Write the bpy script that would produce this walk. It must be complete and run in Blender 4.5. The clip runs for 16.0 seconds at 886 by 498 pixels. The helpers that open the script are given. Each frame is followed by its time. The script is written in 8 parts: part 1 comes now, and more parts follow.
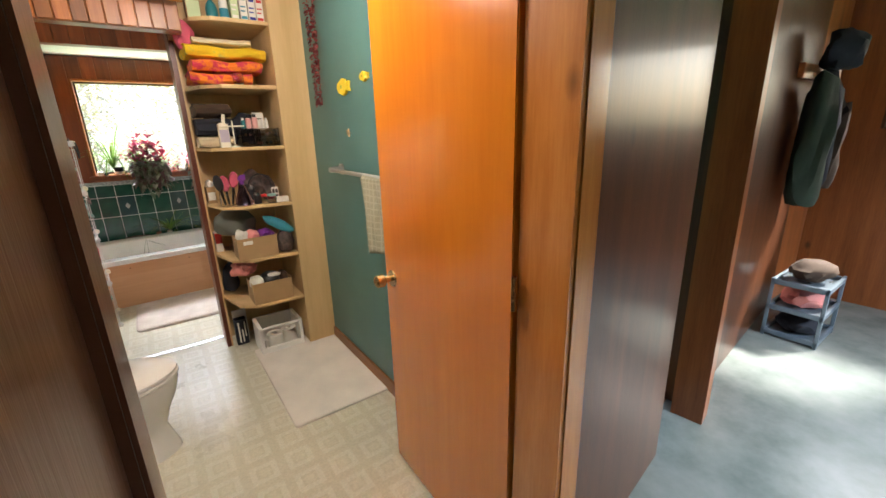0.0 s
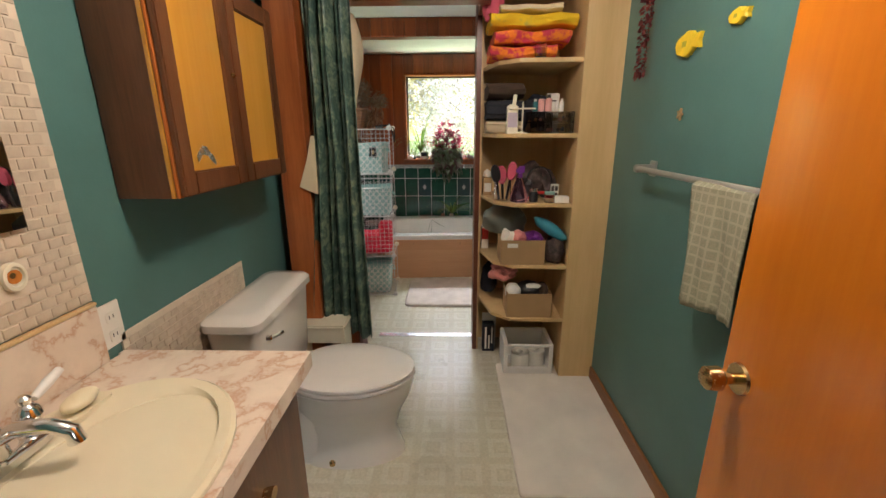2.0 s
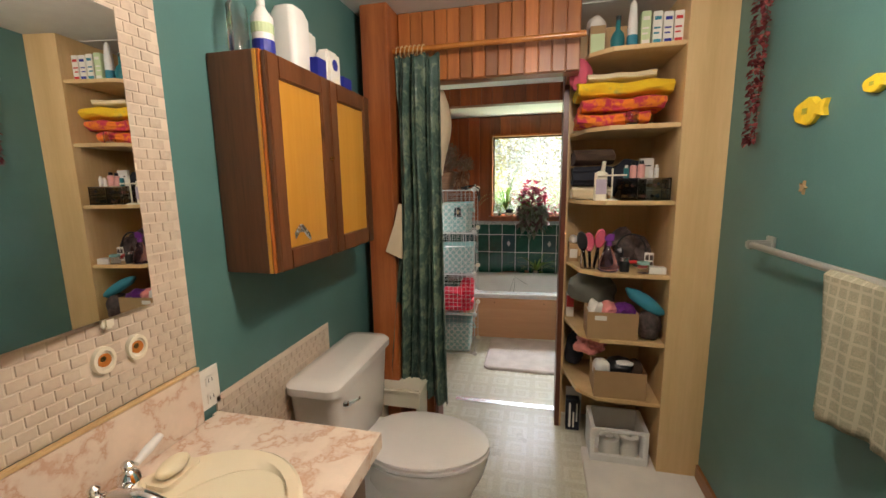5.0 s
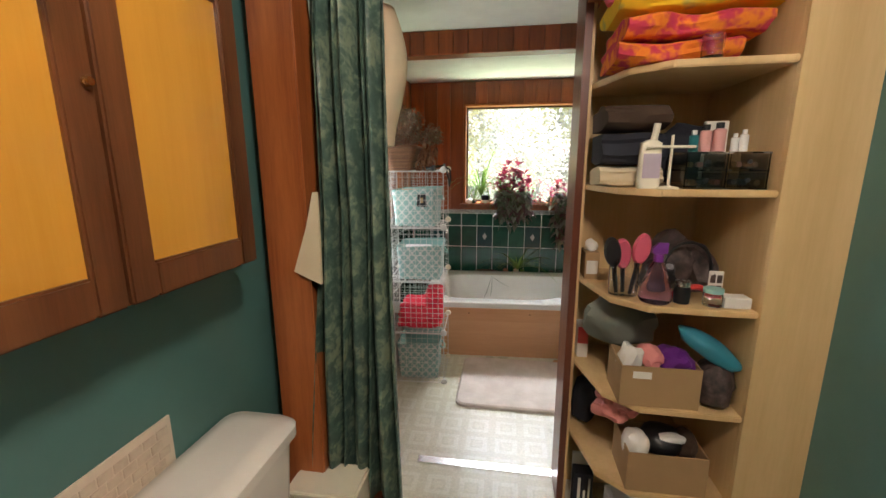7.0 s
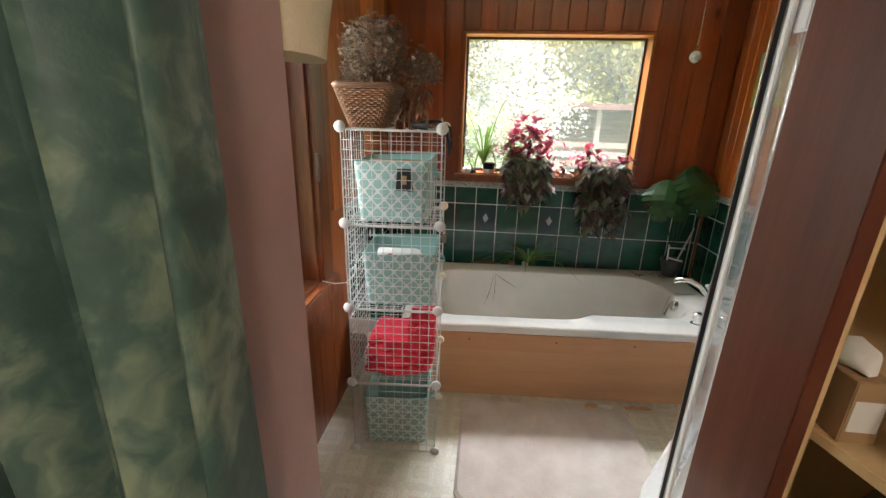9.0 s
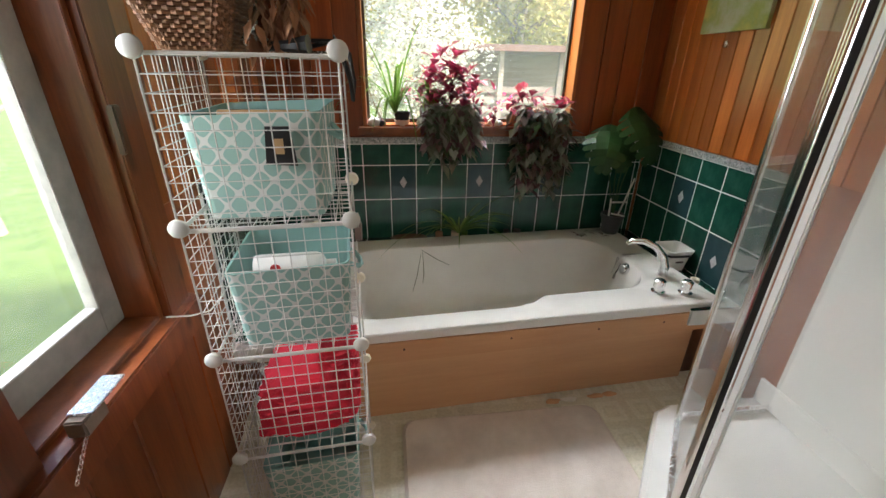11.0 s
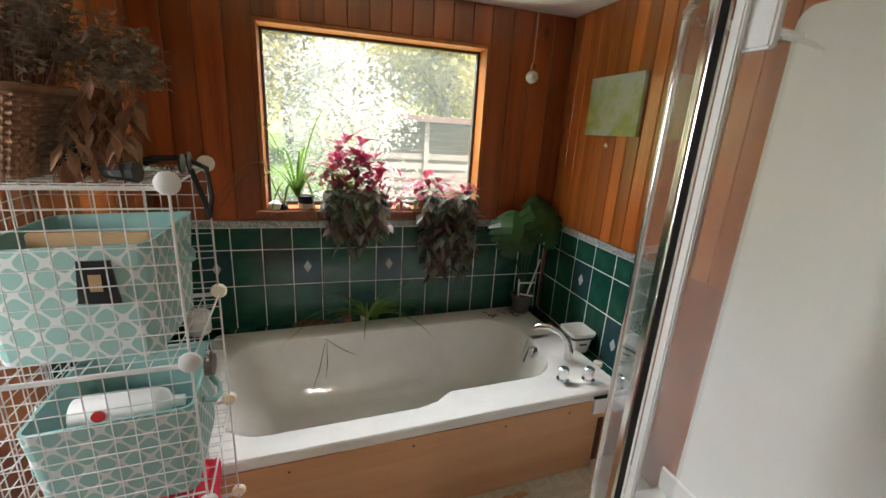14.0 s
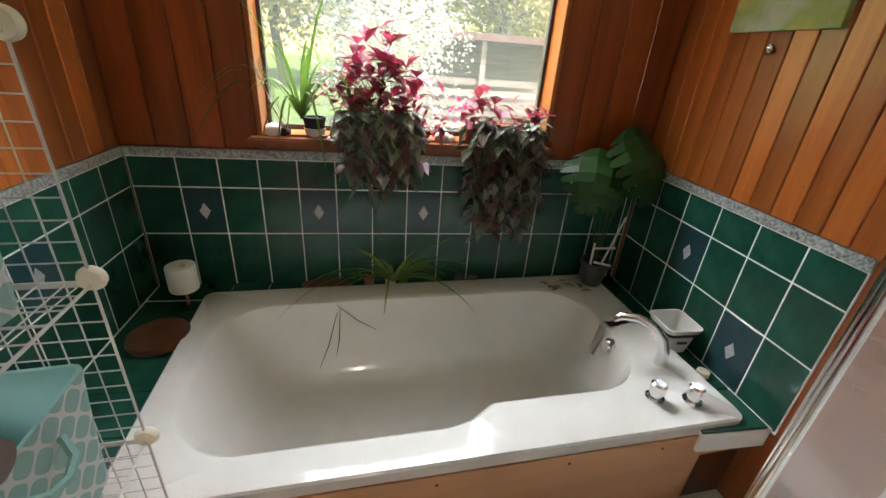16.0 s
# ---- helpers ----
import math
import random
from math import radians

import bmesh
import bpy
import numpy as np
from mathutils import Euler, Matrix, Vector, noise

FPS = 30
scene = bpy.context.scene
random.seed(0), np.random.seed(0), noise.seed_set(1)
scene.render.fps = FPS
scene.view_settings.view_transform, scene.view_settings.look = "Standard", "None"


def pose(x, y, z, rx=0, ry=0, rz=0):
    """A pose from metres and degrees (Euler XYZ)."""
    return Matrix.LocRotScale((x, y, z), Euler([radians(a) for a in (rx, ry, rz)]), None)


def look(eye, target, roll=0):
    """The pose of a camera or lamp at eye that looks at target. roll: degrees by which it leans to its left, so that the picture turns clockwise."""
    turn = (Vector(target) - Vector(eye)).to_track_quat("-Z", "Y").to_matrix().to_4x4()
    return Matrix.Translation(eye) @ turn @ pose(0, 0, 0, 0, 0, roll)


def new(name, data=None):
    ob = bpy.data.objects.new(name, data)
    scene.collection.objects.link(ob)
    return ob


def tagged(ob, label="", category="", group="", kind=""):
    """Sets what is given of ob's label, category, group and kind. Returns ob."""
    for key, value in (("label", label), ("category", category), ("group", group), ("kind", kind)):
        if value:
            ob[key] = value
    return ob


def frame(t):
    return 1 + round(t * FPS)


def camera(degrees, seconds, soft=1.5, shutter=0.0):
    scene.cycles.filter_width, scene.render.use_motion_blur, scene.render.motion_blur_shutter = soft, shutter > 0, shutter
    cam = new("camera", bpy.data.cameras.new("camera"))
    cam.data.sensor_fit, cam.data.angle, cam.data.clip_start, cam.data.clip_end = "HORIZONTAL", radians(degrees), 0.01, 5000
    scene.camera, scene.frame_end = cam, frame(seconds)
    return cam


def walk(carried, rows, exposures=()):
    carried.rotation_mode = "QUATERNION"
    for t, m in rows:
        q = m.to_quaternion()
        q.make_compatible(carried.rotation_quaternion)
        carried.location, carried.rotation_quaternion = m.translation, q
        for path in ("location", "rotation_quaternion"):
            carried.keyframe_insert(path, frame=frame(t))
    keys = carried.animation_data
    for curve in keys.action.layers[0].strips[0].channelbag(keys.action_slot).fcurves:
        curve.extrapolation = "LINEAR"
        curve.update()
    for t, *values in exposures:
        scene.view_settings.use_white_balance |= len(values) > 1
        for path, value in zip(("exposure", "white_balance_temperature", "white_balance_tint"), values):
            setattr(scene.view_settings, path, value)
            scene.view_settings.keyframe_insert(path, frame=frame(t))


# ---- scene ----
cam = camera(94.7, 16.0)
PATH = [
    (0, (0.996, 2.35, 1.44), (2.102, 3.908, 0.874), -1.6),
    (0.5, (0.989, 2.545, 1.388), (1.923, 4.227, 0.851), -0.4),
    (1, (1.061, 2.693, 1.359), (1.646, 4.524, 0.807), -0.3),
    (1.5, (1.115, 2.863, 1.366), (1.356, 4.766, 0.799), -0.3),
    (2, (1.108, 2.936, 1.378), (1.06, 4.857, 0.823), -0.3),
    (2.5, (1.106, 2.959, 1.389), (0.813, 4.866, 0.861), -0.3),
    (3, (1.099, 2.947, 1.4), (0.625, 4.828, 0.914), -0.3),
    (3.5, (1.078, 2.924, 1.415), (0.5, 4.791, 0.987), -0.4),
    (4, (1.083, 2.913, 1.438), (0.479, 4.782, 1.063), -0.6),
    (4.5, (1.097, 2.918, 1.46), (0.538, 4.809, 1.124), -0.8),
    (5, (1.123, 2.982, 1.463), (0.665, 4.902, 1.14), -0.9),
    (5.2, (1.133, 3.034, 1.454), (0.705, 4.961, 1.133), -1.0),
    (7.5, (0.938, 4.048, 1.435), (0.649, 5.975, 0.986), 0.3),
    (8, (0.878, 4.312, 1.444), (0.589, 6.226, 0.942), 1.6),
    (10.3, (0.701, 5.228, 1.432), (0.756, 7.078, 0.671), 0.5),
    (10.5, (0.704, 5.274, 1.416), (0.808, 7.112, 0.634), 0.5),
    (11, (0.698, 5.351, 1.381), (0.944, 7.159, 0.562), 1.0),
    (11.5, (0.678, 5.355, 1.38), (1.073, 7.15, 0.592), 1.8),
    (12, (0.66, 5.331, 1.419), (1.187, 7.127, 0.714), 2.5),
    (12.5, (0.654, 5.316, 1.475), (1.286, 7.116, 0.876), 3.2),
    (13, (0.685, 5.321, 1.521), (1.358, 7.132, 1.003), 3.7),
    (13.5, (0.796, 5.358, 1.541), (1.438, 7.185, 1.039), 3.8),
    (14, (0.86, 5.441, 1.516), (1.426, 7.278, 0.964), 3.4),
    (14.5, (0.902, 5.576, 1.483), (1.392, 7.408, 0.847), 3.2),
    (15, (0.934, 5.768, 1.451), (1.354, 7.579, 0.713), 3.3),
    (15.5, (0.971, 5.898, 1.42), (1.339, 7.686, 0.603), 3.7),
    (16, (1.011, 5.998, 1.407), (1.347, 7.771, 0.545), 4.4),
]
walk(cam, [(t, look(eye, target, roll)) for t, eye, target, roll in PATH], [(0, 2.3), (0.6, 2.0), (3, 1.75), (8.0, 1.95), (10.3, 1.64), (16, 1.68)])

# ---- light ----
world = bpy.data.worlds.new("sky")
scene.world = world
world.use_nodes = True
wn = world.node_tree.nodes
sky = wn.new("ShaderNodeTexSky")
sky.sky_type, sky.sun_disc = "NISHITA", False
sky.sun_elevation, sky.sun_rotation = radians(45), radians(117)
sky.air_density, sky.dust_density = 1.0, 4.0
wn["Background"].inputs["Strength"].default_value = 0.15
world.node_tree.links.new(sky.outputs[0], wn["Background"].inputs[0])
sun_data = bpy.data.lights.new("sun", "SUN")
sun_data.energy, sun_data.angle, sun_data.color = 4.2, radians(8), (1.0, 0.95, 0.87)
sun = new("sun", sun_data)
sun.matrix_world = look((8, -4, 9), (0, 0, 0))


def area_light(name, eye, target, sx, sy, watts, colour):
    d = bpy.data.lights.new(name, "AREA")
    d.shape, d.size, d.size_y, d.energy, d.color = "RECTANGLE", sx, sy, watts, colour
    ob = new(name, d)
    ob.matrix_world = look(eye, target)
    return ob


# daylight through the three window openings, and the ceiling lamp of the washroom
area_light("window_daylight", (1.17, 8.35, 2.75), (1.17, 7.0, 0.8), 2.2, 1.1, 118, (0.89, 0.94, 1.0))
area_light("side_window_daylight", (-0.95, 6.05, 1.65), (1.7, 6.0, 1.25), 1.3, 0.9, 33, (0.93, 0.96, 1.0))
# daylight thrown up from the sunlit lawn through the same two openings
area_light("window_lawn_light", (1.17, 8.45, 0.35), (1.17, 6.6, 2.2), 2.2, 0.9, 28, (0.86, 1.0, 0.74))
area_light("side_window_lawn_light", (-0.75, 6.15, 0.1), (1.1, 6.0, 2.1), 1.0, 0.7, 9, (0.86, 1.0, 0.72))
area_light("hall_window_daylight", (3.4, -0.3, 2.7), (3.0, 2.4, 0.2), 1.8, 1.2, 230, (0.78, 0.89, 1.0))
bulb = bpy.data.lights.new("ceiling_lamp_light", "POINT")
bulb.energy, bulb.color, bulb.shadow_soft_size = 9.6, (1.0, 0.88, 0.79), 0.09
new("ceiling_lamp_light", bulb).matrix_world = pose(1.2, 3.82, 2.09)


# ---- materials ----
def shader(name):
    m = bpy.data.materials.new(name)
    m.use_nodes = True
    return m, m.node_tree.nodes, m.node_tree.links, m.node_tree.nodes["Principled BSDF"]


def ramp(n, stops):
    r = n.new("ShaderNodeValToRGB")
    r.color_ramp.elements[0].position, r.color_ramp.elements[0].color = stops[0][0], (*stops[0][1], 1)
    r.color_ramp.elements[1].position, r.color_ramp.elements[1].color = stops[-1][0], (*stops[-1][1], 1)
    for p, c in stops[1:-1]:
        r.color_ramp.elements.new(p).color = (*c, 1)
    return r


def noise_tex(n, l, vec, scale, detail=4, rough=0.55):
    t = n.new("ShaderNodeTexNoise")
    t.inputs["Scale"].default_value, t.inputs["Detail"].default_value, t.inputs["Roughness"].default_value = scale, detail, rough
    l.new(vec, t.inputs["Vector"])
    return t


def bump(n, l, b, height, strength, dist=0.002):
    k = n.new("ShaderNodeBump")
    k.inputs["Strength"].default_value, k.inputs["Distance"].default_value = strength, dist
    l.new(height, k.inputs["Height"])
    l.new(k.outputs[0], b.inputs["Normal"])


def mixc(n, l, fac, a, b_, mode="MIX"):
    x = n.new("ShaderNodeMix")
    x.data_type, x.blend_type = "RGBA", mode
    for sock, v in ((x.inputs[0], fac), (x.inputs[6], a), (x.inputs[7], b_)):
        if isinstance(v, (int, float)):
            sock.default_value = v
        elif isinstance(v, tuple):
            sock.default_value = (*v, 1)
        else:
            l.new(v, sock)
    return x.outputs[2]


def math_node(n, l, op, a, b_=0.0):
    x = n.new("ShaderNodeMath")
    x.operation = op
    for sock, v in ((x.inputs[0], a), (x.inputs[1], b_)):
        if isinstance(v, (int, float)):
            sock.default_value = v
        else:
            l.new(v, sock)
    return x.outputs[0]


def plain(name, col, rough=0.5, metal=0.0, vary=0.12, scale=9.0, relief=0.15, fine=120.0, island=False, coat=0.0, trans=0.0, subsurf=0.0):
    """A surface with soft stains, fine grain and relief."""
    m, n, l, b = shader(name)
    tc = n.new("ShaderNodeTexCoord").outputs["Object"]
    a = noise_tex(n, l, tc, scale)
    f = noise_tex(n, l, tc, fine, 3)
    lo = tuple(max(0, c * (1 - vary)) for c in col)
    hi = tuple(min(1, c * (1 + vary)) for c in col)
    r = ramp(n, [(0.3, lo), (0.7, hi)])
    l.new(a.outputs["Fac"], r.inputs[0])
    out = r.outputs[0]
    if island:
        g = n.new("ShaderNodeNewGeometry")
        rr = ramp(n, [(0.0, (0.62, 0.62, 0.62)), (1.0, (1.3, 1.3, 1.3))])
        l.new(g.outputs["Random Per Island"], rr.inputs[0])
        out = mixc(n, l, 1.0, out, rr.outputs[0], "MULTIPLY")
    l.new(out, b.inputs["Base Color"])
    rv = n.new("ShaderNodeMapRange")
    rv.inputs[3].default_value, rv.inputs[4].default_value = max(0.02, rough - 0.08), min(1, rough + 0.08)
    l.new(f.outputs["Fac"], rv.inputs[0])
    l.new(rv.outputs[0], b.inputs["Roughness"])
    b.inputs["Metallic"].default_value = metal
    b.inputs["Coat Weight"].default_value = coat
    b.inputs["Transmission Weight"].default_value = trans
    if relief:
        bump(n, l, b, f.outputs["Fac"], relief)
    return m


def wood(name, dark, light, rough=0.4, axis=2, scale=14.0, stretch=0.07, coat=0.0, tone=0.35, knots=True, relief=0.25):
    """Boards with grain along one axis; the tone differs from piece to piece."""
    m, n, l, b = shader(name)
    tc = n.new("ShaderNodeTexCoord").outputs["Object"]
    info = n.new("ShaderNodeObjectInfo")
    shift = n.new("ShaderNodeVectorMath")
    shift.operation = "MULTIPLY_ADD"
    shift.inputs[1].default_value = (1, 1, 1)
    l.new(tc, shift.inputs[0])
    off = n.new("ShaderNodeCombineXYZ")
    for k in range(3):
        l.new(math_node(n, l, "MULTIPLY", info.outputs["Random"], 37.0 + 11 * k), off.inputs[k])
    l.new(off.outputs[0], shift.inputs[2])
    mp = n.new("ShaderNodeMapping")
    sc = [1.0, 1.0, 1.0]
    sc[axis] = stretch
    mp.inputs["Scale"].default_value = sc
    l.new(shift.outputs[0], mp.inputs[0])
    big = noise_tex(n, l, mp.outputs[0], scale, 3, 0.5)
    fine = noise_tex(n, l, mp.outputs[0], scale * 9, 5, 0.7)
    mixv = math_node(n, l, "ADD", math_node(n, l, "MULTIPLY", big.outputs["Fac"], 0.65), math_node(n, l, "MULTIPLY", fine.outputs["Fac"], 0.35))
    r = ramp(n, [(0.32, dark), (0.68, light)])
    l.new(mixv, r.inputs[0])
    out = r.outputs[0]
    if tone:
        rr = ramp(n, [(0.0, (1 - tone,) * 3), (0.6, (1.0, 0.98, 0.96)), (1.0, (1 + tone * 0.6,) * 3)])
        l.new(info.outputs["Random"], rr.inputs[0])
        out = mixc(n, l, 1.0, out, rr.outputs[0], "MULTIPLY")
    if knots:
        v = n.new("ShaderNodeTexVoronoi")
        v.inputs["Scale"].default_value = 4.2
        mp2 = n.new("ShaderNodeMapping")
        sc2 = [1.0, 1.0, 1.0]
        sc2[axis] = 0.55
        mp2.inputs["Scale"].default_value = sc2
        l.new(shift.outputs[0], mp2.inputs[0])
        l.new(mp2.outputs[0], v.inputs["Vector"])
        kr = ramp(n, [(0.035, (1, 1, 1)), (0.1, (0, 0, 0))])
        l.new(v.outputs["Distance"], kr.inputs[0])
        out = mixc(n, l, math_node(n, l, "MULTIPLY", kr.outputs[0], 0.75), out, tuple(c * 0.25 for c in dark))
    l.new(out, b.inputs["Base Color"])
    b.inputs["Roughness"].default_value = rough
    b.inputs["Coat Weight"].default_value = coat
    b.inputs["Coat Roughness"].default_value = 0.12
    bump(n, l, b, fine.outputs["Fac"], relief, 0.0015)
    return m


def vinyl_floor():
    m, n, l, b = shader("patterned_vinyl")
    tc = n.new("ShaderNodeTexCoord").outputs["Object"]
    sep = n.new("ShaderNodeSeparateXYZ")
    l.new(tc, sep.inputs[0])
    d = []
    for k in (0, 1):
        f = math_node(n, l, "FRACT", math_node(n, l, "MULTIPLY", sep.outputs[k], 1 / 0.152))
        d.append(math_node(n, l, "ABSOLUTE", math_node(n, l, "SUBTRACT", f, 0.5)))
    cheb = math_node(n, l, "MAXIMUM", d[0], d[1])
    r = ramp(n, [(0.0, (0.60, 0.56, 0.44)), (0.12, (0.60, 0.56, 0.44)), (0.16, (0.565, 0.525, 0.405)), (0.20, (0.56, 0.52, 0.40)), (0.22, (0.62, 0.585, 0.475)), (0.36, (0.62, 0.59, 0.48)), (0.38, (0.57, 0.53, 0.41)), (0.48, (0.565, 0.525, 0.405)), (1.0, (0.56, 0.52, 0.40))])
    l.new(cheb, r.inputs[0])
    stain = noise_tex(n, l, tc, 3.0, 5)
    fine = noise_tex(n, l, tc, 90.0, 4)
    rr = ramp(n, [(0.3, (0.98, 0.98, 0.97)), (0.7, (1.15, 1.15, 1.15))])
    l.new(stain.outputs["Fac"], rr.inputs[0])
    mot = ramp(n, [(0.35, (0.9, 0.9, 0.88)), (0.65, (1.05, 1.05, 1.05))])
    l.new(fine.outputs["Fac"], mot.inputs[0])
    l.new(mixc(n, l, 1.0, mixc(n, l, 1.0, r.outputs[0], rr.outputs[0], "MULTIPLY"), mot.outputs[0], "MULTIPLY"), b.inputs["Base Color"])
    rv = n.new("ShaderNodeMapRange")
    rv.inputs[3].default_value, rv.inputs[4].default_value = 0.20, 0.40
    l.new(stain.outputs["Fac"], rv.inputs[0])
    l.new(rv.outputs[0], b.inputs["Roughness"])
    bump(n, l, b, cheb, 0.06, 0.002)
    return m


def marble(name, base, vein, rough=0.2):
    m, n, l, b = shader(name)
    tc = n.new("ShaderNodeTexCoord").outputs["Object"]
    w = noise_tex(n, l, tc, 5.0, 6, 0.6)
    mixv = n.new("ShaderNodeVectorMath")
    mixv.operation = "MULTIPLY_ADD"
    mixv.inputs[1].default_value = (0.35, 0.35, 0.35)
    l.new(w.outputs["Color"], mixv.inputs[0])
    l.new(tc, mixv.inputs[2])
    v = noise_tex(n, l, mixv.outputs[0], 8.0, 3, 0.4)
    k = math_node(n, l, "ABSOLUTE", math_node(n, l, "SUBTRACT", v.outputs["Fac"], 0.5))
    r = ramp(n, [(0.0, vein), (0.02, tuple((a + c) / 2 for a, c in zip(base, vein))), (0.06, base), (0.2, tuple(min(1, c * 1.08) for c in base))])
    l.new(k, r.inputs[0])
    l.new(r.outputs[0], b.inputs["Base Color"])
    b.inputs["Roughness"].default_value = rough
    return m


def lattice_cloth():
    """Mint fabric with a printed white trellis."""
    m, n, l, b = shader("mint_trellis_fabric")
    tc = n.new("ShaderNodeTexCoord").outputs["Object"]
    sep = n.new("ShaderNodeSeparateXYZ")
    l.new(tc, sep.inputs[0])
    u = math_node(n, l, "ADD", sep.outputs[0], sep.outputs[1])
    wave = math_node(n, l, "ADD", math_node(n, l, "COSINE", math_node(n, l, "MULTIPLY", u, 2 * math.pi / 0.053)), math_node(n, l, "COSINE", math_node(n, l, "MULTIPLY", sep.outputs[2], 2 * math.pi / 0.058)))
    mn = math_node(n, l, "ABSOLUTE", wave)
    r = ramp(n, [(0.34, (0.57, 0.57, 0.54)), (0.42, (0.25, 0.40, 0.36))])
    l.new(mn, r.inputs[0])
    fine = noise_tex(n, l, tc, 400.0, 2)
    l.new(r.outputs[0], b.inputs["Base Color"])
    b.inputs["Roughness"].default_value = 0.85
    bump(n, l, b, fine.outputs["Fac"], 0.4, 0.001)
    return m


def damask_cloth():
    """Dark green cloth with woven pale blossoms and leaves."""
    m, n, l, b = shader("green_damask_curtain")
    tc = n.new("ShaderNodeTexCoord").outputs["Object"]
    w = noise_tex(n, l, tc, 9.0, 3, 0.6)
    warp = n.new("ShaderNodeVectorMath")
    warp.operation = "MULTIPLY_ADD"
    warp.inputs[1].default_value = (0.10, 0.10, 0.10)
    l.new(w.outputs["Color"], warp.inputs[0])
    l.new(tc, warp.inputs[2])
    big = noise_tex(n, l, warp.outputs[0], 14.0, 3, 0.55)
    v = noise_tex(n, l, warp.outputs[0], 46.0, 3, 0.6)
    k = math_node(n, l, "ADD", math_node(n, l, "MULTIPLY", big.outputs["Fac"], 0.62), math_node(n, l, "MULTIPLY", v.outputs["Fac"], 0.38))
    r = ramp(n, [(0.38, (0.040, 0.078, 0.062)), (0.48, (0.062, 0.110, 0.086)), (0.53, (0.115, 0.165, 0.122)), (0.60, (0.20, 0.25, 0.17))])
    l.new(k, r.inputs[0])
    l.new(r.outputs[0], b.inputs["Base Color"])
    rr = ramp(n, [(0.45, (0.58,) * 3), (0.6, (0.36,) * 3)])
    l.new(k, rr.inputs[0])
    l.new(rr.outputs[0], b.inputs["Roughness"])
    fine = noise_tex(n, l, tc, 500.0, 2)
    bump(n, l, b, fine.outputs["Fac"], 0.3, 0.0006)
    return m


def plaid_cloth():
    m, n, l, b = shader("checked_towel")
    tc = n.new("ShaderNodeTexCoord").outputs["Object"]
    sep = n.new("ShaderNodeSeparateXYZ")
    l.new(tc, sep.inputs[0])
    band = []
    for k in (1, 2):
        f = math_node(n, l, "FRACT", math_node(n, l, "MULTIPLY", sep.outputs[k], 1 / 0.03))
        band.append(math_node(n, l, "LESS_THAN", math_node(n, l, "ABSOLUTE", math_node(n, l, "SUBTRACT", f, 0.5)), 0.11))
    line = math_node(n, l, "MAXIMUM", band[0], band[1])
    w = noise_tex(n, l, tc, 260.0, 2)
    base = ramp(n, [(0.3, (0.24, 0.235, 0.16)), (0.7, (0.33, 0.315, 0.225))])
    l.new(w.outputs["Fac"], base.inputs[0])
    l.new(mixc(n, l, line, base.outputs[0], (0.38, 0.35, 0.25)), b.inputs["Base Color"])
    b.inputs["Roughness"].default_value = 0.95
    bump(n, l, b, w.outputs["Fac"], 0.8, 0.002)
    return m


def mottled(name, cols, scale=6.0, rough=0.7, relief=0.2, detail=5):
    m, n, l, b = shader(name)
    tc = n.new("ShaderNodeTexCoord").outputs["Object"]
    t = noise_tex(n, l, tc, scale, detail, 0.6)
    k = len(cols)
    r = ramp(n, [(0.3 + 0.4 * i / (k - 1), c) for i, c in enumerate(cols)])
    l.new(t.outputs["Fac"], r.inputs[0])
    l.new(r.outputs[0], b.inputs["Base Color"])
    b.inputs["Roughness"].default_value = rough
    f = noise_tex(n, l, tc, scale * 25, 3)
    bump(n, l, b, f.outputs["Fac"], relief, 0.002)
    return m


def leaf_mat(name, cols, rough=0.45, trans=0.25):
    """Leaves whose colour differs from leaf to leaf; light shines through."""
    m, n, l, b = shader(name)
    g = n.new("ShaderNodeNewGeometry")
    k = len(cols)
    r = ramp(n, [(i / (k - 1), c) for i, c in enumerate(cols)])
    l.new(g.outputs["Random Per Island"], r.inputs[0])
    l.new(r.outputs[0], b.inputs["Base Color"])
    b.inputs["Roughness"].default_value = rough
    if trans:
        tr = n.new("ShaderNodeBsdfTranslucent")
        l.new(r.outputs[0], tr.inputs[0])
        mx = n.new("ShaderNodeMixShader")
        mx.inputs[0].default_value = trans
        l.new(b.outputs[0], mx.inputs[1])
        l.new(tr.outputs[0], mx.inputs[2])
        l.new(mx.outputs[0], n["Material Output"].inputs[0])
    return m


def glass_mat(name, col=(1, 1, 1), rough=0.0, ior=1.45):
    m, n, l, b = shader(name)
    b.inputs["Base Color"].default_value = (*col, 1)
    b.inputs["Roughness"].default_value = rough
    b.inputs["Transmission Weight"].default_value = 1.0
    b.inputs["IOR"].default_value = ior
    return m


def emitter(name, col, strength):
    m, n, l, b = shader(name)
    b.inputs["Base Color"].default_value = (*col, 1)
    b.inputs["Emission Color"].default_value = (*col, 1)
    b.inputs["Emission Strength"].default_value = strength
    return m


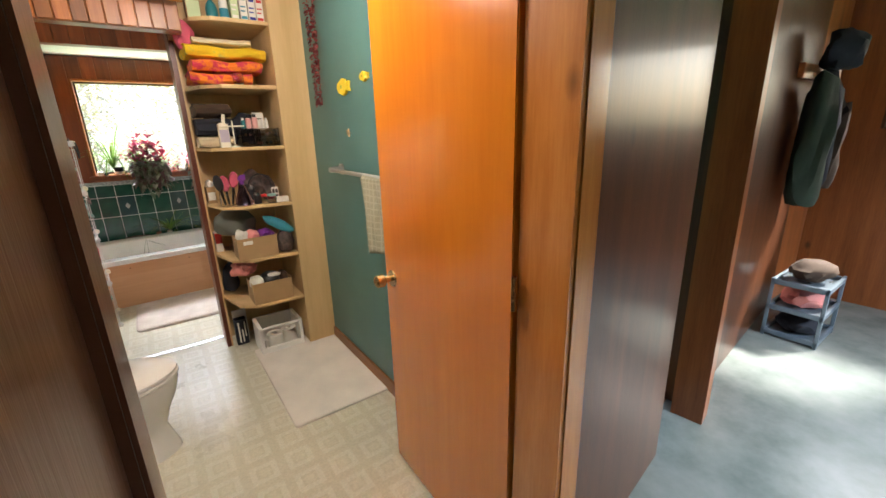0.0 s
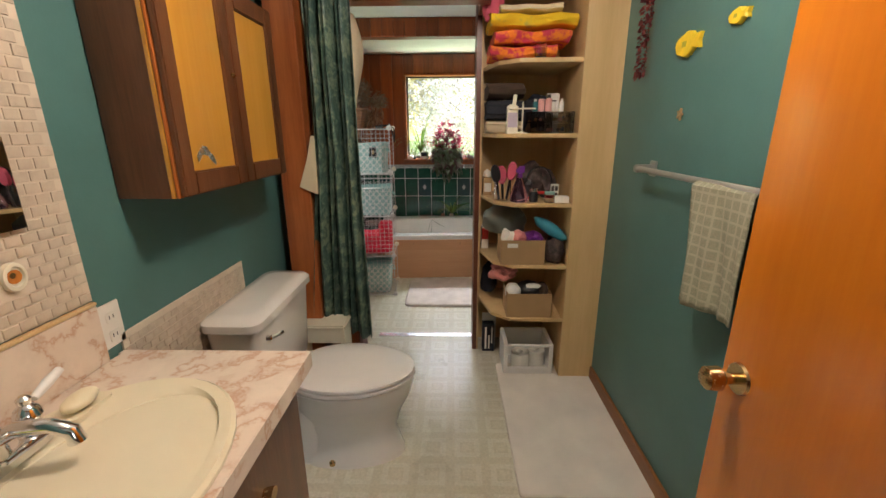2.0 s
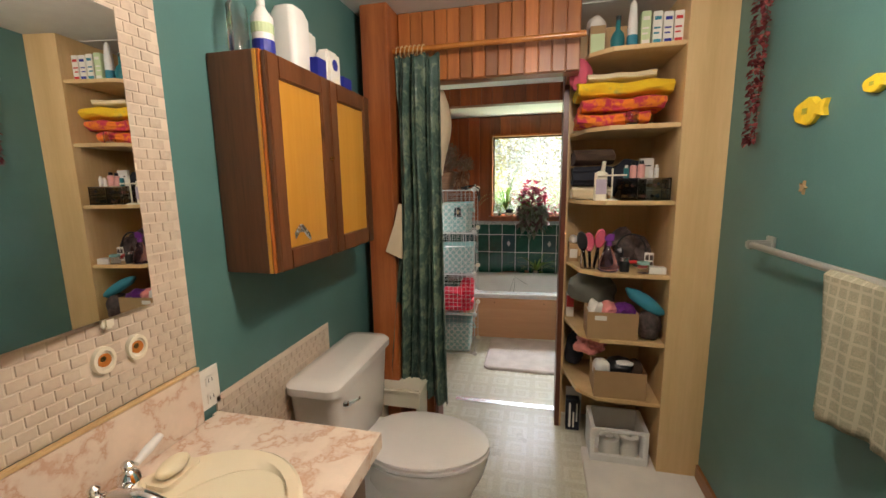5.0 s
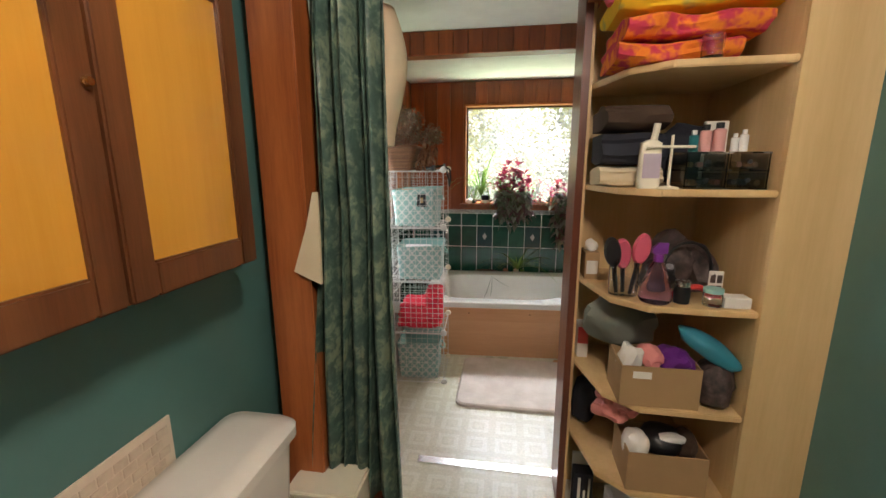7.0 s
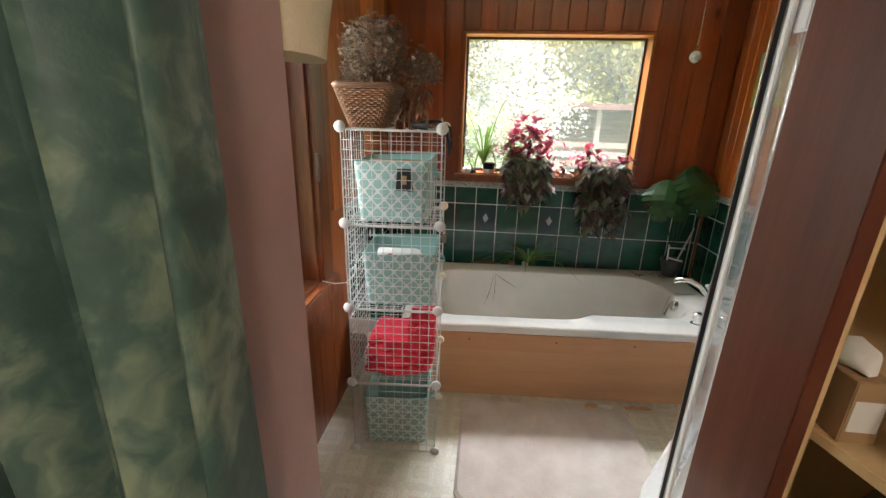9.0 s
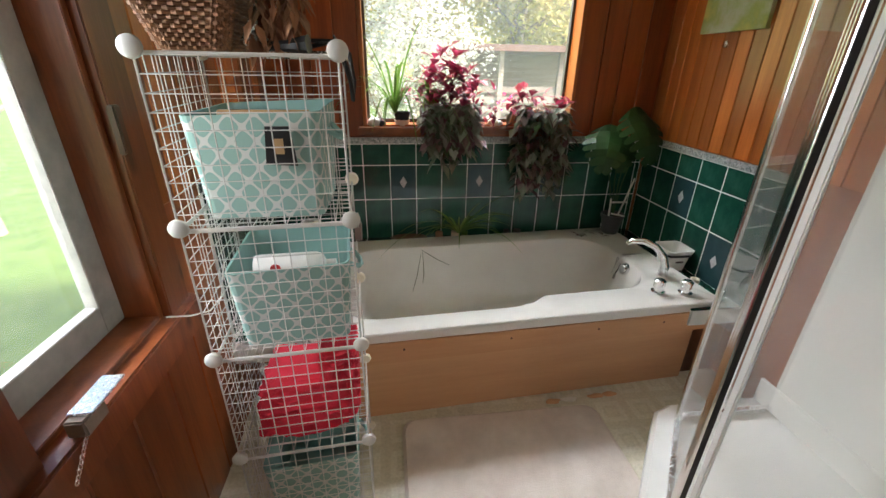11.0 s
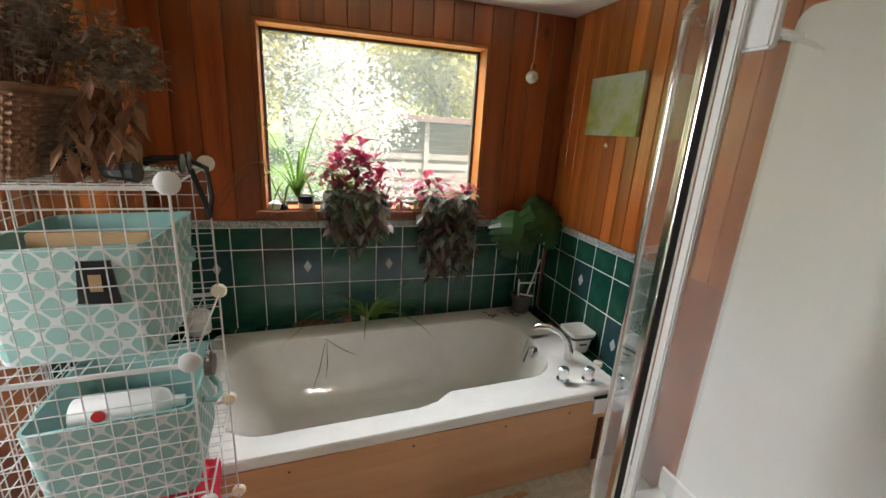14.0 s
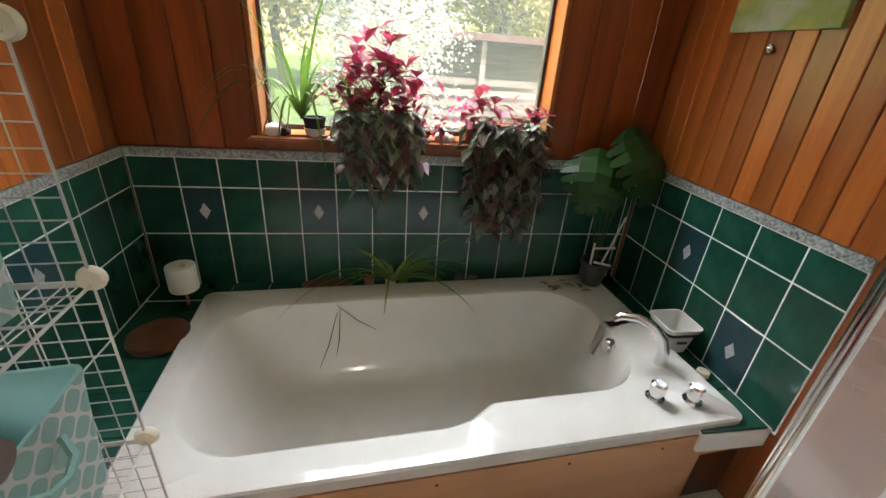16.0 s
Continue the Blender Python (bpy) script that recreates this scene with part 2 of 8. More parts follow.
TEAL = plain("teal_wall_paint", (0.082, 0.186, 0.172), 0.42, vary=0.07, scale=4, relief=0.12, fine=160)
CEIL = plain("white_ceiling_paint", (0.72, 0.71, 0.66), 0.7, vary=0.05, relief=0.3, fine=60)
VINYL = vinyl_floor()
HALLFLOOR = mottled("worn_hall_vinyl", [(0.15, 0.18, 0.17), (0.22, 0.25, 0.24), (0.28, 0.30, 0.29)], 4, 0.22, 0.1)
DARKWOOD = wood("dark_stained_wood", (0.05, 0.016, 0.007), (0.14, 0.05, 0.02), 0.34, coat=0.32)
PINE = wood("red_cedar_planks", (0.21, 0.054, 0.015), (0.45, 0.145, 0.042), 0.36, coat=0.25, tone=0.42)
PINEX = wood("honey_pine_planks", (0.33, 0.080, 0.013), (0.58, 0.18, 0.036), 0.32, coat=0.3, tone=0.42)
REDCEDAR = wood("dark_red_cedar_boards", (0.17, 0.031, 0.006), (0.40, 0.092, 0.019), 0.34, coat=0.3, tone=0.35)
BROWNCEDAR = wood("brown_cedar_boards", (0.14, 0.034, 0.010), (0.33, 0.092, 0.026), 0.36, coat=0.25, tone=0.5)
HEADER = wood("cedar_header_planks", (0.26, 0.075, 0.018), (0.50, 0.18, 0.045), 0.38, coat=0.2, tone=0.5)
DOORWOOD = wood("varnished_birch_door", (0.50, 0.135, 0.008), (0.62, 0.19, 0.014), 0.2, scale=6, coat=0.6, tone=0, knots=False, relief=0.05)
CASING = wood("varnished_fir_casing", (0.40, 0.125, 0.02), (0.62, 0.24, 0.05), 0.25, coat=0.5, tone=0.1)
DARKRED = wood("dark_red_brown_board", (0.09, 0.022, 0.010), (0.19, 0.055, 0.026), 0.4, coat=0.2, tone=0.1, knots=False)
TRIMWOOD = wood("brown_baseboard", (0.19, 0.075, 0.02), (0.33, 0.14, 0.045), 0.4, axis=1, tone=0.1, knots=False)
BIRCHPLY = wood("pale_plywood", (0.58, 0.385, 0.17), (0.74, 0.52, 0.265), 0.5, tone=0, knots=False, scale=8, relief=0.08)
SKIRTPLY = wood("raw_orange_plywood", (0.53, 0.28, 0.135), (0.68, 0.39, 0.21), 0.6, axis=0, tone=0.06, knots=False, scale=7, relief=0.1)
CABDARK = wood("walnut_stained_frame", (0.072, 0.024, 0.009), (0.185, 0.07, 0.027), 0.3, coat=0.3, tone=0.1)
CABPANEL = wood("amber_birch_panel", (0.52, 0.24, 0.03), (0.66, 0.33, 0.05), 0.15, coat=0.9, tone=0.05, knots=False, scale=5, relief=0.05)
PORCELAIN = plain("white_porcelain", (0.78, 0.74, 0.68), 0.12, vary=0.02, relief=0.0, coat=0.4)
BISQUE = plain("bisque_enamel", (0.80, 0.70, 0.50), 0.14, vary=0.02, relief=0.0, coat=0.4)
TUBWHITE = plain("white_acrylic", (0.68, 0.655, 0.605), 0.14, vary=0.03, relief=0.0, coat=0.3)
PLASTIC = plain("white_plastic", (0.78, 0.76, 0.72), 0.35, vary=0.04, relief=0.05)
SEATPL = plain("white_seat_plastic", (0.80, 0.76, 0.71), 0.2, vary=0.02, relief=0.0, coat=0.2)
WIREWHITE = plain("white_coated_wire", (0.60, 0.58, 0.55), 0.4, vary=0.03, relief=0.0)
CREAM = plain("cream_plastic", (0.80, 0.74, 0.58), 0.4, vary=0.04, relief=0.0)
CHROME = plain("chrome", (0.85, 0.85, 0.86), 0.08, metal=1.0, vary=0.02, relief=0.0)
ALU = plain("bright_aluminium", (0.84, 0.84, 0.84), 0.26, metal=1.0, vary=0.05, relief=0.0)
SATIN = plain("satin_nickel", (0.52, 0.51, 0.48), 0.42, metal=0.7, vary=0.04, relief=0.0)
POLISHED = plain("polished_aluminium", (0.90, 0.90, 0.89), 0.17, metal=1.0, vary=0.02, relief=0.0)
BRASS = plain("aged_brass", (0.62, 0.42, 0.2), 0.25, metal=1.0, vary=0.1, relief=0.05)
MARBLE = marble("pink_veined_laminate", (0.74, 0.61, 0.49), (0.60, 0.38, 0.26), 0.22)
MOSAIC = mottled("tan_mosaic_tile", [(0.50, 0.40, 0.30), (0.57, 0.47, 0.36), (0.62, 0.52, 0.40)], 30, 0.32, 0.3)
GROUT = plain("cream_grout", (0.67, 0.57, 0.45), 0.85, vary=0.06, fine=200)
GREENTILE = mottled("dark_green_glazed_tile", [(0.008, 0.050, 0.033), (0.013, 0.072, 0.046), (0.022, 0.10, 0.066)], 9, 0.12, 0.03)
BLUETILE = mottled("slate_blue_glazed_tile", [(0.018, 0.050, 0.055), (0.028, 0.072, 0.078)], 9, 0.14, 0.03)
WHITEGROUT = plain("pale_grout", (0.78, 0.80, 0.76), 0.8, vary=0.06, fine=200)
BORDER = mottled("white_lace_border_tile", [(0.10, 0.13, 0.12), (0.60, 0.60, 0.57)], 110, 0.3, 0.1, 2)
INLAY = plain("grey_diamond_inlay", (0.42, 0.43, 0.42), 0.3, vary=0.2, scale=60)
CURTAIN = damask_cloth()
TRELLIS = lattice_cloth()
MINT = plain("mint_lining", (0.26, 0.45, 0.41), 0.85, vary=0.05, fine=300, relief=0.4)
PLAID = plaid_cloth()
WHITERUG = plain("off_white_bath_mat", (0.78, 0.72, 0.64), 0.95, vary=0.08, scale=5, fine=240, relief=0.9)
GREYRUG = mottled("taupe_pile_mat", [(0.54, 0.46, 0.41), (0.62, 0.54, 0.48), (0.70, 0.62, 0.56)], 7, 0.95, 0.9)
CREAMCLOTH = plain("cream_terry_towel", (0.74, 0.62, 0.42), 0.95, vary=0.05, fine=260, relief=0.8)
YELLOWTOWEL = mottled("yellow_print_towel", [(0.45, 0.40, 0.10), (0.86, 0.56, 0.02), (0.82, 0.52, 0.02), (0.84, 0.54, 0.02)], 12, 0.95, 0.8, 2)
ORANGETOWEL = mottled("orange_red_print_towel", [(0.58, 0.035, 0.10), (0.62, 0.05, 0.08), (0.85, 0.24, 0.02), (0.82, 0.20, 0.02)], 24, 0.95, 0.8, 2)
REDCLOTH = plain("red_cotton", (0.66, 0.02, 0.05), 0.8, vary=0.1, fine=200, relief=0.4)
NAVY = plain("navy_cloth", (0.018, 0.02, 0.03), 0.9, vary=0.2, fine=200, relief=0.5)
BROWNCLOTH = plain("dark_brown_cloth", (0.06, 0.035, 0.022), 0.9, vary=0.2, fine=200, relief=0.5)
PINK = plain("hot_pink_cloth", (0.60, 0.10, 0.16), 0.8, vary=0.1, fine=200, relief=0.4)
PEACH = plain("pink_net_puff", (0.75, 0.28, 0.26), 0.8, vary=0.15)
CARDBOARD = plain("brown_cardboard", (0.40, 0.25, 0.12), 0.8, vary=0.06, fine=150, relief=0.15)
PAPER = plain("white_paper", (0.78, 0.75, 0.68), 0.85, vary=0.04)
CLEAR = glass_mat("clear_glass")


def dusty_pane(name, film_lo, film_hi):
    """Clear window glass with a thin film of dust that catches the daylight."""
    m, n, l, b = shader(name)
    tr, gl, tl = n.new("ShaderNodeBsdfTransparent"), n.new("ShaderNodeBsdfGlossy"), n.new("ShaderNodeBsdfTranslucent")
    gl.inputs["Roughness"].default_value = 0.02
    tl.inputs[0].default_value = (0.9, 0.93, 0.95, 1)
    lw = n.new("ShaderNodeLayerWeight")
    gloss = math_node(n, l, "ADD", math_node(n, l, "MULTIPLY", math_node(n, l, "POWER", lw.outputs["Facing"], 4.0), 0.45), 0.025)
    dirt = noise_tex(n, l, n.new("ShaderNodeTexCoord").outputs["Object"], 5.0, 5)
    film = n.new("ShaderNodeMapRange")
    film.inputs[3].default_value, film.inputs[4].default_value = film_lo, film_hi
    l.new(dirt.outputs["Fac"], film.inputs[0])
    a, c = n.new("ShaderNodeMixShader"), n.new("ShaderNodeMixShader")
    l.new(film.outputs[0], a.inputs[0])
    l.new(tr.outputs[0], a.inputs[1])
    l.new(tl.outputs[0], a.inputs[2])
    l.new(gloss, c.inputs[0])
    l.new(a.outputs[0], c.inputs[1])
    l.new(gl.outputs[0], c.inputs[2])
    l.new(c.outputs[0], n["Material Output"].inputs[0])
    return m


PANE = dusty_pane("dusty_window_glass", 0.010, 0.028)
CLEARPANE = dusty_pane("filmed_shower_glass", 0.03, 0.10)
BULB = emitter("ceiling_lamp_diffuser", (1.0, 0.82, 0.6), 1.2)
PURPLEGL = glass_mat("purple_clear_plastic", (0.86, 0.56, 0.86), 0.05)
TEALPL = plain("teal_plastic", (0.02, 0.17, 0.19), 0.3, vary=0.05)
TEALCLOTH = plain("teal_zip_case", (0.03, 0.22, 0.30), 0.6, vary=0.1)
PURPLE = plain("purple_plastic", (0.16, 0.03, 0.24), 0.35, vary=0.1)
BLACK = plain("black_plastic", (0.012, 0.012, 0.013), 0.4, vary=0.1)
DARKSTUFF = mottled("dark_mixed_fabric", [(0.02, 0.018, 0.016), (0.07, 0.045, 0.04), (0.14, 0.1, 0.09)], 30, 0.6)
BLUEBOX = plain("blue_printed_card", (0.02, 0.03, 0.28), 0.45, vary=0.1)
GREENBOX = plain("pale_green_card", (0.55, 0.66, 0.38), 0.6, vary=0.05)
REDPL = plain("red_plastic", (0.55, 0.03, 0.03), 0.35, vary=0.1)
PINKPL = plain("pink_bottle_plastic", (0.72, 0.36, 0.33), 0.35, vary=0.05)
YELLOWPAINT = plain("yellow_painted_wood", (0.80, 0.56, 0.03), 0.5, vary=0.12, scale=30)
OLIVE = plain("olive_clothing", (0.03, 0.045, 0.028), 0.9, vary=0.2, relief=0.5)
REDFLOWER = leaf_mat("dried_red_petals", [(0.10, 0.012, 0.02), (0.22, 0.03, 0.04), (0.36, 0.10, 0.09)], 0.7, 0.1)
WICKER = wood("brown_wicker", (0.12, 0.05, 0.022), (0.30, 0.145, 0.07), 0.6, axis=0, scale=30, tone=0.3, knots=False)
DRIED = leaf_mat("dried_flower_heads", [(0.15, 0.115, 0.07), (0.26, 0.20, 0.12), (0.19, 0.11, 0.085), (0.34, 0.29, 0.20)], 0.9, 0.15)
DRIEDLEAF = leaf_mat("dried_brown_leaves", [(0.14, 0.055, 0.03), (0.26, 0.12, 0.06), (0.33, 0.19, 0.11)], 0.8, 0.15)
MAGENTA = leaf_mat("magenta_leaves", [(0.10, 0.012, 0.022), (0.26, 0.02, 0.05), (0.42, 0.03, 0.09), (0.30, 0.05, 0.06)], 0.4, 0.3)
STRIPED = leaf_mat("silver_purple_leaves", [(0.09, 0.13, 0.07), (0.30, 0.34, 0.26), (0.17, 0.07, 0.085), (0.08, 0.14, 0.05), (0.38, 0.40, 0.33), (0.15, 0.05, 0.065), (0.18, 0.24, 0.14)], 0.35, 0.2)
SPIDER = leaf_mat("spider_plant_leaves", [(0.10, 0.22, 0.03), (0.20, 0.33, 0.06), (0.07, 0.14, 0.02)], 0.4, 0.3)
MONSTERA = leaf_mat("monstera_leaves", [(0.018, 0.065, 0.014), (0.03, 0.095, 0.02)], 0.42, 0.2)
BLOSSOM = leaf_mat("white_blossom", [(0.60, 0.60, 0.54), (0.72, 0.72, 0.67), (0.54, 0.55, 0.42)], 0.8, 0.4)
YELLOWTREE = leaf_mat("spring_yellow_foliage", [(0.46, 0.40, 0.14), (0.52, 0.45, 0.18), (0.40, 0.41, 0.15), (0.54, 0.46, 0.26)], 0.9, 0.4)
BARK = plain("grey_bark", (0.28, 0.24, 0.19), 0.9, vary=0.3, scale=14, relief=0.8, fine=60)
GRASS = mottled("lawn_grass", [(0.06, 0.115, 0.02), (0.09, 0.155, 0.03), (0.12, 0.18, 0.045)], 3, 0.95, 0.8)
SHEDWOOD = wood("weathered_grey_boards", (0.24, 0.19, 0.16), (0.38, 0.32, 0.28), 0.8, axis=0, tone=0.3)
SHEDROOF = plain("rusty_roofing", (0.16, 0.085, 0.065), 0.7, vary=0.2)
TERRA = plain("terracotta", (0.42, 0.19, 0.10), 0.75, vary=0.12)
GREYPOT = plain("dark_grey_pot", (0.075, 0.07, 0.065), 0.5, vary=0.15)
SOIL = plain("potting_soil", (0.04, 0.028, 0.02), 0.95, vary=0.3)
HILLSIDE = mottled("hazy_spring_hillside", [(0.32, 0.33, 0.12), (0.44, 0.41, 0.15), (0.50, 0.44, 0.17), (0.40, 0.43, 0.26)], 0.12, 0.95, 0.0, 6)
PAINTING = mottled("oil_landscape_canvas", [(0.36, 0.42, 0.45), (0.42, 0.45, 0.36), (0.30, 0.36, 0.12), (0.52, 0.45, 0.12)], 4.5, 0.55, 0.4)
WHITEFRAME = plain("weathered_white_paint", (0.42, 0.40, 0.36), 0.6, vary=0.15, scale=20)
GREYPLASTIC = plain("grey_blue_plastic", (0.13, 0.17, 0.21), 0.4, vary=0.1)
PINKCASING = plain("dull_pink_paint", (0.42, 0.24, 0.22), 0.5, vary=0.08)
OUTLETW = plain("white_outlet_plastic", (0.78, 0.74, 0.66), 0.35, vary=0.03)
SOAP = plain("cream_soap", (0.80, 0.70, 0.48), 0.4, vary=0.04)
LIME = plain("lime_sponge", (0.42, 0.50, 0.05), 0.8, vary=0.1)
MIRROR, _n, _l, _b = shader("mirror_silver")
_b.inputs["Base Color"].default_value = (0.90, 0.91, 0.90, 1)
_b.inputs["Metallic"].default_value, _b.inputs["Roughness"].default_value = 1.0, 0.0


ACRYLIC = plain("glossy_white_acrylic", (0.86, 0.84, 0.78), 0.22, vary=0.04, scale=2.5, relief=0.0, coat=0.4)


# ---- building helpers ----
PLACE = {}


def thing(name, at, label="", category="", group="", kind="", rz=0):
    """An empty at a thing's base; its parts are built in world metres."""
    ob = new(name)
    ob.matrix_basis = pose(*at, 0, 0, rz)
    ob.empty_display_size = 0.05
    PLACE[ob] = pose(*at, 0, 0, rz)
    return tagged(ob, label, category, group, kind)


def part(name, bm, material, parent=None, label="", smooth=False, **tags):
    """Links a bmesh, built in world metres, as one mesh under a thing or a part."""
    me = bpy.data.meshes.new(name)
    w = PLACE.get(parent, Matrix())
    if parent is None:
        xs = [v.co for v in bm.verts]
        lo = Vector([min(c[k] for c in xs) for k in range(3)])
        hi = Vector([max(c[k] for c in xs) for k in range(3)])
        w = Matrix.Translation(((lo.x + hi.x) / 2, (lo.y + hi.y) / 2, lo.z))
    bm.transform(w.inverted())
    bmesh.ops.recalc_face_normals(bm, faces=bm.faces)
    bm.to_mesh(me)
    bm.free()
    me.materials.append(material)
    if smooth:
        me.polygons.foreach_set("use_smooth", [True] * len(me.polygons))
        me.set_sharp_from_angle(angle=radians(40))
    ob = new(name, me)
    if parent is None:
        ob.matrix_basis = w
    else:
        ob.parent = parent
    PLACE[ob] = w
    return tagged(ob, label, **tags)


def struct(name, bm, material, label="", category="", parent=None):
    return part(name, bm, material, parent, label, category=category, kind="structure")


def box(bm, x0, x1, y0, y1, z0, z1, bevel=0.0):
    b = bmesh.new()
    r = bmesh.ops.create_cube(b, size=1.0)
    for v in r["verts"]:
        v.co = Vector((x0 + (v.co.x + 0.5) * (x1 - x0), y0 + (v.co.y + 0.5) * (y1 - y0), z0 + (v.co.z + 0.5) * (z1 - z0)))
    if bevel:
        bmesh.ops.bevel(b, geom=b.edges[:], offset=bevel, segments=2, affect="EDGES")
    join(bm, b)
    return bm


def join(bm, other):
    idx = {}
    for v in other.verts:
        idx[v] = bm.verts.new(v.co)
    for f in other.faces:
        try:
            bm.faces.new([idx[v] for v in f.verts])
        except ValueError:
            pass
    other.free()
    return bm


def bx(*a, bevel=0.0):
    return box(bmesh.new(), *a, bevel=bevel)


def rod(bm, p0, p1, r0, r1=None, seg=12):
    p0, p1 = Vector(p0), Vector(p1)
    r1 = r0 if r1 is None else r1
    q = (p1 - p0).to_track_quat("Z", "Y")
    rings = []
    for p, r in ((p0, r0), (p1, r1)):
        rings.append([bm.verts.new(p + q @ Vector((r * math.cos(2 * math.pi * k / seg), r * math.sin(2 * math.pi * k / seg), 0))) for k in range(seg)])
    for k in range(seg):
        bm.faces.new((rings[0][k], rings[0][(k + 1) % seg], rings[1][(k + 1) % seg], rings[1][k]))
    bm.faces.new(rings[0][::-1])
    bm.faces.new(rings[1])
    return bm


def tube(bm, pts, r, seg=8):
    """A round bar along points; r may be one radius or one for each point."""
    pts = [Vector(p) for p in pts]
    rs = r if isinstance(r, (list, tuple)) else [r] * len(pts)
    rings, ref = [], Vector((0.31, 0.17, 0.93))
    for i, p in enumerate(pts):
        d = (pts[min(i + 1, len(pts) - 1)] - pts[max(i - 1, 0)]).normalized()
        u = d.cross(ref).normalized()
        w = d.cross(u)
        rings.append([bm.verts.new(p + rs[i] * (u * math.cos(2 * math.pi * k / seg) + w * math.sin(2 * math.pi * k / seg))) for k in range(seg)])
    for a, b in zip(rings, rings[1:]):
        for k in range(seg):
            bm.faces.new((a[k], a[(k + 1) % seg], b[(k + 1) % seg], b[k]))
    bm.faces.new(rings[0][::-1])
    bm.faces.new(rings[-1])
    return bm


def lathe(bm, profile, at, seg=24, sx=1.0, sy=1.0, cap=True):
    """Rings (radius, height) turned about a vertical axis at a place."""
    at, rings = Vector(at), []
    for r, z in profile:
        rings.append([bm.verts.new(at + Vector((sx * r * math.cos(2 * math.pi * k / seg), sy * r * math.sin(2 * math.pi * k / seg), z))) for k in range(seg)])
    for a, b in zip(rings, rings[1:]):
        for k in range(seg):
            bm.faces.new((a[k], a[(k + 1) % seg], b[(k + 1) % seg], b[k]))
    if cap:
        bm.faces.new(rings[0][::-1])
        bm.faces.new(rings[-1])
    return bm


def loft(bm, rings, cap=True, closed=True):
    """Skins a list of rings that all hold the same number of points."""
    vr = [[bm.verts.new(Vector(p)) for p in ring] for ring in rings]
    n = len(vr[0])
    for a, b in zip(vr, vr[1:]):
        for k in range(n if closed else n - 1):
            bm.faces.new((a[k], a[(k + 1) % n], b[(k + 1) % n], b[k]))
    if cap:
        bm.faces.new(vr[0][::-1])
        bm.faces.new(vr[-1])
    return bm


def prism(bm, outline, z0, z1):
    return loft(bm, [[(x, y, z0) for x, y in outline], [(x, y, z1) for x, y in outline]])


def rounded(cx, cy, hx, hy, r, seg=6):
    """A rectangle with round corners, as points of a ring."""
    out = []
    for qx, qy, a0 in ((1, 1, 0), (-1, 1, 90), (-1, -1, 180), (1, -1, 270)):
        for k in range(seg + 1):
            a = radians(a0 + 90 * k / seg)
            out.append((cx + qx * (hx - r) + r * math.cos(a), cy + qy * (hy - r) + r * math.sin(a)))
    return out


def lump(bm, at, size, rough=0.2, seed=0, sub=2, flat=None):
    """A soft uneven heap: clothes, puffs, stones."""
    b = bmesh.new()
    bmesh.ops.create_icosphere(b, subdivisions=sub, radius=1.0)
    for v in b.verts:
        k = 1 + rough * noise.noise(v.co * 1.7 + Vector((seed * 3.1, seed, 1))) + 0.5 * rough * noise.noise(v.co * 4.1 + Vector((seed, 2, seed)))
        v.co = Vector((v.co.x * size[0] * k, v.co.y * size[1] * k, max(v.co.z * k, -0.72) * size[2])) + Vector(at)
    return join(bm, b)


def leaves(items, width=0.45, fold=0.25):
    """Folded leaves as one bmesh: items of (base, direction, length, droop)."""
    bm = bmesh.new()
    for p, d, ln, droop in items:
        p, d = Vector(p), Vector(d).normalized()
        side = d.cross(Vector((0.1, 0.05, 1))).normalized()
        up = side.cross(d)
        w = ln * width * 0.5
        tip = p + d * ln + Vector((0, 0, -droop * ln))
        mid = p + d * ln * 0.5 + Vector((0, 0, -droop * ln * 0.3))
        vs = [bm.verts.new(c) for c in (p, mid + side * w + up * w * fold, mid, mid - side * w + up * w * fold, tip)]
        bm.faces.new((vs[0], vs[1], vs[2]))
        bm.faces.new((vs[0], vs[2], vs[3]))
        bm.faces.new((vs[1], vs[4], vs[2]))
        bm.faces.new((vs[2], vs[4], vs[3]))
    return bm


def piece(me, name, parent, at):
    """One of many alike pieces that share a mesh."""
    ob = new(name, me)
    ob.parent = parent
    ob.location = PLACE[parent].inverted() @ Vector(at)
    return ob


def piece_mesh(name, sx, sy, sz, material, bevel=0.0):
    b = bx(0, sx, 0, sy, 0, sz)
    if bevel:
        bmesh.ops.bevel(b, geom=b.edges[:], offset=bevel, segments=1, affect="EDGES")
    me = bpy.data.meshes.new(name)
    bmesh.ops.recalc_face_normals(b, faces=b.faces)
    b.to_mesh(me)
    b.free()
    me.materials.append(material)
    return me


def rnd(a, b):
    return random.uniform(a, b)


# ---- plan, in metres ----
L1, R1, CEIL1 = 0.225, 1.905, 2.28     # washroom side walls and ceiling
HEADY = 5.03                            # face of the planked header
L2, R2, WALL2, CEIL2 = 0.07, 2.27, 7.725, 2.18  # bathing room
SLOPE = 0.158                           # the hall wall runs askew


def doory(x):
    return 3.0 - (1.69 - x) * SLOPE


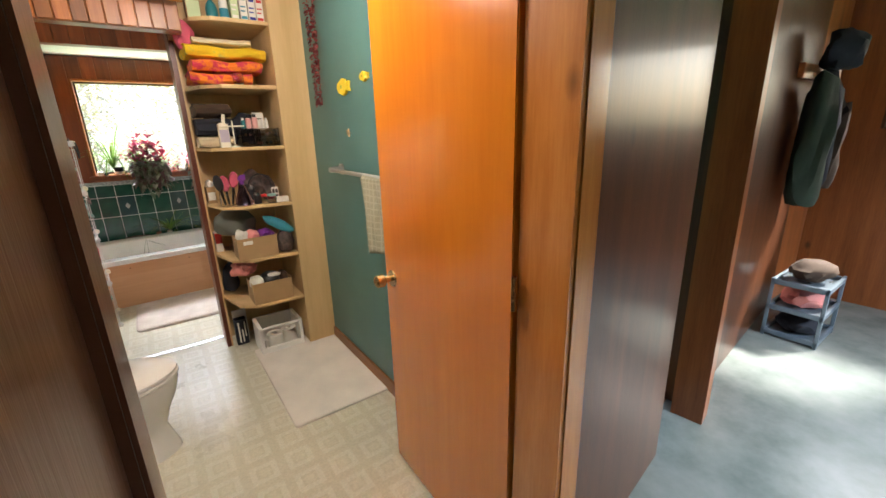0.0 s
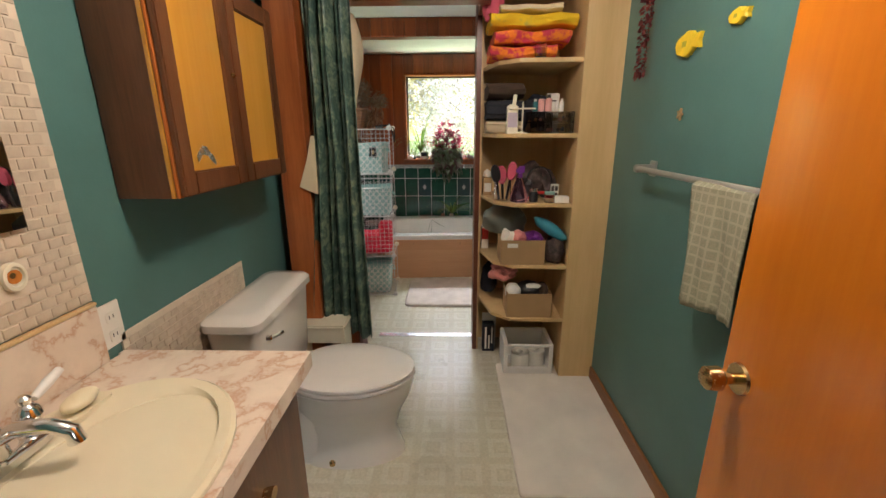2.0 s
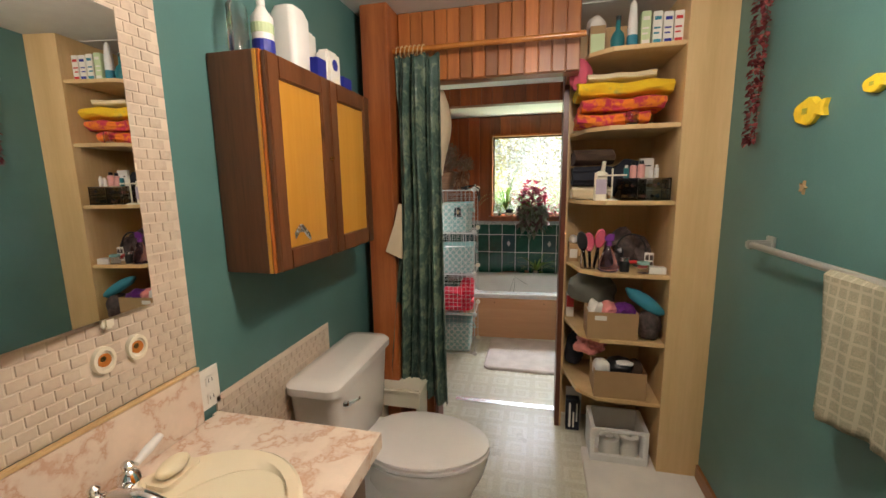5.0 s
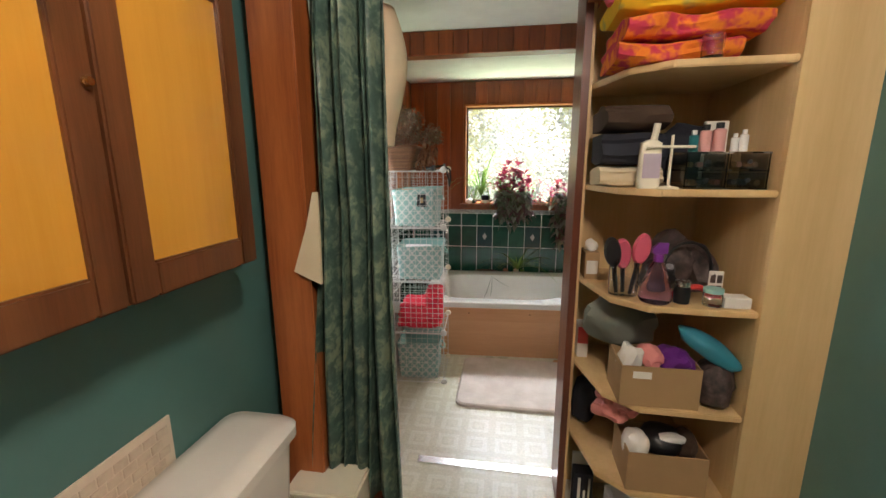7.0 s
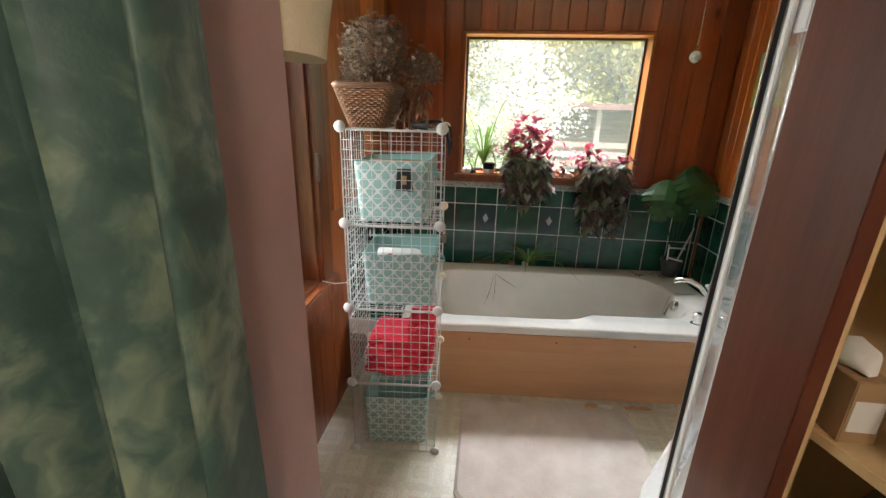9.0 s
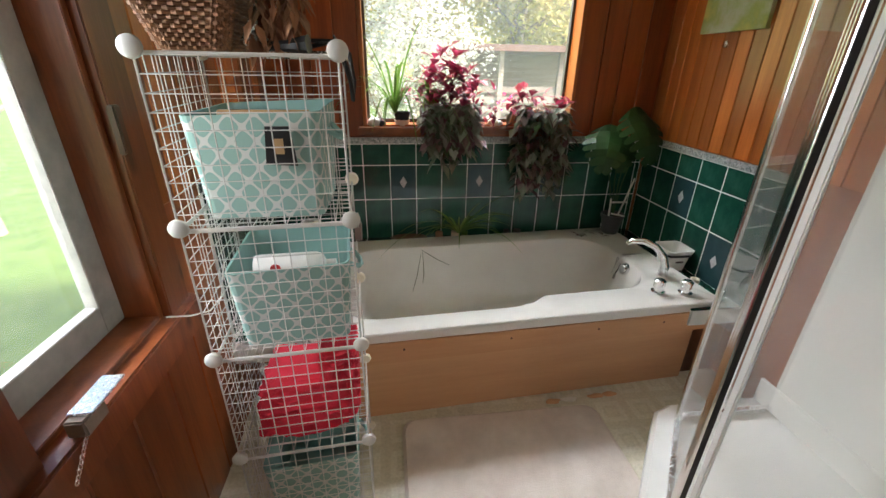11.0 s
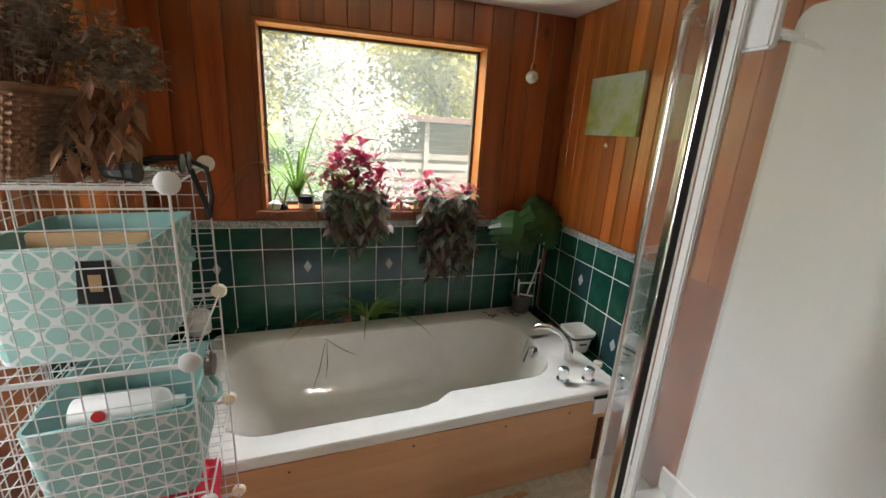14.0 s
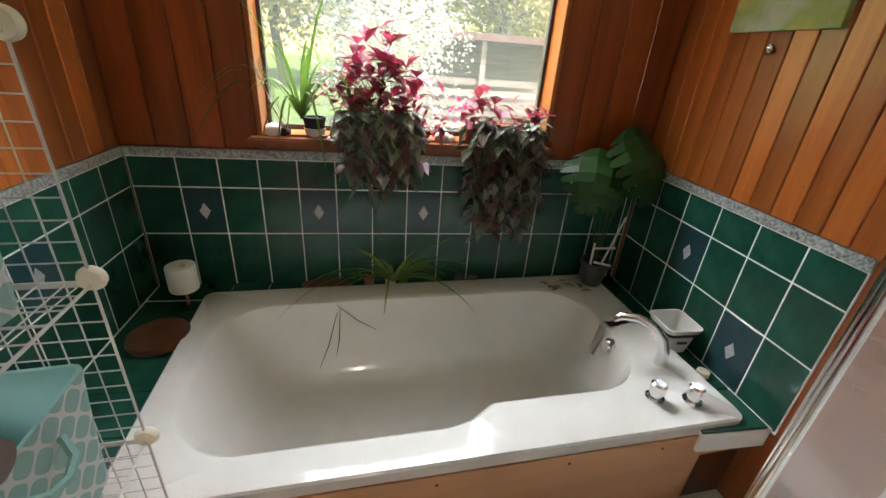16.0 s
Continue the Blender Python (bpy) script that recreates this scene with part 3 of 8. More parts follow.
# ---- floors, ceilings, walls ----
struct("floor", bx(-0.1, 2.6, 2.4, 7.9, -0.12, 0.0), VINYL, "cream sheet vinyl floor printed with nested squares", "floor")
hf = bmesh.new()
prism(hf, [(-1.2, 0.5), (5.4, 0.5), (5.4, doory(5.4) + 0.05), (1.70, 2.94), (0.97, 2.44), (-1.2, 2.44)], -0.1, 0.004)
struct("floor_hall", hf, HALLFLOOR, "worn grey-green hall floor with a dull shine", "floor")
struct("ceiling", bx(-0.1, 2.6, 2.4, 5.15, CEIL1, CEIL1 + 0.1), CEIL, "off-white painted washroom ceiling", "ceiling")
struct("ceiling_recess", bx(1.2, 2.6, 5.15, 5.56, CEIL1 - 0.004, CEIL1 + 0.1), CEIL, "off-white ceiling over the shelves", "ceiling")
struct("ceiling_bathing", bx(-0.3, 2.6, 5.57, 7.9, CEIL2, CEIL2 + 0.15), CEIL, "white painted ceiling of the bathing room", "ceiling")
struct("ceiling_hall", bx(-1.3, 5.5, 0.4, 2.4, CEIL1 + 0.004, CEIL1 + 0.1), CEIL, "off-white hall ceiling", "ceiling")
struct("ceiling_hall_far", bx(2.6, 5.5, 2.4, 3.9, CEIL1, CEIL1 + 0.1), CEIL, "off-white hall ceiling", "ceiling")
struct("wall_west", bx(L1 - 0.12, L1, 2.40, HEADY, 0, CEIL1), TEAL, "smooth teal painted washroom wall", "wall")
struct("wall_east", bx(R1, R1 + 0.12, 3.02, 5.55, 0, CEIL1), TEAL, "smooth teal painted washroom wall", "wall")

# hall wall with the doorway
DX0, DX1, DTOP = 0.982, 1.705, 2.05
LY0, LY1 = 2.36, 2.488                   # the wall left of the doorway stands nearer the hall
hw = bmesh.new()
box(hw, -1.2, DX0 - 0.02, LY0, LY1 - 0.014, 0, CEIL1)
loft(hw, [[(DX0 - 0.02, LY0, z), (DX1, doory(DX1) - 0.12, z), (DX1, doory(DX1), z), (DX0 - 0.02, LY1, z)] for z in (DTOP, CEIL1)])
for x0, x1, z0, z1 in ((DX1, 2.62, 0, CEIL1),):
    loft(hw, [[(x0, doory(x0) - 0.12, z), (x1, doory(x1) - 0.12, z), (x1, doory(x1), z), (x0, doory(x0), z)] for z in (z0, z1)])
wall_hall = struct("wall_hall", hw, DARKWOOD, "dark glossy wood-panelled hall wall with a doorway", "wall")
# teal skin inside the washroom
ts = bmesh.new()
box(ts, L1, DX0 - 0.03, LY1 - 0.012, LY1 - 0.002, 0, CEIL1)
for x0, x1, z0, z1 in ((DX1 + 0.02, R1, 0, CEIL1),):
    loft(ts, [[(x0, doory(x0) + 0.002, z), (x1, doory(x1) + 0.002, z), (x1, doory(x1) + 0.014, z), (x0, doory(x0) + 0.014, z)] for z in (z0, z1)])
struct("wall_south", ts, TEAL, "teal painted wall round the washroom door", "wall")
casing = thing("door_casing", (1.83, 2.95, 0), "orange varnished fir casing round an open doorway", "door frame", kind="structure")
for x0, x1 in ((DX1, DX1 + 0.085),):
    c = bmesh.new()
    loft(c, [[(x0, doory(x0) - 0.145, z), (x1, doory(x1) - 0.145, z), (x1, doory(x1) - 0.12, z), (x0, doory(x0) - 0.12, z)] for z in (0, DTOP + 0.07)])
    part("casing_board", c, CASING if x0 > 1.5 else DARKWOOD, casing)
part("jamb", bx(DX0 - 0.019, DX0, LY0 - 0.01, LY1, 0, DTOP, bevel=0.003), DARKWOOD, casing, "dark brown wooden jamb")
for y0, y1 in ((LY0 - 0.028, LY0 - 0.011), (LY1 - 0.05, LY1 - 0.03)):
    part("stop_bead", bx(DX0 - 0.06 if y0 < LY0 else DX0 - 0.001, DX0 - 0.004 if y0 < LY0 else DX0 + 0.003, y0, y1, 0, DTOP, bevel=0.001), DARKWOOD, casing)
for x0, x1 in ((DX1 - 0.018, DX1 + 0.001),):
    c = bmesh.new()
    loft(c, [[(x0, doory(x0) - 0.14, z), (x1, doory(x1) - 0.14, z), (x1, doory(x1) + 0.01, z), (x0, doory(x0) + 0.01, z)] for z in (0, DTOP)])
    part("jamb", c, CASING if x0 > 1.5 else DARKWOOD, casing)
c = bmesh.new()
loft(c, [[(DX0, LY0, z), (DX1, doory(DX1) - 0.14, z), (DX1, doory(DX1) + 0.01, z), (DX0, LY1, z)] for z in (DTOP - 0.018, DTOP)])
part("head_jamb", c, CASING, casing)

# the rest of the hall
struct("wall_hall_south", bx(-1.3, 2.8, 0.4, 0.5, 0, CEIL1), DARKWOOD, "dark wood hall wall", "wall")
struct("wall_hall_south_far", bx(4.0, 5.5, 0.4, 0.5, 0, CEIL1), DARKWOOD, "dark wood hall wall", "wall")
struct("wall_hall_sill", bx(2.8, 4.0, 0.4, 0.5, 0, 1.0), DARKWOOD, "dark wood wall under the hall window", "wall")
struct("wall_hall_lintel", bx(2.8, 4.0, 0.4, 0.5, 2.0, CEIL1), DARKWOOD, "dark wood wall over the hall window", "wall")
struct("wall_hall_west", bx(-1.3, -1.2, 0.5, 2.9, 0, CEIL1), DARKWOOD, "dark wood hall wall", "wall")
he = bmesh.new()
for a in ((0.5, 1.75, 0, CEIL1), (3.0, 3.9, 0, CEIL1), (1.75, 3.0, 0, 1.35), (1.75, 3.0, 2.12, CEIL1)):
    box(he, 5.4, 5.5, a[0], a[1], a[2], a[3])
struct("wall_hall_east", he, PINE, "reddish wood wall with a window at the end of the hall", "wall")
hp = bmesh.new()
loft(hp, [[(3.05, doory(3.05) - 0.12, z), (4.9, 3.3, z), (4.9, 3.42, z), (3.05, doory(3.05), z)] for z in (0, CEIL1)])
struct("wall_hall_north", hp, DARKWOOD, "glossy dark panelled wall further along the hall", "wall")
struct("wall_hall_door", bx(4.9, 5.4, 3.3, 3.42, 0, CEIL1), PINE, "reddish wood end of the hall", "wall")
struct("wall_nook", bx(2.5, 3.2, 3.8, 3.9, 0, CEIL1), CEIL, "pale wall in the side room off the hall", "wall")
struct("floor_nook", bx(2.6, 3.2, 2.9, 3.8, -0.1, 0.0), TRIMWOOD, "pale wooden floor of the side room", "floor")
post = bmesh.new()
loft(post, [[(2.98, 2.99, z), (3.09, 3.01, z), (3.07, 3.15, z), (2.96, 3.13, z)] for z in (0, CEIL1)])
struct("door_post", post, PINE, "reddish brown wooden door post in the hall", "post")

# planked partition between the two rooms
part_l = struct("partition", bx(L1, 0.575, HEADY + 0.012, HEADY + 0.115, 0, 1.955), PINE, "red-brown wooden partition with a wide opening", "wall")
head = struct("header", bx(L1, 1.285, HEADY + 0.016, HEADY + 0.10, 1.955, CEIL1), HEADER, "header of upright cedar boards over the opening", "header")
struct("jamb_strip", bx(0.575, 0.592, HEADY + 0.01, HEADY + 0.12, 0, 1.955), PINKCASING, "dull pink painted edge of the partition", "trim")
struct("header_upper", bx(0.0, 1.24, 5.13, 5.2, CEIL2 - 0.1, CEIL1 + 0.1), PINE, "boards above the opening", "wall")
struct("header_return", bx(1.24, 1.285, HEADY + 0.1, 5.53, 1.96, CEIL1), PINE, "wood return above the shelf side", "wall")
corner = struct("corner_post", bx(0.285, 0.42, 4.89, HEADY + 0.012, 0, CEIL1, bevel=0.004), PINE, "knotty orange-brown wooden corner post", "post")
struct("jamb_board", bx(1.236, 1.262, 5.335, 5.53, 0, CEIL1, bevel=0.002), DARKRED, "reddish brown board at the edge of the shelves", "trim")
struct("wall_shelf_back", bx(1.262, 2.45, 5.50, 5.53, 0, CEIL1), BIRCHPLY, "plywood back of the corner shelves", "wall")
struct("threshold", bx(0.592, 1.236, 5.50, 5.545, 0, 0.006), ALU, "bright metal threshold strip across the opening", "threshold")

# bathing room
beam = struct("ceiling_beam", bx(L2, R2, 6.27, 6.36, 2.05, CEIL2), PINE, "boxed beam faced with dark upright boards", "beam")
struct("ceiling_passage", bx(-0.3, 1.24, 5.2, 5.57, CEIL2, CEIL2 + 0.15), CEIL, "white painted ceiling", "ceiling")
struct("wall_bathing_south", bx(-0.1, L1 - 0.12, HEADY, HEADY + 0.12, 0, CEIL2 + 0.1), PINE, "wooden wall", "wall")
WX0, WX1, WZ0, WZ1 = 0.567, 1.768, 1.065, 1.98
nb = bmesh.new()
for a in ((L2 - 0.15, WX0, 0, CEIL2), (WX1, R2 + 0.15, 0, CEIL2), (WX0, WX1, 0, WZ0), (WX0, WX1, WZ1, CEIL2)):
    box(nb, a[0], a[1], WALL2 + 0.012, WALL2 + 0.16, a[2], a[3])
wall_north = struct("wall_north", nb, PINE, "cedar-boarded window wall behind the tub", "wall")
eb = bx(R2 + 0.012, R2 + 0.14, 5.56, WALL2 + 0.16, 0, CEIL2)
wall_e2 = struct("wall_bathing_east", eb, PINE, "wall of narrow upright pine boards above green tiles", "wall")
SY0, SY1, SZ0, SZ1 = 5.93, 6.40, 0.735, 1.92
wb = bmesh.new()
for a in ((5.03, SY0, 0, CEIL2), (SY1, WALL2 + 0.16, 0, CEIL2), (SY0, SY1, 0, SZ0), (SY0, SY1, SZ1, CEIL2)):
    box(wb, L2 - 0.13, L2 - 0.012, a[0], a[1], a[2], a[3])
wall_w2 = struct("wall_bathing_west", wb, PINE, "cedar-boarded wall with a wide window", "wall")


# ---- windows ----
def window(name, axis, a0, a1, z0, z1, depth0, depth1, inward, label, frame_mat, jamb_mat, fw=0.045):
    """A fixed pane in a wooden frame; axis 'x' runs along x, 'y' along y."""
    def bb(p0, p1, q0, q1, r0, r1):
        return bx(p0, p1, q0, q1, r0, r1, bevel=0.002) if axis == "x" else bx(q0, q1, p0, p1, r0, r1, bevel=0.002)
    w = thing(name, ((a0 + a1) / 2, depth0, z0) if axis == "x" else (depth0, (a0 + a1) / 2, z0), label, "window", kind="structure")
    lo, hi = min(depth0, depth1), max(depth0, depth1)
    for p0, p1, r0, r1 in ((a0, a0 + 0.018, z0, z1), (a1 - 0.018, a1, z0, z1), (a0 + 0.018, a1 - 0.018, z1 - 0.018, z1), (a0 + 0.018, a1 - 0.018, z0, z0 + 0.012)):
        part("reveal_board", bb(p0, p1, lo, hi, r0, r1), jamb_mat, w)
    g = hi - 0.03 if depth1 > depth0 else lo + 0.01
    for p0, p1, r0, r1 in ((a0 + 0.018, a0 + fw, z0 + 0.012, z1 - 0.018), (a1 - fw, a1 - 0.018, z0 + 0.012, z1 - 0.018), (a0 + fw, a1 - fw, z1 - fw, z1 - 0.018), (a0 + fw, a1 - fw, z0 + 0.012, z0 + fw)):
        part("window_frame", bb(p0, p1, g - 0.012, g + 0.02, r0, r1), frame_mat, w)
    pane = part("pane", (bx(a0 + fw, a1 - fw, g, g + 0.004, z0 + fw, z1 - fw) if axis == "x" else bx(g, g + 0.004, a0 + fw, a1 - fw, z0 + fw, z1 - fw)), PANE, w)
    pane.visible_shadow = False
    return w


FRAMEDK = plain("dark_window_frame", (0.05, 0.04, 0.03), 0.5, vary=0.1)
window_1 = window("window_1", "x", WX0, WX1, WZ0, WZ1, WALL2 - 0.004, WALL2 + 0.15, -1, "wide picture window in a honey wood reveal", FRAMEDK, PINEX, 0.032)
part("window_sill", bx(WX0 - 0.03, WX1 + 0.01, WALL2 - 0.055, WALL2 + 0.10, WZ0 - 0.035, WZ0 + 0.003, bevel=0.006), PINE, window_1, "reddish brown wooden sill")
window_2 = window("window_2", "y", SY0, SY1, SZ0, SZ1, L2 - 0.01, L2 - 0.125, 1, "side window with a weathered white wooden sash", WHITEFRAME, BROWNCEDAR, 0.09)
part("window_sill", bx(L2 - 0.02, L2 + 0.035, SY0 - 0.12, SY1 + 0.14, SZ0 - 0.10, SZ0 - 0.005, bevel=0.006), BROWNCEDAR, window_2, "reddish brown apron board")
for y0, y1, z0, z1 in ((SY1, SY1 + 0.11, SZ0 - 0.005, CEIL2 - 0.03), (SY0 - 0.11, SY0, SZ0 - 0.005, CEIL2 - 0.03), (SY0, SY1, SZ1, SZ1 + 0.11)):
    part("casing_board", bx(L2 - 0.012, L2 + 0.012, y0, y1, z0, z1, bevel=0.003), BROWNCEDAR, window_2)
window_3 = window("window_3", "x", 2.8, 4.0, 1.0, 2.0, 0.5, 0.4, 1, "plain hall window", WHITEFRAME, DARKWOOD, 0.05)

window_4 = window("window_4", "y", 1.75, 3.0, 1.35, 2.12, 5.4, 5.5, 1, "plain window at the end of the hall", WHITEFRAME, DARKWOOD, 0.05)

# ---- door ----
door = thing("door_1", (1.692, 3.015, 0), "open flush door of glossy orange varnished birch", "door", kind="structure", rz=math.degrees(math.atan2(3.73 - 3.015, 1.718 - 1.692)))
DM = PLACE[door]


def door_part(name, bm, mat, label="", parent=None, smooth=False):
    bm.transform(DM)
    return part(name, bm, mat, parent or door, label, smooth)


door_part("leaf", bx(0, 0.725, -0.018, 0.018, 0.012, 2.03, bevel=0.003), DOORWOOD)
for side in (1, -1):
    k = bmesh.new()
    for a, b, r0, r1 in ((0.018, 0.024, 0.034, 0.032), (0.024, 0.05, 0.012, 0.012), (0.05, 0.06, 0.014, 0.026), (0.06, 0.085, 0.026, 0.024), (0.085, 0.092, 0.024, 0.015)):
        rod(k, (0.668, side * a, 0.885), (0.668, side * b, 0.885), r0, r1, 20)
    door_part("door_knob", k, BRASS, "worn brass round knob", smooth=True)
for z in (0.25, 1.0, 1.8):
    door_part("hinge", rod(bmesh.new(), (-0.008, 0.02, z), (-0.008, 0.02, z + 0.09), 0.007), BRASS)

# baseboard and casing trim of the washroom
struct("baseboard", bx(R1 - 0.014, R1, 3.1, 5.01, 0, 0.085, bevel=0.003), TRIMWOOD, "brown wooden baseboard", "baseboard")


# ---- boards, tiles ----
def boards(wall, mat, axis, a0, a1, w, face, thick, z0, z1, sign, gap=0.0025):
    """Upright boards, each its own piece, on a wall's face."""
    n = max(1, round((a1 - a0) / w))
    w = (a1 - a0) / n
    me = piece_mesh("board", *((w - gap, thick, z1 - z0) if axis == "x" else (thick, w - gap, z1 - z0)), mat, bevel=0.0035)
    for k in range(n):
        a = a0 + k * w
        f = face if sign > 0 else face - thick
        piece(me, "board", wall, (a, f, z0) if axis == "x" else (f, a, z0))


TILEZ = ((0.385, 0.645), (0.645, 0.85), (0.85, 0.972))
boards(head, HEADER, "x", L1 + 0.2, 1.285, 0.062, HEADY + 0.0155, 0.016, 1.957, CEIL1 - 0.002, -1)
boards(beam, REDCEDAR, "x", L2 + 0.01, R2 - 0.01, 0.085, 6.27, 0.012, 2.05, CEIL2 - 0.002, -1)
FW = WALL2 + 0.011
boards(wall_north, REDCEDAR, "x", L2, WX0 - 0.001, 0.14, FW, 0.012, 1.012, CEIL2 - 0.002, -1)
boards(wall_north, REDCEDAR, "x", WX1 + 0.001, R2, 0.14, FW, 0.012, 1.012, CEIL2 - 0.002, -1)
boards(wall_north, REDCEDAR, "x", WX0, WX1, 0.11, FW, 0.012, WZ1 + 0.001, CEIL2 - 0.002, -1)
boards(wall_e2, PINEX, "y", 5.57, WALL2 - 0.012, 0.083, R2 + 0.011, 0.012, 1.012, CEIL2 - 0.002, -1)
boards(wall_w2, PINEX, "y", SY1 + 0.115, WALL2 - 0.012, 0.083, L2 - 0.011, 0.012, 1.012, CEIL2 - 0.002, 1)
boards(wall_w2, BROWNCEDAR, "y", 5.16, 6.66, 0.17, L2 - 0.011, 0.012, 0.0, SZ0 - 0.105, 1)
boards(wall_w2, BROWNCEDAR, "y", 5.16, SY0 - 0.125, 0.16, L2 - 0.011, 0.012, SZ0 - 0.10, CEIL2 - 0.002, 1)
boards(part_l, PINE, "x", 0.42, 0.574, 0.075, HEADY + 0.0115, 0.012, 0.0, 1.95, -1)


def tiles(wall, axis, joints, face, sign, inlaid):
    """Glazed wall tiles in three courses under a lace border, on a bed of grout."""
    lo, hi = joints[0], joints[-1]
    t = 0.009
    f0, f1 = (face, face + sign * 0.0072)
    f0, f1 = min(f0, f1), max(f0, f1)
    bed = bx(lo, hi, f0, f1, 0.38, 1.0) if axis == "x" else bx(f0, f1, lo, hi, 0.38, 1.0)
    part("grout", bed, WHITEGROUT, wall)
    meshes = {}
    n = 0
    for a, b in zip(joints, joints[1:]):
        for r, (z0, z1) in enumerate(TILEZ):
            inl = (n, r) in inlaid
            key = (round(b - a, 4), r, inl)
            if key not in meshes:
                w, h = b - a - 0.0055, z1 - z0 - 0.0055
                meshes[key] = piece_mesh("tile", *((w, t, h) if axis == "x" else (t, w, h)), BLUETILE if inl else GREENTILE, bevel=0.0018)
            f = face if sign > 0 else face - t
            ob = piece(meshes[key], "tile", wall, (a + 0.0027, f, z0 + 0.0027) if axis == "x" else (f, a + 0.0027, z0 + 0.0027))
            if inl:
                ca, cz = (a + b) / 2, (z0 + z1) / 2
                d = bmesh.new()
                s = face + sign * (t + 0.0005)
                for k, hw in ((1.0, 0.0006), (0.55, 0.0012)):
                    ring = [(ca - 0.022 * k, cz), (ca, cz - 0.036 * k), (ca + 0.022 * k, cz), (ca, cz + 0.036 * k)]
                    loft(d, [[(u, s + sign * q, v) if axis == "x" else (s + sign * q, u, v) for u, v in ring] for q in (-0.0004, hw)])
                part("inlay", d, INLAY, wall)
        n += 1
    bd = bmesh.new()
    f0, f1 = face, face + sign * 0.011
    f0, f1 = min(f0, f1), max(f0, f1)
    box(bd, lo, hi, f0, f1, 0.974, 1.008) if axis == "x" else box(bd, f0, f1, lo, hi, 0.974, 1.008)
    part("border_tile", bd, BORDER, wall, "narrow white lace-patterned border tile")


bj = [L2 + 0.002] + [0.702 - 0.1525 * k for k in range(3, 0, -1)] + [0.702 + 0.1525 * k for k in range(0, 11)] + [R2 - 0.012]
tiles(wall_north, "x", bj, WALL2 + 0.011, -1, {(1, 1), (4, 1), (7, 1), (10, 1)})
rj = [6.735] + [6.897 + 0.168 * k for k in range(0, 4)] + [7.57, WALL2 - 0.002]
tiles(wall_e2, "y", rj, R2 + 0.011, -1, {(1, 0), (3, 1)})
tiles(wall_w2, "y", [6.78 + 0.157 * k for k in range(0, 6)] + [WALL2 + 0.002], L2 - 0.011, 1, {(2, 1)})

# ---- bathtub ----
TUBR = 3.4
tub = thing("bathtub", (1.25, 7.19, 0), "white acrylic drop-in bathtub with rounded basin, empty", "bathtub", rz=TUBR)
TM = PLACE[tub]
THX, THY, TZ = 0.915, 0.475, 0.425


def tub_ring(hx, hy, r, z, dx=0.0, dy=0.0, notch=0.0):
    out = []
    ring = rounded(dx, dy, hx, hy, r, 8)
    dense = []
    for k, p in enumerate(ring):
        q = ring[(k + 1) % len(ring)]
        m = 14 if k % 9 == 8 else 1
        dense += [(p[0] + (q[0] - p[0]) * i / m, p[1] + (q[1] - p[1]) * i / m) for i in range(m)]
    for x, y in dense:
        if notch and y < 0 and x > -0.05 + dx:
            y += notch * min(1.0, max(0.0, (x - dx - 0.06) / 0.08))
        out.append(tuple(TM @ Vector((x, y, z))))
    return out


t = bmesh.new()
loft(t, [tub_ring(THX - 0.02, THY - 0.02, 0.03, TZ - 0.045), tub_ring(THX, THY, 0.035, TZ - 0.04), tub_ring(THX, THY, 0.035, TZ - 0.006), tub_ring(THX - 0.006, THY - 0.006, 0.035, TZ),
         tub_ring(THX - 0.135, THY - 0.105, 0.20, TZ, -0.045, 0.0, 0.072), tub_ring(THX - 0.15, THY - 0.12, 0.20, TZ - 0.012, -0.045, 0.0, 0.072),
         tub_ring(THX - 0.19, THY - 0.145, 0.19, TZ - 0.13, -0.04, 0.012, 0.06), tub_ring(THX - 0.23, THY - 0.165, 0.18, TZ - 0.20, -0.03, 0.012, 0.02), tub_ring(THX - 0.29, THY - 0.2, 0.17, TZ - 0.33, -0.01, 0.01),
         tub_ring(THX - 0.35, THY - 0.25, 0.15, TZ - 0.365, 0.0, 0.01)], cap=False)
t.verts.ensure_lookup_table()
t.faces.new(t.verts[len(t.verts) - 88:])
part("basin", t, TUBWHITE, tub, smooth=True)
dr_ = bmesh.new()
c0 = TM @ Vector((0.712, -0.03, TZ - 0.045))
rod(dr_, c0, c0 + Vector((-0.014, 0, 0.005)), 0.034, 0.032, 24)
rod(dr_, c0 + Vector((-0.014, 0, 0.005)), c0 + Vector((-0.02, 0, 0.006)), 0.024, 0.018, 20)
part("overflow_plate", dr_, CHROME, tub, "round chrome overflow plate", smooth=True)
sp = bmesh.new()
b0 = TM @ Vector((0.80, -0.20, TZ))
pts = [b0 + Vector(p) for p in ((0, 0, 0), (0, 0, 0.05), (-0.012, 0.01, 0.10), (-0.05, 0.03, 0.145), (-0.10, 0.06, 0.165), (-0.15, 0.085, 0.158), (-0.165, 0.094, 0.14))]
tube(sp, pts, [0.024, 0.021, 0.019, 0.017, 0.016, 0.015, 0.014], 14)
part("spout", sp, CHROME, tub, "arched chrome tub spout", smooth=True)
for dx, dy in ((0.658, -0.354), (0.778, -0.385)):
    k = bmesh.new()
    lathe(k, [(0.03, 0), (0.031, 0.008), (0.02, 0.012), (0.02, 0.028), (0.026, 0.032), (0.025, 0.062), (0.018, 0.068)], TM @ Vector((dx, dy, TZ)), 20)
    part("tap_handle", k, CHROME, tub, "chrome tap handle", smooth=True)
skirt = thing("tub_skirt", (1.25, 6.72, 0), "raw orange plywood skirt in front of the tub", "panel", kind="structure", rz=TUBR)
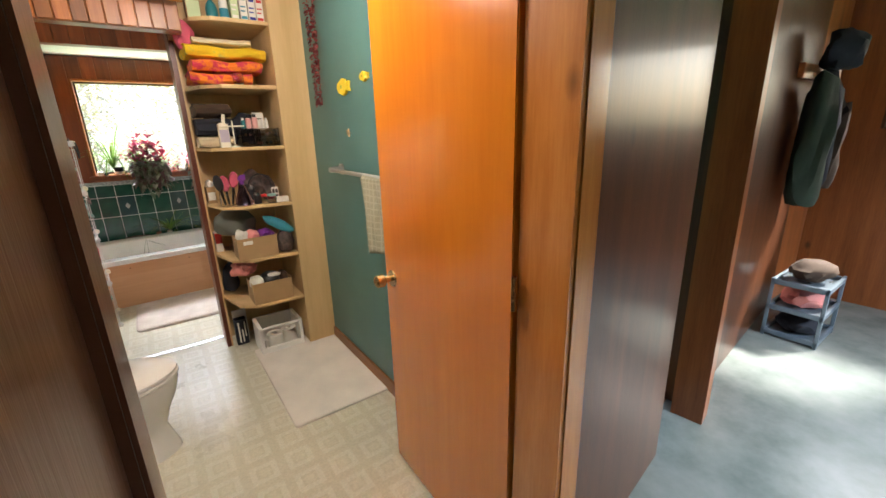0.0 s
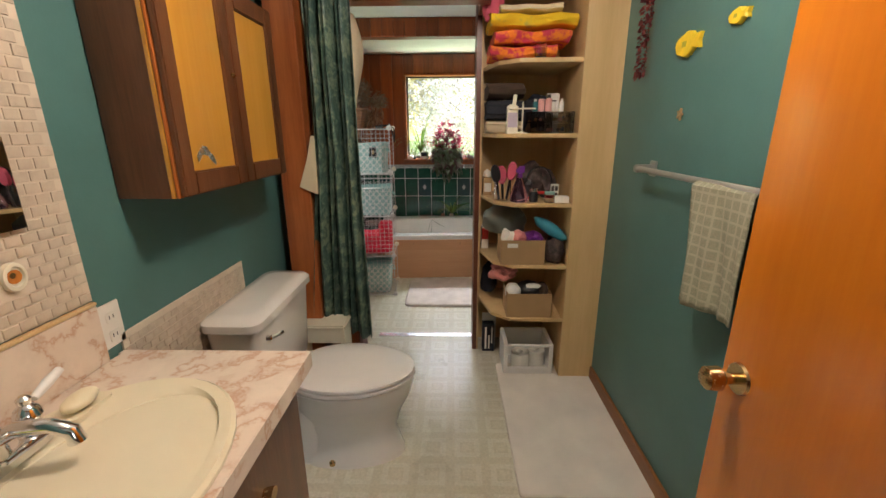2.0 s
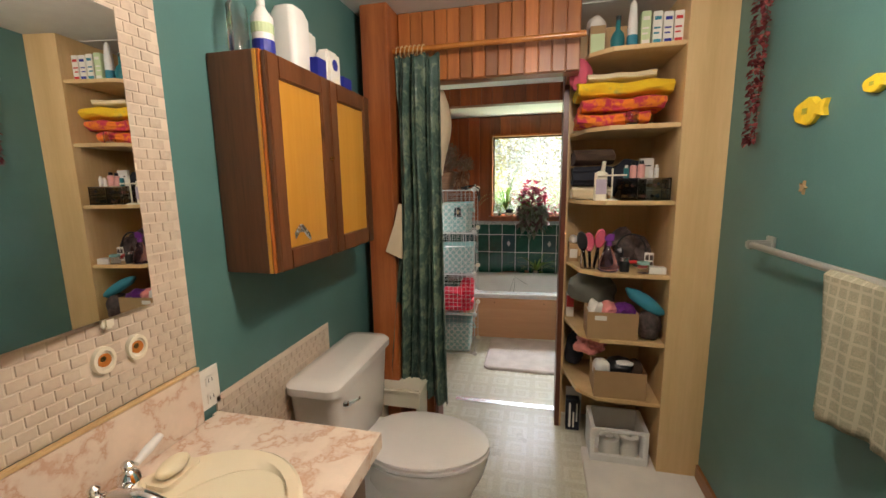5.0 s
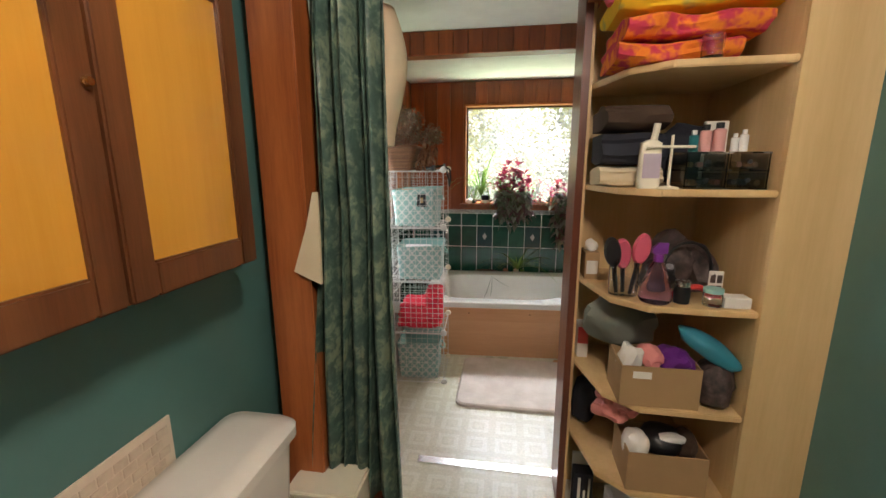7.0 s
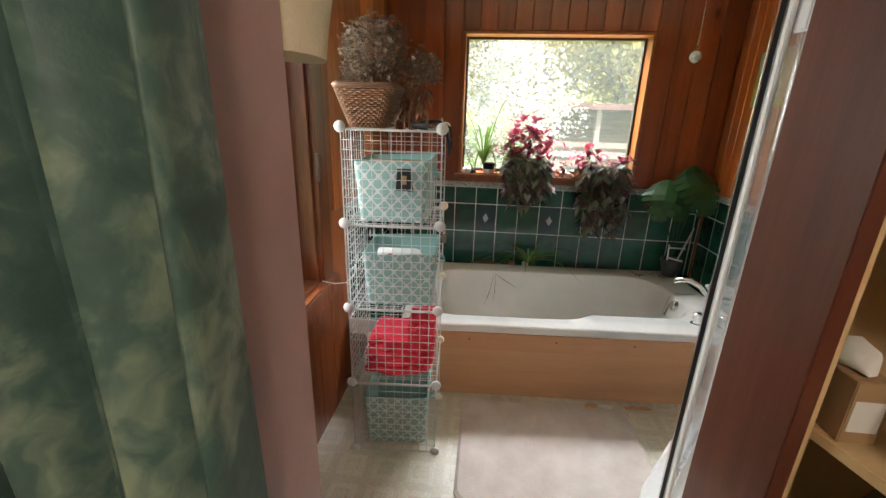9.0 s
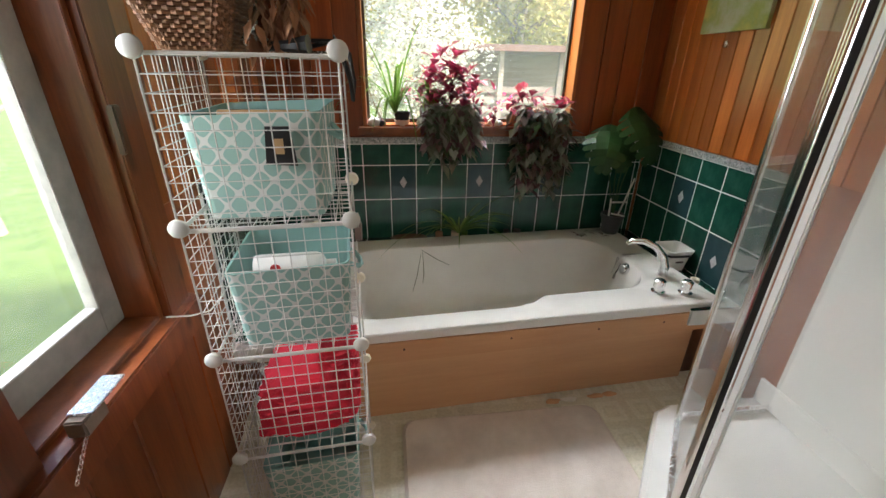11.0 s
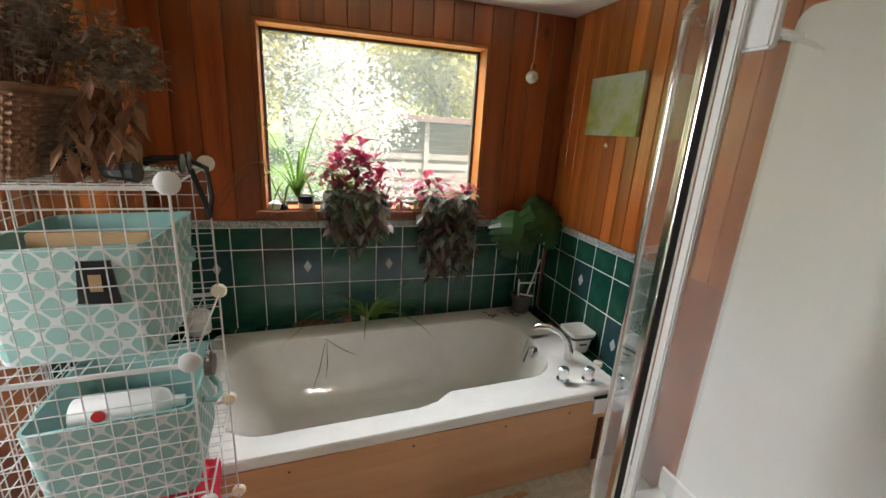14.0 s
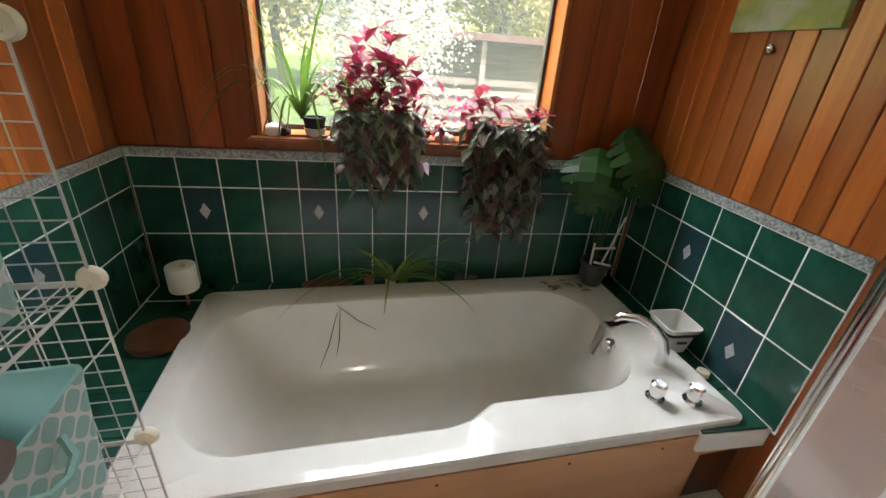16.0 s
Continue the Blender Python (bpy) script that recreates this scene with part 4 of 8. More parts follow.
for x0, x1, y0, y1, z0, z1 in ((-0.90, 0.80, -0.468, -0.452, 0.0, 0.29), (-0.90, 0.90, -0.478, -0.455, 0.283, 0.382)):
    k = bx(x0, x1, y0, y1, z0, z1, bevel=0.0015)
    k.transform(TM)
    part("skirt_board", k, SKIRTPLY, skirt)
for x in (-0.55, -0.1, 0.3, 0.62):
    k = rod(bmesh.new(), (x, -0.4795, 0.345), (x, -0.477, 0.345), 0.005, seg=8)
    k.transform(TM)
    part("screw_head", k, DARKWOOD, skirt)
# a flat dark panel stands in for the dark recess past the skirt
under = bx(0.80, 1.05, -0.44, -0.42, 0, 0.38)
under.transform(TM)
struct("tub_side_panel", under, DARKWOOD, "dark wood panel standing in for the dark recess beside the tub skirt", "panel")
deck = thing("tub_deck", (2.2, 7.2, 0.38), "ledge of dark green tiles round the tub", "ledge", kind="structure")
dk = bmesh.new()
box(dk, 2.02, R2, 6.745, WALL2, 0.32, 0.395)
box(dk, L2, 2.02, 7.60, WALL2, 0.30, 0.392)
box(dk, L2, 0.40, 6.72, 7.60, 0.30, 0.388)
part("grout", dk, WHITEGROUT, deck)
for k in range(6):
    part("tile", bx(2.02, R2 - 0.013, 6.748 + 0.168 * k, 6.748 + 0.168 * (k + 1) - 0.005, 0.395, 0.403, bevel=0.0015), GREENTILE, deck)
for k in range(11):
    part("tile", bx(L2 + 0.013 + 0.155 * k, L2 + 0.013 + 0.155 * (k + 1) - 0.004, 7.602, WALL2 - 0.001, 0.392, 0.401, bevel=0.0015), GREENTILE, deck)
for k in range(5):
    part("tile", bx(L2 + 0.013, 0.40, 6.73 + 0.172 * k, 6.73 + 0.172 * (k + 1) - 0.004, 0.388, 0.398, bevel=0.0015), GREENTILE, deck)

# ---- shower enclosure ----
shower = thing("shower_enclosure", (1.90, 6.0, 0), "corner shower with clear glass, bright posts and white acrylic walls", "shower")
AX, AY, BX, BY = 1.81, 6.44, 1.475, 6.015     # the two posts of the slanting door
SHT = 1.86
tray = bmesh.new()
outline = [(1.405, 5.575), (R2 - 0.02, 5.575), (R2 - 0.02, 6.53), (1.84, 6.53), (1.755, 6.50), (1.45, 6.115), (1.405, 6.02)]
loft(tray, [[(x, y, 0) for x, y in outline], [(x, y, 0.075) for x, y in outline], [(1.95 + (x - 1.95) * 0.97, 6.05 + (y - 6.05) * 0.97, 0.09) for x, y in outline]])
part("tray", tray, PLASTIC, shower, "white shower tray", smooth=True)


def slanted(s0, s1, out0, out1, z0, z1, bevel=0.0):
    """A bar in the plane of the slanting door: s along it, out towards the room."""
    ux, uy = (AX - BX), (AY - BY)
    ln = math.hypot(ux, uy)
    ux, uy = ux / ln, uy / ln
    b = bx(0, s1 - s0, 0, out1 - out0, z0, z1, bevel=bevel)
    m = Matrix(((ux, -uy, 0, BX + ux * s0 - uy * out0), (uy, ux, 0, BY + uy * s0 + ux * out0), (0, 0, 1, 0), (0, 0, 0, 1)))
    b.transform(m)
    return b


DL = math.hypot(AX - BX, AY - BY)
UX, UY = (AX - BX) / DL, (AY - BY) / DL
for s0, r0 in ((0.004, 0.0135), (0.033, 0.0125), (0.060, 0.0125), (DL - 0.016, 0.010), (DL + 0.006, 0.009)):
    px, py = BX + UX * s0, BY + UY * s0
    part("frame_post", rod(bmesh.new(), (px, py, 0.088), (px, py, SHT), r0, seg=20), POLISHED, shower, "rounded chrome post", smooth=True)
part("gasket", slanted(-0.0135, -0.0105, -0.006, 0.006, 0.09, SHT - 0.002), BLACK, shower, "black rubber gasket")
part("seal_strip", bx(BX - 0.004, BX + 0.008, BY - 0.042, BY - 0.022, 0.12, SHT - 0.03, bevel=0.003), PLASTIC, shower, "white plastic seal strip")
for z0, z1 in ((0.088, 0.118), (SHT - 0.03, SHT)):
    part("frame_rail", slanted(0.071, DL - 0.025, -0.010, 0.010, z0, z1, bevel=0.003), ALU, shower)
    part("frame_rail", bx(BX - 0.012, BX + 0.012, 5.592, BY - 0.022, z0, z1, bevel=0.003), ALU, shower)
    part("frame_rail", bx(AX + 0.014, R2 - 0.022, AY - 0.010, AY + 0.012, z0, z1, bevel=0.003), ALU, shower)
part("frame_post", bx(BX - 0.014, BX + 0.014, 5.566, 5.591, 0.088, SHT, bevel=0.004), ALU, shower)
for name, gm in (("door_pane", slanted(0.070, DL - 0.024, -0.002, 0.003, 0.118, SHT - 0.03)), ("glass_panel", bx(BX - 0.002, BX + 0.003, 5.592, BY - 0.042, 0.118, SHT - 0.03)), ("glass_panel", bx(AX + 0.014, R2 - 0.022, AY, AY + 0.005, 0.118, SHT - 0.03))):
    gp = part(name, gm, CLEARPANE, shower, "clear glass pane")
    gp.visible_shadow = False
part("bracket", bx(BX + 0.013, BX + 0.03, BY - 0.08, BY - 0.03, 1.66, SHT, bevel=0.004), PLASTIC, shower, "white plastic corner bracket")
part("tie_bar", rod(bmesh.new(), (BX + 0.03, BY - 0.05, 1.70), (R2 - 0.035, 6.36, 1.80), 0.006, seg=8), ALU, shower)


ring = [(5.60, 0.088), (6.46, 0.088)] + [(6.41 + 0.05 * math.cos(q), 1.88 + 0.05 * math.sin(q)) for q in [radians(90 * k / 8) for k in range(9)]] + [(5.60, 1.93)]
part("wall_panel", loft(bmesh.new(), [[(x, y, z) for y, z in ring] for x in (R2 - 0.03, R2 - 0.004)]), ACRYLIC, shower, "white acrylic wall sheet")
part("wall_panel", bx(1.49, R2 - 0.031, 5.576, 5.60, 0.088, 1.93, bevel=0.003), ACRYLIC, shower, "white acrylic wall sheet")
part("base_panel", bx(R2 - 0.045, R2 - 0.0305, 5.602, 6.52, 0.088, 0.20, bevel=0.004), ACRYLIC, shower)

# ---- wire storage rack ----
RX, RY, RW, RD, RH = 0.25, 6.225, 0.358, 0.37, 0.3475
rack = thing("wire_rack", (RX + RW / 2, RY + RD / 2, 0), "tower of four white wire-grid storage cubes with round connectors", "storage rack", rz=3.0)
RM = pose(RX, RY, 0, 0, 0, 4.0)


def rack_place(bm):
    bm.transform(RM)
    return bm


def wire_mesh(length, rad, axis):
    b = rod(bmesh.new(), (0, 0, 0), tuple(length if q == axis else 0 for q in range(3)), rad, seg=6)
    bmesh.ops.recalc_face_normals(b, faces=b.faces)
    me = bpy.data.meshes.new("wire")
    b.to_mesh(me)
    b.free()
    me.materials.append(WIREWHITE)
    return me


def grid_panel(name, axes, spans, at, n=10):
    """A welded wire grid: its outer frame is the panel, each inner wire a piece of it."""
    (a, b_), (u, v) = axes, spans
    o = Vector(at)
    ea, eb = Vector([float(q == a) for q in range(3)]), Vector([float(q == b_) for q in range(3)])
    fr = bmesh.new()
    pts = [o, o + ea * u, o + ea * u + eb * v, o + eb * v]
    for p, q in zip(pts, pts[1:] + pts[:1]):
        rod(fr, p, q, 0.0026, seg=6)
    panel = part(name, rack_place(fr), WIREWHITE, rack)
    ma, mb = wire_mesh(u, 0.0013, a), wire_mesh(v, 0.0013, b_)
    for k in range(1, n):
        for me_, p in ((mb, o + ea * u * k / n), (ma, o + eb * v * k / n)):
            ob = new("wire", me_)
            ob.parent = panel
            ob.matrix_basis = PLACE[panel].inverted() @ RM @ Matrix.Translation(p)
    return panel


for k in range(4):
    z = RH * k + 0.006
    grid_panel("grid_panel", (0, 2), (RW, RH - 0.006), (0, 0, z + 0.003))
    grid_panel("grid_panel", (1, 2), (RD, RH - 0.006), (0, 0, z + 0.003))
    grid_panel("grid_panel", (0, 2), (RW, RH - 0.006), (0, RD, z + 0.003))
for k in range(5):
    grid_panel("grid_shelf", (0, 1), (RW, RD), (0, 0, 0.006 + RH * k))
for k in range(5):
    for x in (0.0, RW):
        for y in (0.0, RD):
            b = bmesh.new()
            z = 0.006 + RH * k
            d = -1 if y == 0 else 1
            prof = [(0.0, 0.017), (0.008, 0.021), (0.014, 0.02), (0.018, 0.014)]
            rings = []
            for dep, rr in prof:
                rings.append([(x + rr * math.cos(2 * math.pi * q / 18), y + d * (dep - 0.006), z + 0.008 + rr * math.sin(2 * math.pi * q / 18)) for q in range(18)])
            loft(b, rings)
            part("connector", rack_place(b), CREAM if y else WIREWHITE, rack, smooth=True)


def bin_box(z0, x0, y0, w, d, h, tilt, label):
    """An open fabric bin with a turned lip, loop handle and label holder."""
    b = thing("fabric_bin", tuple(RM @ Vector((x0 + w / 2, y0 + d / 2, z0))), label, "storage bin", "trellis bins", rz=4 + tilt)
    m = PLACE[b]

    def put(name, bm, mat, lab=""):
        bm.transform(m)
        return part(name, bm, mat, b, lab)
    def wob(ring, z):
        return [(x, y, z + (0.007 * math.sin(9 * x + 5 * y) if z > 0.02 else 0)) for x, y in ring]
    outer = [(rounded(0, 0, w / 2 * k, d / 2 * k, 0.02, 3), z) for k, z in ((0.90, 0.0), (0.93, h * 0.35), (0.97, h * 0.75), (1.0, h))]
    inner = [(rounded(0, 0, w / 2 * k - 0.006, d / 2 * k - 0.006, 0.016, 3), z) for k, z in ((1.0, h), (0.97, h * 0.75), (0.93, h * 0.35), (0.90, 0.008))]
    s = loft(bmesh.new(), [wob(*q) for q in outer], cap=False)
    s.faces.new([s.verts.new(p) for p in wob(*outer[0])][::-1])
    put("shell", s, TRELLIS)
    s = loft(bmesh.new(), [wob(outer[-1][0], h + 0.0005)] + [wob(*q) for q in inner], cap=False)
    s.faces.new([s.verts.new(p) for p in wob(*inner[-1])])
    put("lining", s, MINT)
    hnd = tube(bmesh.new(), [(w / 2 * 0.99, -0.05, h * 0.80), (w / 2 + 0.02, -0.03, h * 0.72), (w / 2 + 0.026, 0, h * 0.69), (w / 2 + 0.02, 0.03, h * 0.72), (w / 2 * 0.99, 0.05, h * 0.80)], 0.007, 6)
    put("handle", hnd, MINT, "mint fabric loop handle")
    return b, put


b1, put = bin_box(RH * 3 + 0.012, 0.035, 0.04, 0.285, 0.285, 0.232, -4, "mint fabric bin with white trellis print and black label holder")
k = bmesh.new()
loft(k, [[(0.020, y, 0.125), (0.086, y, 0.122), (0.078, y, 0.205), (0.028, y, 0.205)] for y in (-0.1415, -0.1465)])
put("label_holder", k, BLACK, "black label holder")
put("label_card", bx(0.043, 0.062, -0.149, -0.147, 0.148, 0.180), CARDBOARD)
put("folded_paper", bx(-0.11, 0.10, -0.02, 0.0, 0.02, 0.225, bevel=0.003), CARDBOARD, "brown card standing in the bin")
b2, put2 = bin_box(RH * 2 + 0.012, 0.05, 0.03, 0.295, 0.29, 0.222, 0, "mint fabric bin with white trellis print holding a bottle")
b3, put3 = bin_box(0.012, 0.035, 0.03, 0.29, 0.285, 0.25, 0, "mint fabric bin with white trellis print on the lowest shelf")
bot = bmesh.new()
m = RM @ pose(0.095, 0.135, RH * 2 + 0.19)
lathe(bot, [(0.001, 0), (0.034, 0.004), (0.036, 0.02), (0.036, 0.16), (0.03, 0.175), (0.013, 0.185), (0.013, 0.21), (0.001, 0.212)], (0, 0, 0), 20)
bot.transform(m @ pose(0, 0, 0, 0, 90, 0))
bottle = part("lotion_bottle", bot, PLASTIC, None, "white plastic bottle with a red dot lying in a fabric bin", smooth=True, category="bottle")
dot = bmesh.new()
rod(dot, m @ Vector((0.06, -0.034, 0.012)), m @ Vector((0.06, -0.0375, 0.012)), 0.013, seg=18)
part("red_dot", dot, REDPL, bottle)
clothes = thing("red_clothes", tuple(RM @ Vector((0.19, 0.16, RH))), "crumpled bright red clothes in a wire cube", "clothes")


def crumpled(at, size, seed):
    """Soft folded cloth with sharp creases."""
    b = bmesh.new()
    bmesh.ops.create_icosphere(b, subdivisions=5, radius=1.0)
    for v in b.verts:
        c = v.co.copy()
        k = 1 + 0.22 * noise.noise(c * 1.6 + Vector((seed, 0, 2))) - 0.34 * abs(noise.noise(Vector((c.x * 2.2, c.y * 2.2, c.z * 6)) + Vector((seed, 5, 0)))) - 0.08 * abs(noise.noise(c * 8 + Vector((0, seed, 0))))
        sq = [math.copysign(abs(q) ** 0.48, q) for q in c]
        v.co = RM @ (Vector(at) + Vector((sq[0] * size[0] * k, sq[1] * size[1] * k, max(sq[2] * k, -0.9) * size[2])))
    return b


part("folded_garment", crumpled((0.185, 0.17, RH + 0.072), (0.150, 0.14, 0.062), 4), REDCLOTH, clothes, smooth=True)
part("folded_garment", crumpled((0.19, 0.18, RH + 0.152), (0.135, 0.12, 0.034), 11), REDCLOTH, clothes, smooth=True)
part("crumpled_garment", crumpled((0.285, 0.15, RH + 0.20), (0.062, 0.11, 0.085), 9), REDCLOTH, clothes, smooth=True)

# ---- toilet ----
TY = 4.455
wc = thing("toilet", (0.6, TY, 0), "white two-piece toilet with its lid closed", "toilet")


def egg(cx, half_len, half_w, z, back=0.0, n=28, square=0.0):
    out = []
    for k in range(n):
        a = 2 * math.pi * k / n
        c, s_ = math.cos(a), math.sin(a)
        wide = half_w * (1 - 0.10 * c)
        out.append((cx + half_len * c, TY + wide * math.copysign(abs(s_) ** (0.85 if c < 0 else 1.0), s_), z))
    return out


bowl = bmesh.new()
loft(bowl, [egg(0.66, 0.235, 0.125, 0), egg(0.66, 0.235, 0.125, 0.02), egg(0.66, 0.222, 0.108, 0.06), egg(0.655, 0.205, 0.10, 0.14), egg(0.66, 0.225, 0.12, 0.22), egg(0.67, 0.255, 0.165, 0.30), egg(0.68, 0.262, 0.186, 0.36), egg(0.68, 0.262, 0.188, 0.385)])
part("bowl", bowl, PORCELAIN, wc, smooth=True)
neck = bmesh.new()
loft(neck, [rounded_z for rounded_z in [[(x, y, z) for x, y in rounded(0.42, TY, 0.14, wv, 0.05, 4)] for z, wv in ((0.0, 0.10), (0.15, 0.095), (0.28, 0.12), (0.385, 0.165))]])
part("rear_base", neck, PORCELAIN, wc, smooth=True)
seat = bmesh.new()
loft(seat, [egg(0.69, 0.253, 0.182, 0.387), egg(0.69, 0.26, 0.19, 0.392), egg(0.69, 0.26, 0.19, 0.404), egg(0.69, 0.252, 0.182, 0.408)])
part("seat", seat, SEATPL, wc, smooth=True)
lid = bmesh.new()
loft(lid, [egg(0.69, 0.25, 0.182, 0.411), egg(0.69, 0.258, 0.19, 0.415), egg(0.69, 0.257, 0.189, 0.424), egg(0.69, 0.235, 0.17, 0.431), egg(0.69, 0.14, 0.10, 0.434)])
part("lid", lid, SEATPL, wc, smooth=True)
part("hinge_bar", bx(0.435, 0.462, TY - 0.09, TY + 0.09, 0.388, 0.418, bevel=0.006), SEATPL, wc)
tank = bmesh.new()
loft(tank, [[(x, y, z) for x, y in rounded(0.335, TY, hx, hy, 0.035, 4)] for z, hx, hy in ((0.375, 0.075, 0.22), (0.40, 0.085, 0.232), (0.71, 0.096, 0.262))])
part("tank", tank, PORCELAIN, wc, smooth=True)
tl = bmesh.new()
loft(tl, [[(x, y, z) for x, y in rounded(0.338, TY, hx, hy, 0.045, 5)] for z, hx, hy in ((0.71, 0.104, 0.274), (0.714, 0.108, 0.279), (0.742, 0.108, 0.279), (0.756, 0.096, 0.266), (0.762, 0.06, 0.22))])
part("tank_lid", tl, PORCELAIN, wc, smooth=True)
lv = bmesh.new()
rod(lv, (0.43, TY - 0.19, 0.655), (0.445, TY - 0.19, 0.655), 0.013, 0.011)
tube(lv, [(0.447, TY - 0.195, 0.657), (0.455, TY - 0.16, 0.652), (0.458, TY - 0.125, 0.645)], [0.008, 0.007, 0.008], 8)
part("flush_lever", lv, CHROME, wc, "chrome flush lever", smooth=True)
for s_ in (-1, 1):
    part("bolt_cap", lathe(bmesh.new(), [(0.014, 0), (0.014, 0.012), (0.006, 0.02)], (0.60, TY + s_ * 0.118, 0.02), 12), BRASS, wc, "rusty floor bolt cap", smooth=True)

# ---- vanity ----
VZ, VX, VY0, VY1 = 0.82, 0.728, 2.955, 3.885
vanity = thing("vanity_cabinet", (0.46, 3.4, 0), "dark wooden vanity cabinet under the basin", "cabinet")
part("carcass", bx(L1 + 0.002, VX - 0.05, VY0 + 0.05, VY1 - 0.004, 0.09, VZ - 0.046), CABDARK, vanity)
part("plinth", bx(L1 + 0.002, VX - 0.10, VY0 + 0.05, VY1 - 0.03, 0, 0.09), BLACK, vanity)
for y0, y1 in ((VY0 + 0.07, 3.40), (3.415, VY1 - 0.03)):
    d = part("door", bx(VX - 0.05, VX - 0.03, y0, y1, 0.13, VZ - 0.06, bevel=0.003), CABDARK, vanity)
    part("handle", rod(bmesh.new(), (VX - 0.03, (y0 + y1) / 2, 0.62), (VX - 0.008, (y0 + y1) / 2, 0.62), 0.012, 0.016), BRASS, d)
SX, SY, SA, SB = 0.482, 3.455, 0.232, 0.295


def oval(a, b, z, cx=SX, cy=SY, n=40):
    return [(cx + a * math.cos(2 * math.pi * k / n), cy + b * math.sin(2 * math.pi * k / n), z) for k in range(n)]


ct = bmesh.new()
rim_o = []
for x, y, z in oval(SA - 0.012, SB - 0.012, VZ):
    dx, dy = x - SX, y - SY
    k = min((VX - SX if dx > 0 else SX - L1) / max(abs(dx), 1e-6), (VY1 - SY if dy > 0 else SY - VY0) / max(abs(dy), 1e-6))
    rim_o.append((SX + dx * k, SY + dy * k, VZ))
inner = oval(SA - 0.012, SB - 0.012, VZ)
loft(ct, [[(x, y, VZ - 0.035) for x, y, z in inner], inner, rim_o, [(x, y, VZ - 0.035) for x, y, z in rim_o]], cap=False)
box(ct, VX - 0.018, VX + 0.004, VY0, VY1 + 0.008, VZ - 0.045, VZ - 0.001)
box(ct, L1 + 0.001, VX - 0.0185, VY1 - 0.012, VY1 + 0.008, VZ - 0.045, VZ - 0.001)
counter = part("countertop", ct, MARBLE, None, "pink and cream veined laminate vanity top", category="countertop")
part("splash_board", bx(L1 + 0.001, L1 + 0.014, VY0, 3.835, VZ + 0.001, 0.975, bevel=0.002), MARBLE, counter, "low backsplash of the same laminate")
part("edge_strip", bx(L1 + 0.001, L1 + 0.017, VY0, 3.835, 0.975, 0.983, bevel=0.002), BIRCHPLY, counter, "thin wooden strip")
basin = thing("wash_basin", (SX, SY, VZ), "bisque oval drop-in wash basin", "sink")
bs = bmesh.new()
loft(bs, [oval(SA, SB, VZ + 0.002), oval(SA, SB, VZ + 0.01), oval(SA - 0.008, SB - 0.008, VZ + 0.016), oval(SA - 0.03, SB - 0.03, VZ + 0.014),
          oval(SA - 0.076, SB - 0.05, VZ + 0.004, SX + 0.044), oval(SA - 0.084, SB - 0.06, VZ - 0.02, SX + 0.044), oval(SA - 0.094, SB - 0.075, VZ - 0.06, SX + 0.044), oval(SA - 0.125, SB - 0.12, VZ - 0.105, SX + 0.04), oval(0.06, 0.08, VZ - 0.135, SX + 0.03), oval(0.022, 0.022, VZ - 0.14, SX + 0.03)])
part("bowl", bs, BISQUE, basin, smooth=True)
part("drain", lathe(bmesh.new(), [(0.021, -0.139), (0.021, -0.134), (0.012, -0.132)], (SX + 0.03, SY, VZ), 16), CHROME, basin, smooth=True)
FX, FY = 0.337, 3.482
tap = thing("basin_faucet", (FX, FY, VZ + 0.016), "chrome two-handle basin faucet with white levers", "faucet")
fb = bmesh.new()
loft(fb, [[(x, y, z) for x, y in rounded(FX, FY, hx, hy, hx * 0.98, 5)] for z, hx, hy in ((VZ + 0.013, 0.030, 0.088), (VZ + 0.026, 0.029, 0.086), (VZ + 0.032, 0.020, 0.078))])
part("base_plate", fb, CHROME, tap, smooth=True)
f2 = bmesh.new()
lathe(f2, [(0.021, 0.028), (0.018, 0.05), (0.024, 0.065), (0.02, 0.078), (0.009, 0.086), (0.011, 0.098), (0.004, 0.104)], (FX, FY, VZ), 18)
part("body", f2, CHROME, tap, smooth=True)
f3 = tube(bmesh.new(), [(FX, FY, VZ + 0.062), (FX + 0.04, FY + 0.01, VZ + 0.082), (FX + 0.09, FY + 0.02, VZ + 0.082), (FX + 0.118, FY + 0.026, VZ + 0.066), (FX + 0.122, FY + 0.027, VZ + 0.045)], [0.015, 0.014, 0.013, 0.013, 0.014], 12)
part("spout", f3, CHROME, tap, smooth=True)
for s_ in (-1, 1):
    h1 = bmesh.new()
    lathe(h1, [(0.024, 0.028), (0.017, 0.04), (0.016, 0.055), (0.022, 0.066), (0.018, 0.08), (0.009, 0.088), (0.012, 0.1), (0.006, 0.106)], (FX, FY + s_ * 0.065, VZ), 16)
    hh = part("handle_hub", h1, CHROME, tap, smooth=True)
    part("lever", tube(bmesh.new(), [(FX - 0.002, FY + s_ * 0.083, VZ + 0.088), (FX - 0.006, FY + s_ * 0.115, VZ + 0.098), (FX - 0.012, FY + s_ * 0.15, VZ + 0.106)], [0.007, 0.01, 0.008], 10), PLASTIC, hh, "white porcelain lever", smooth=True)

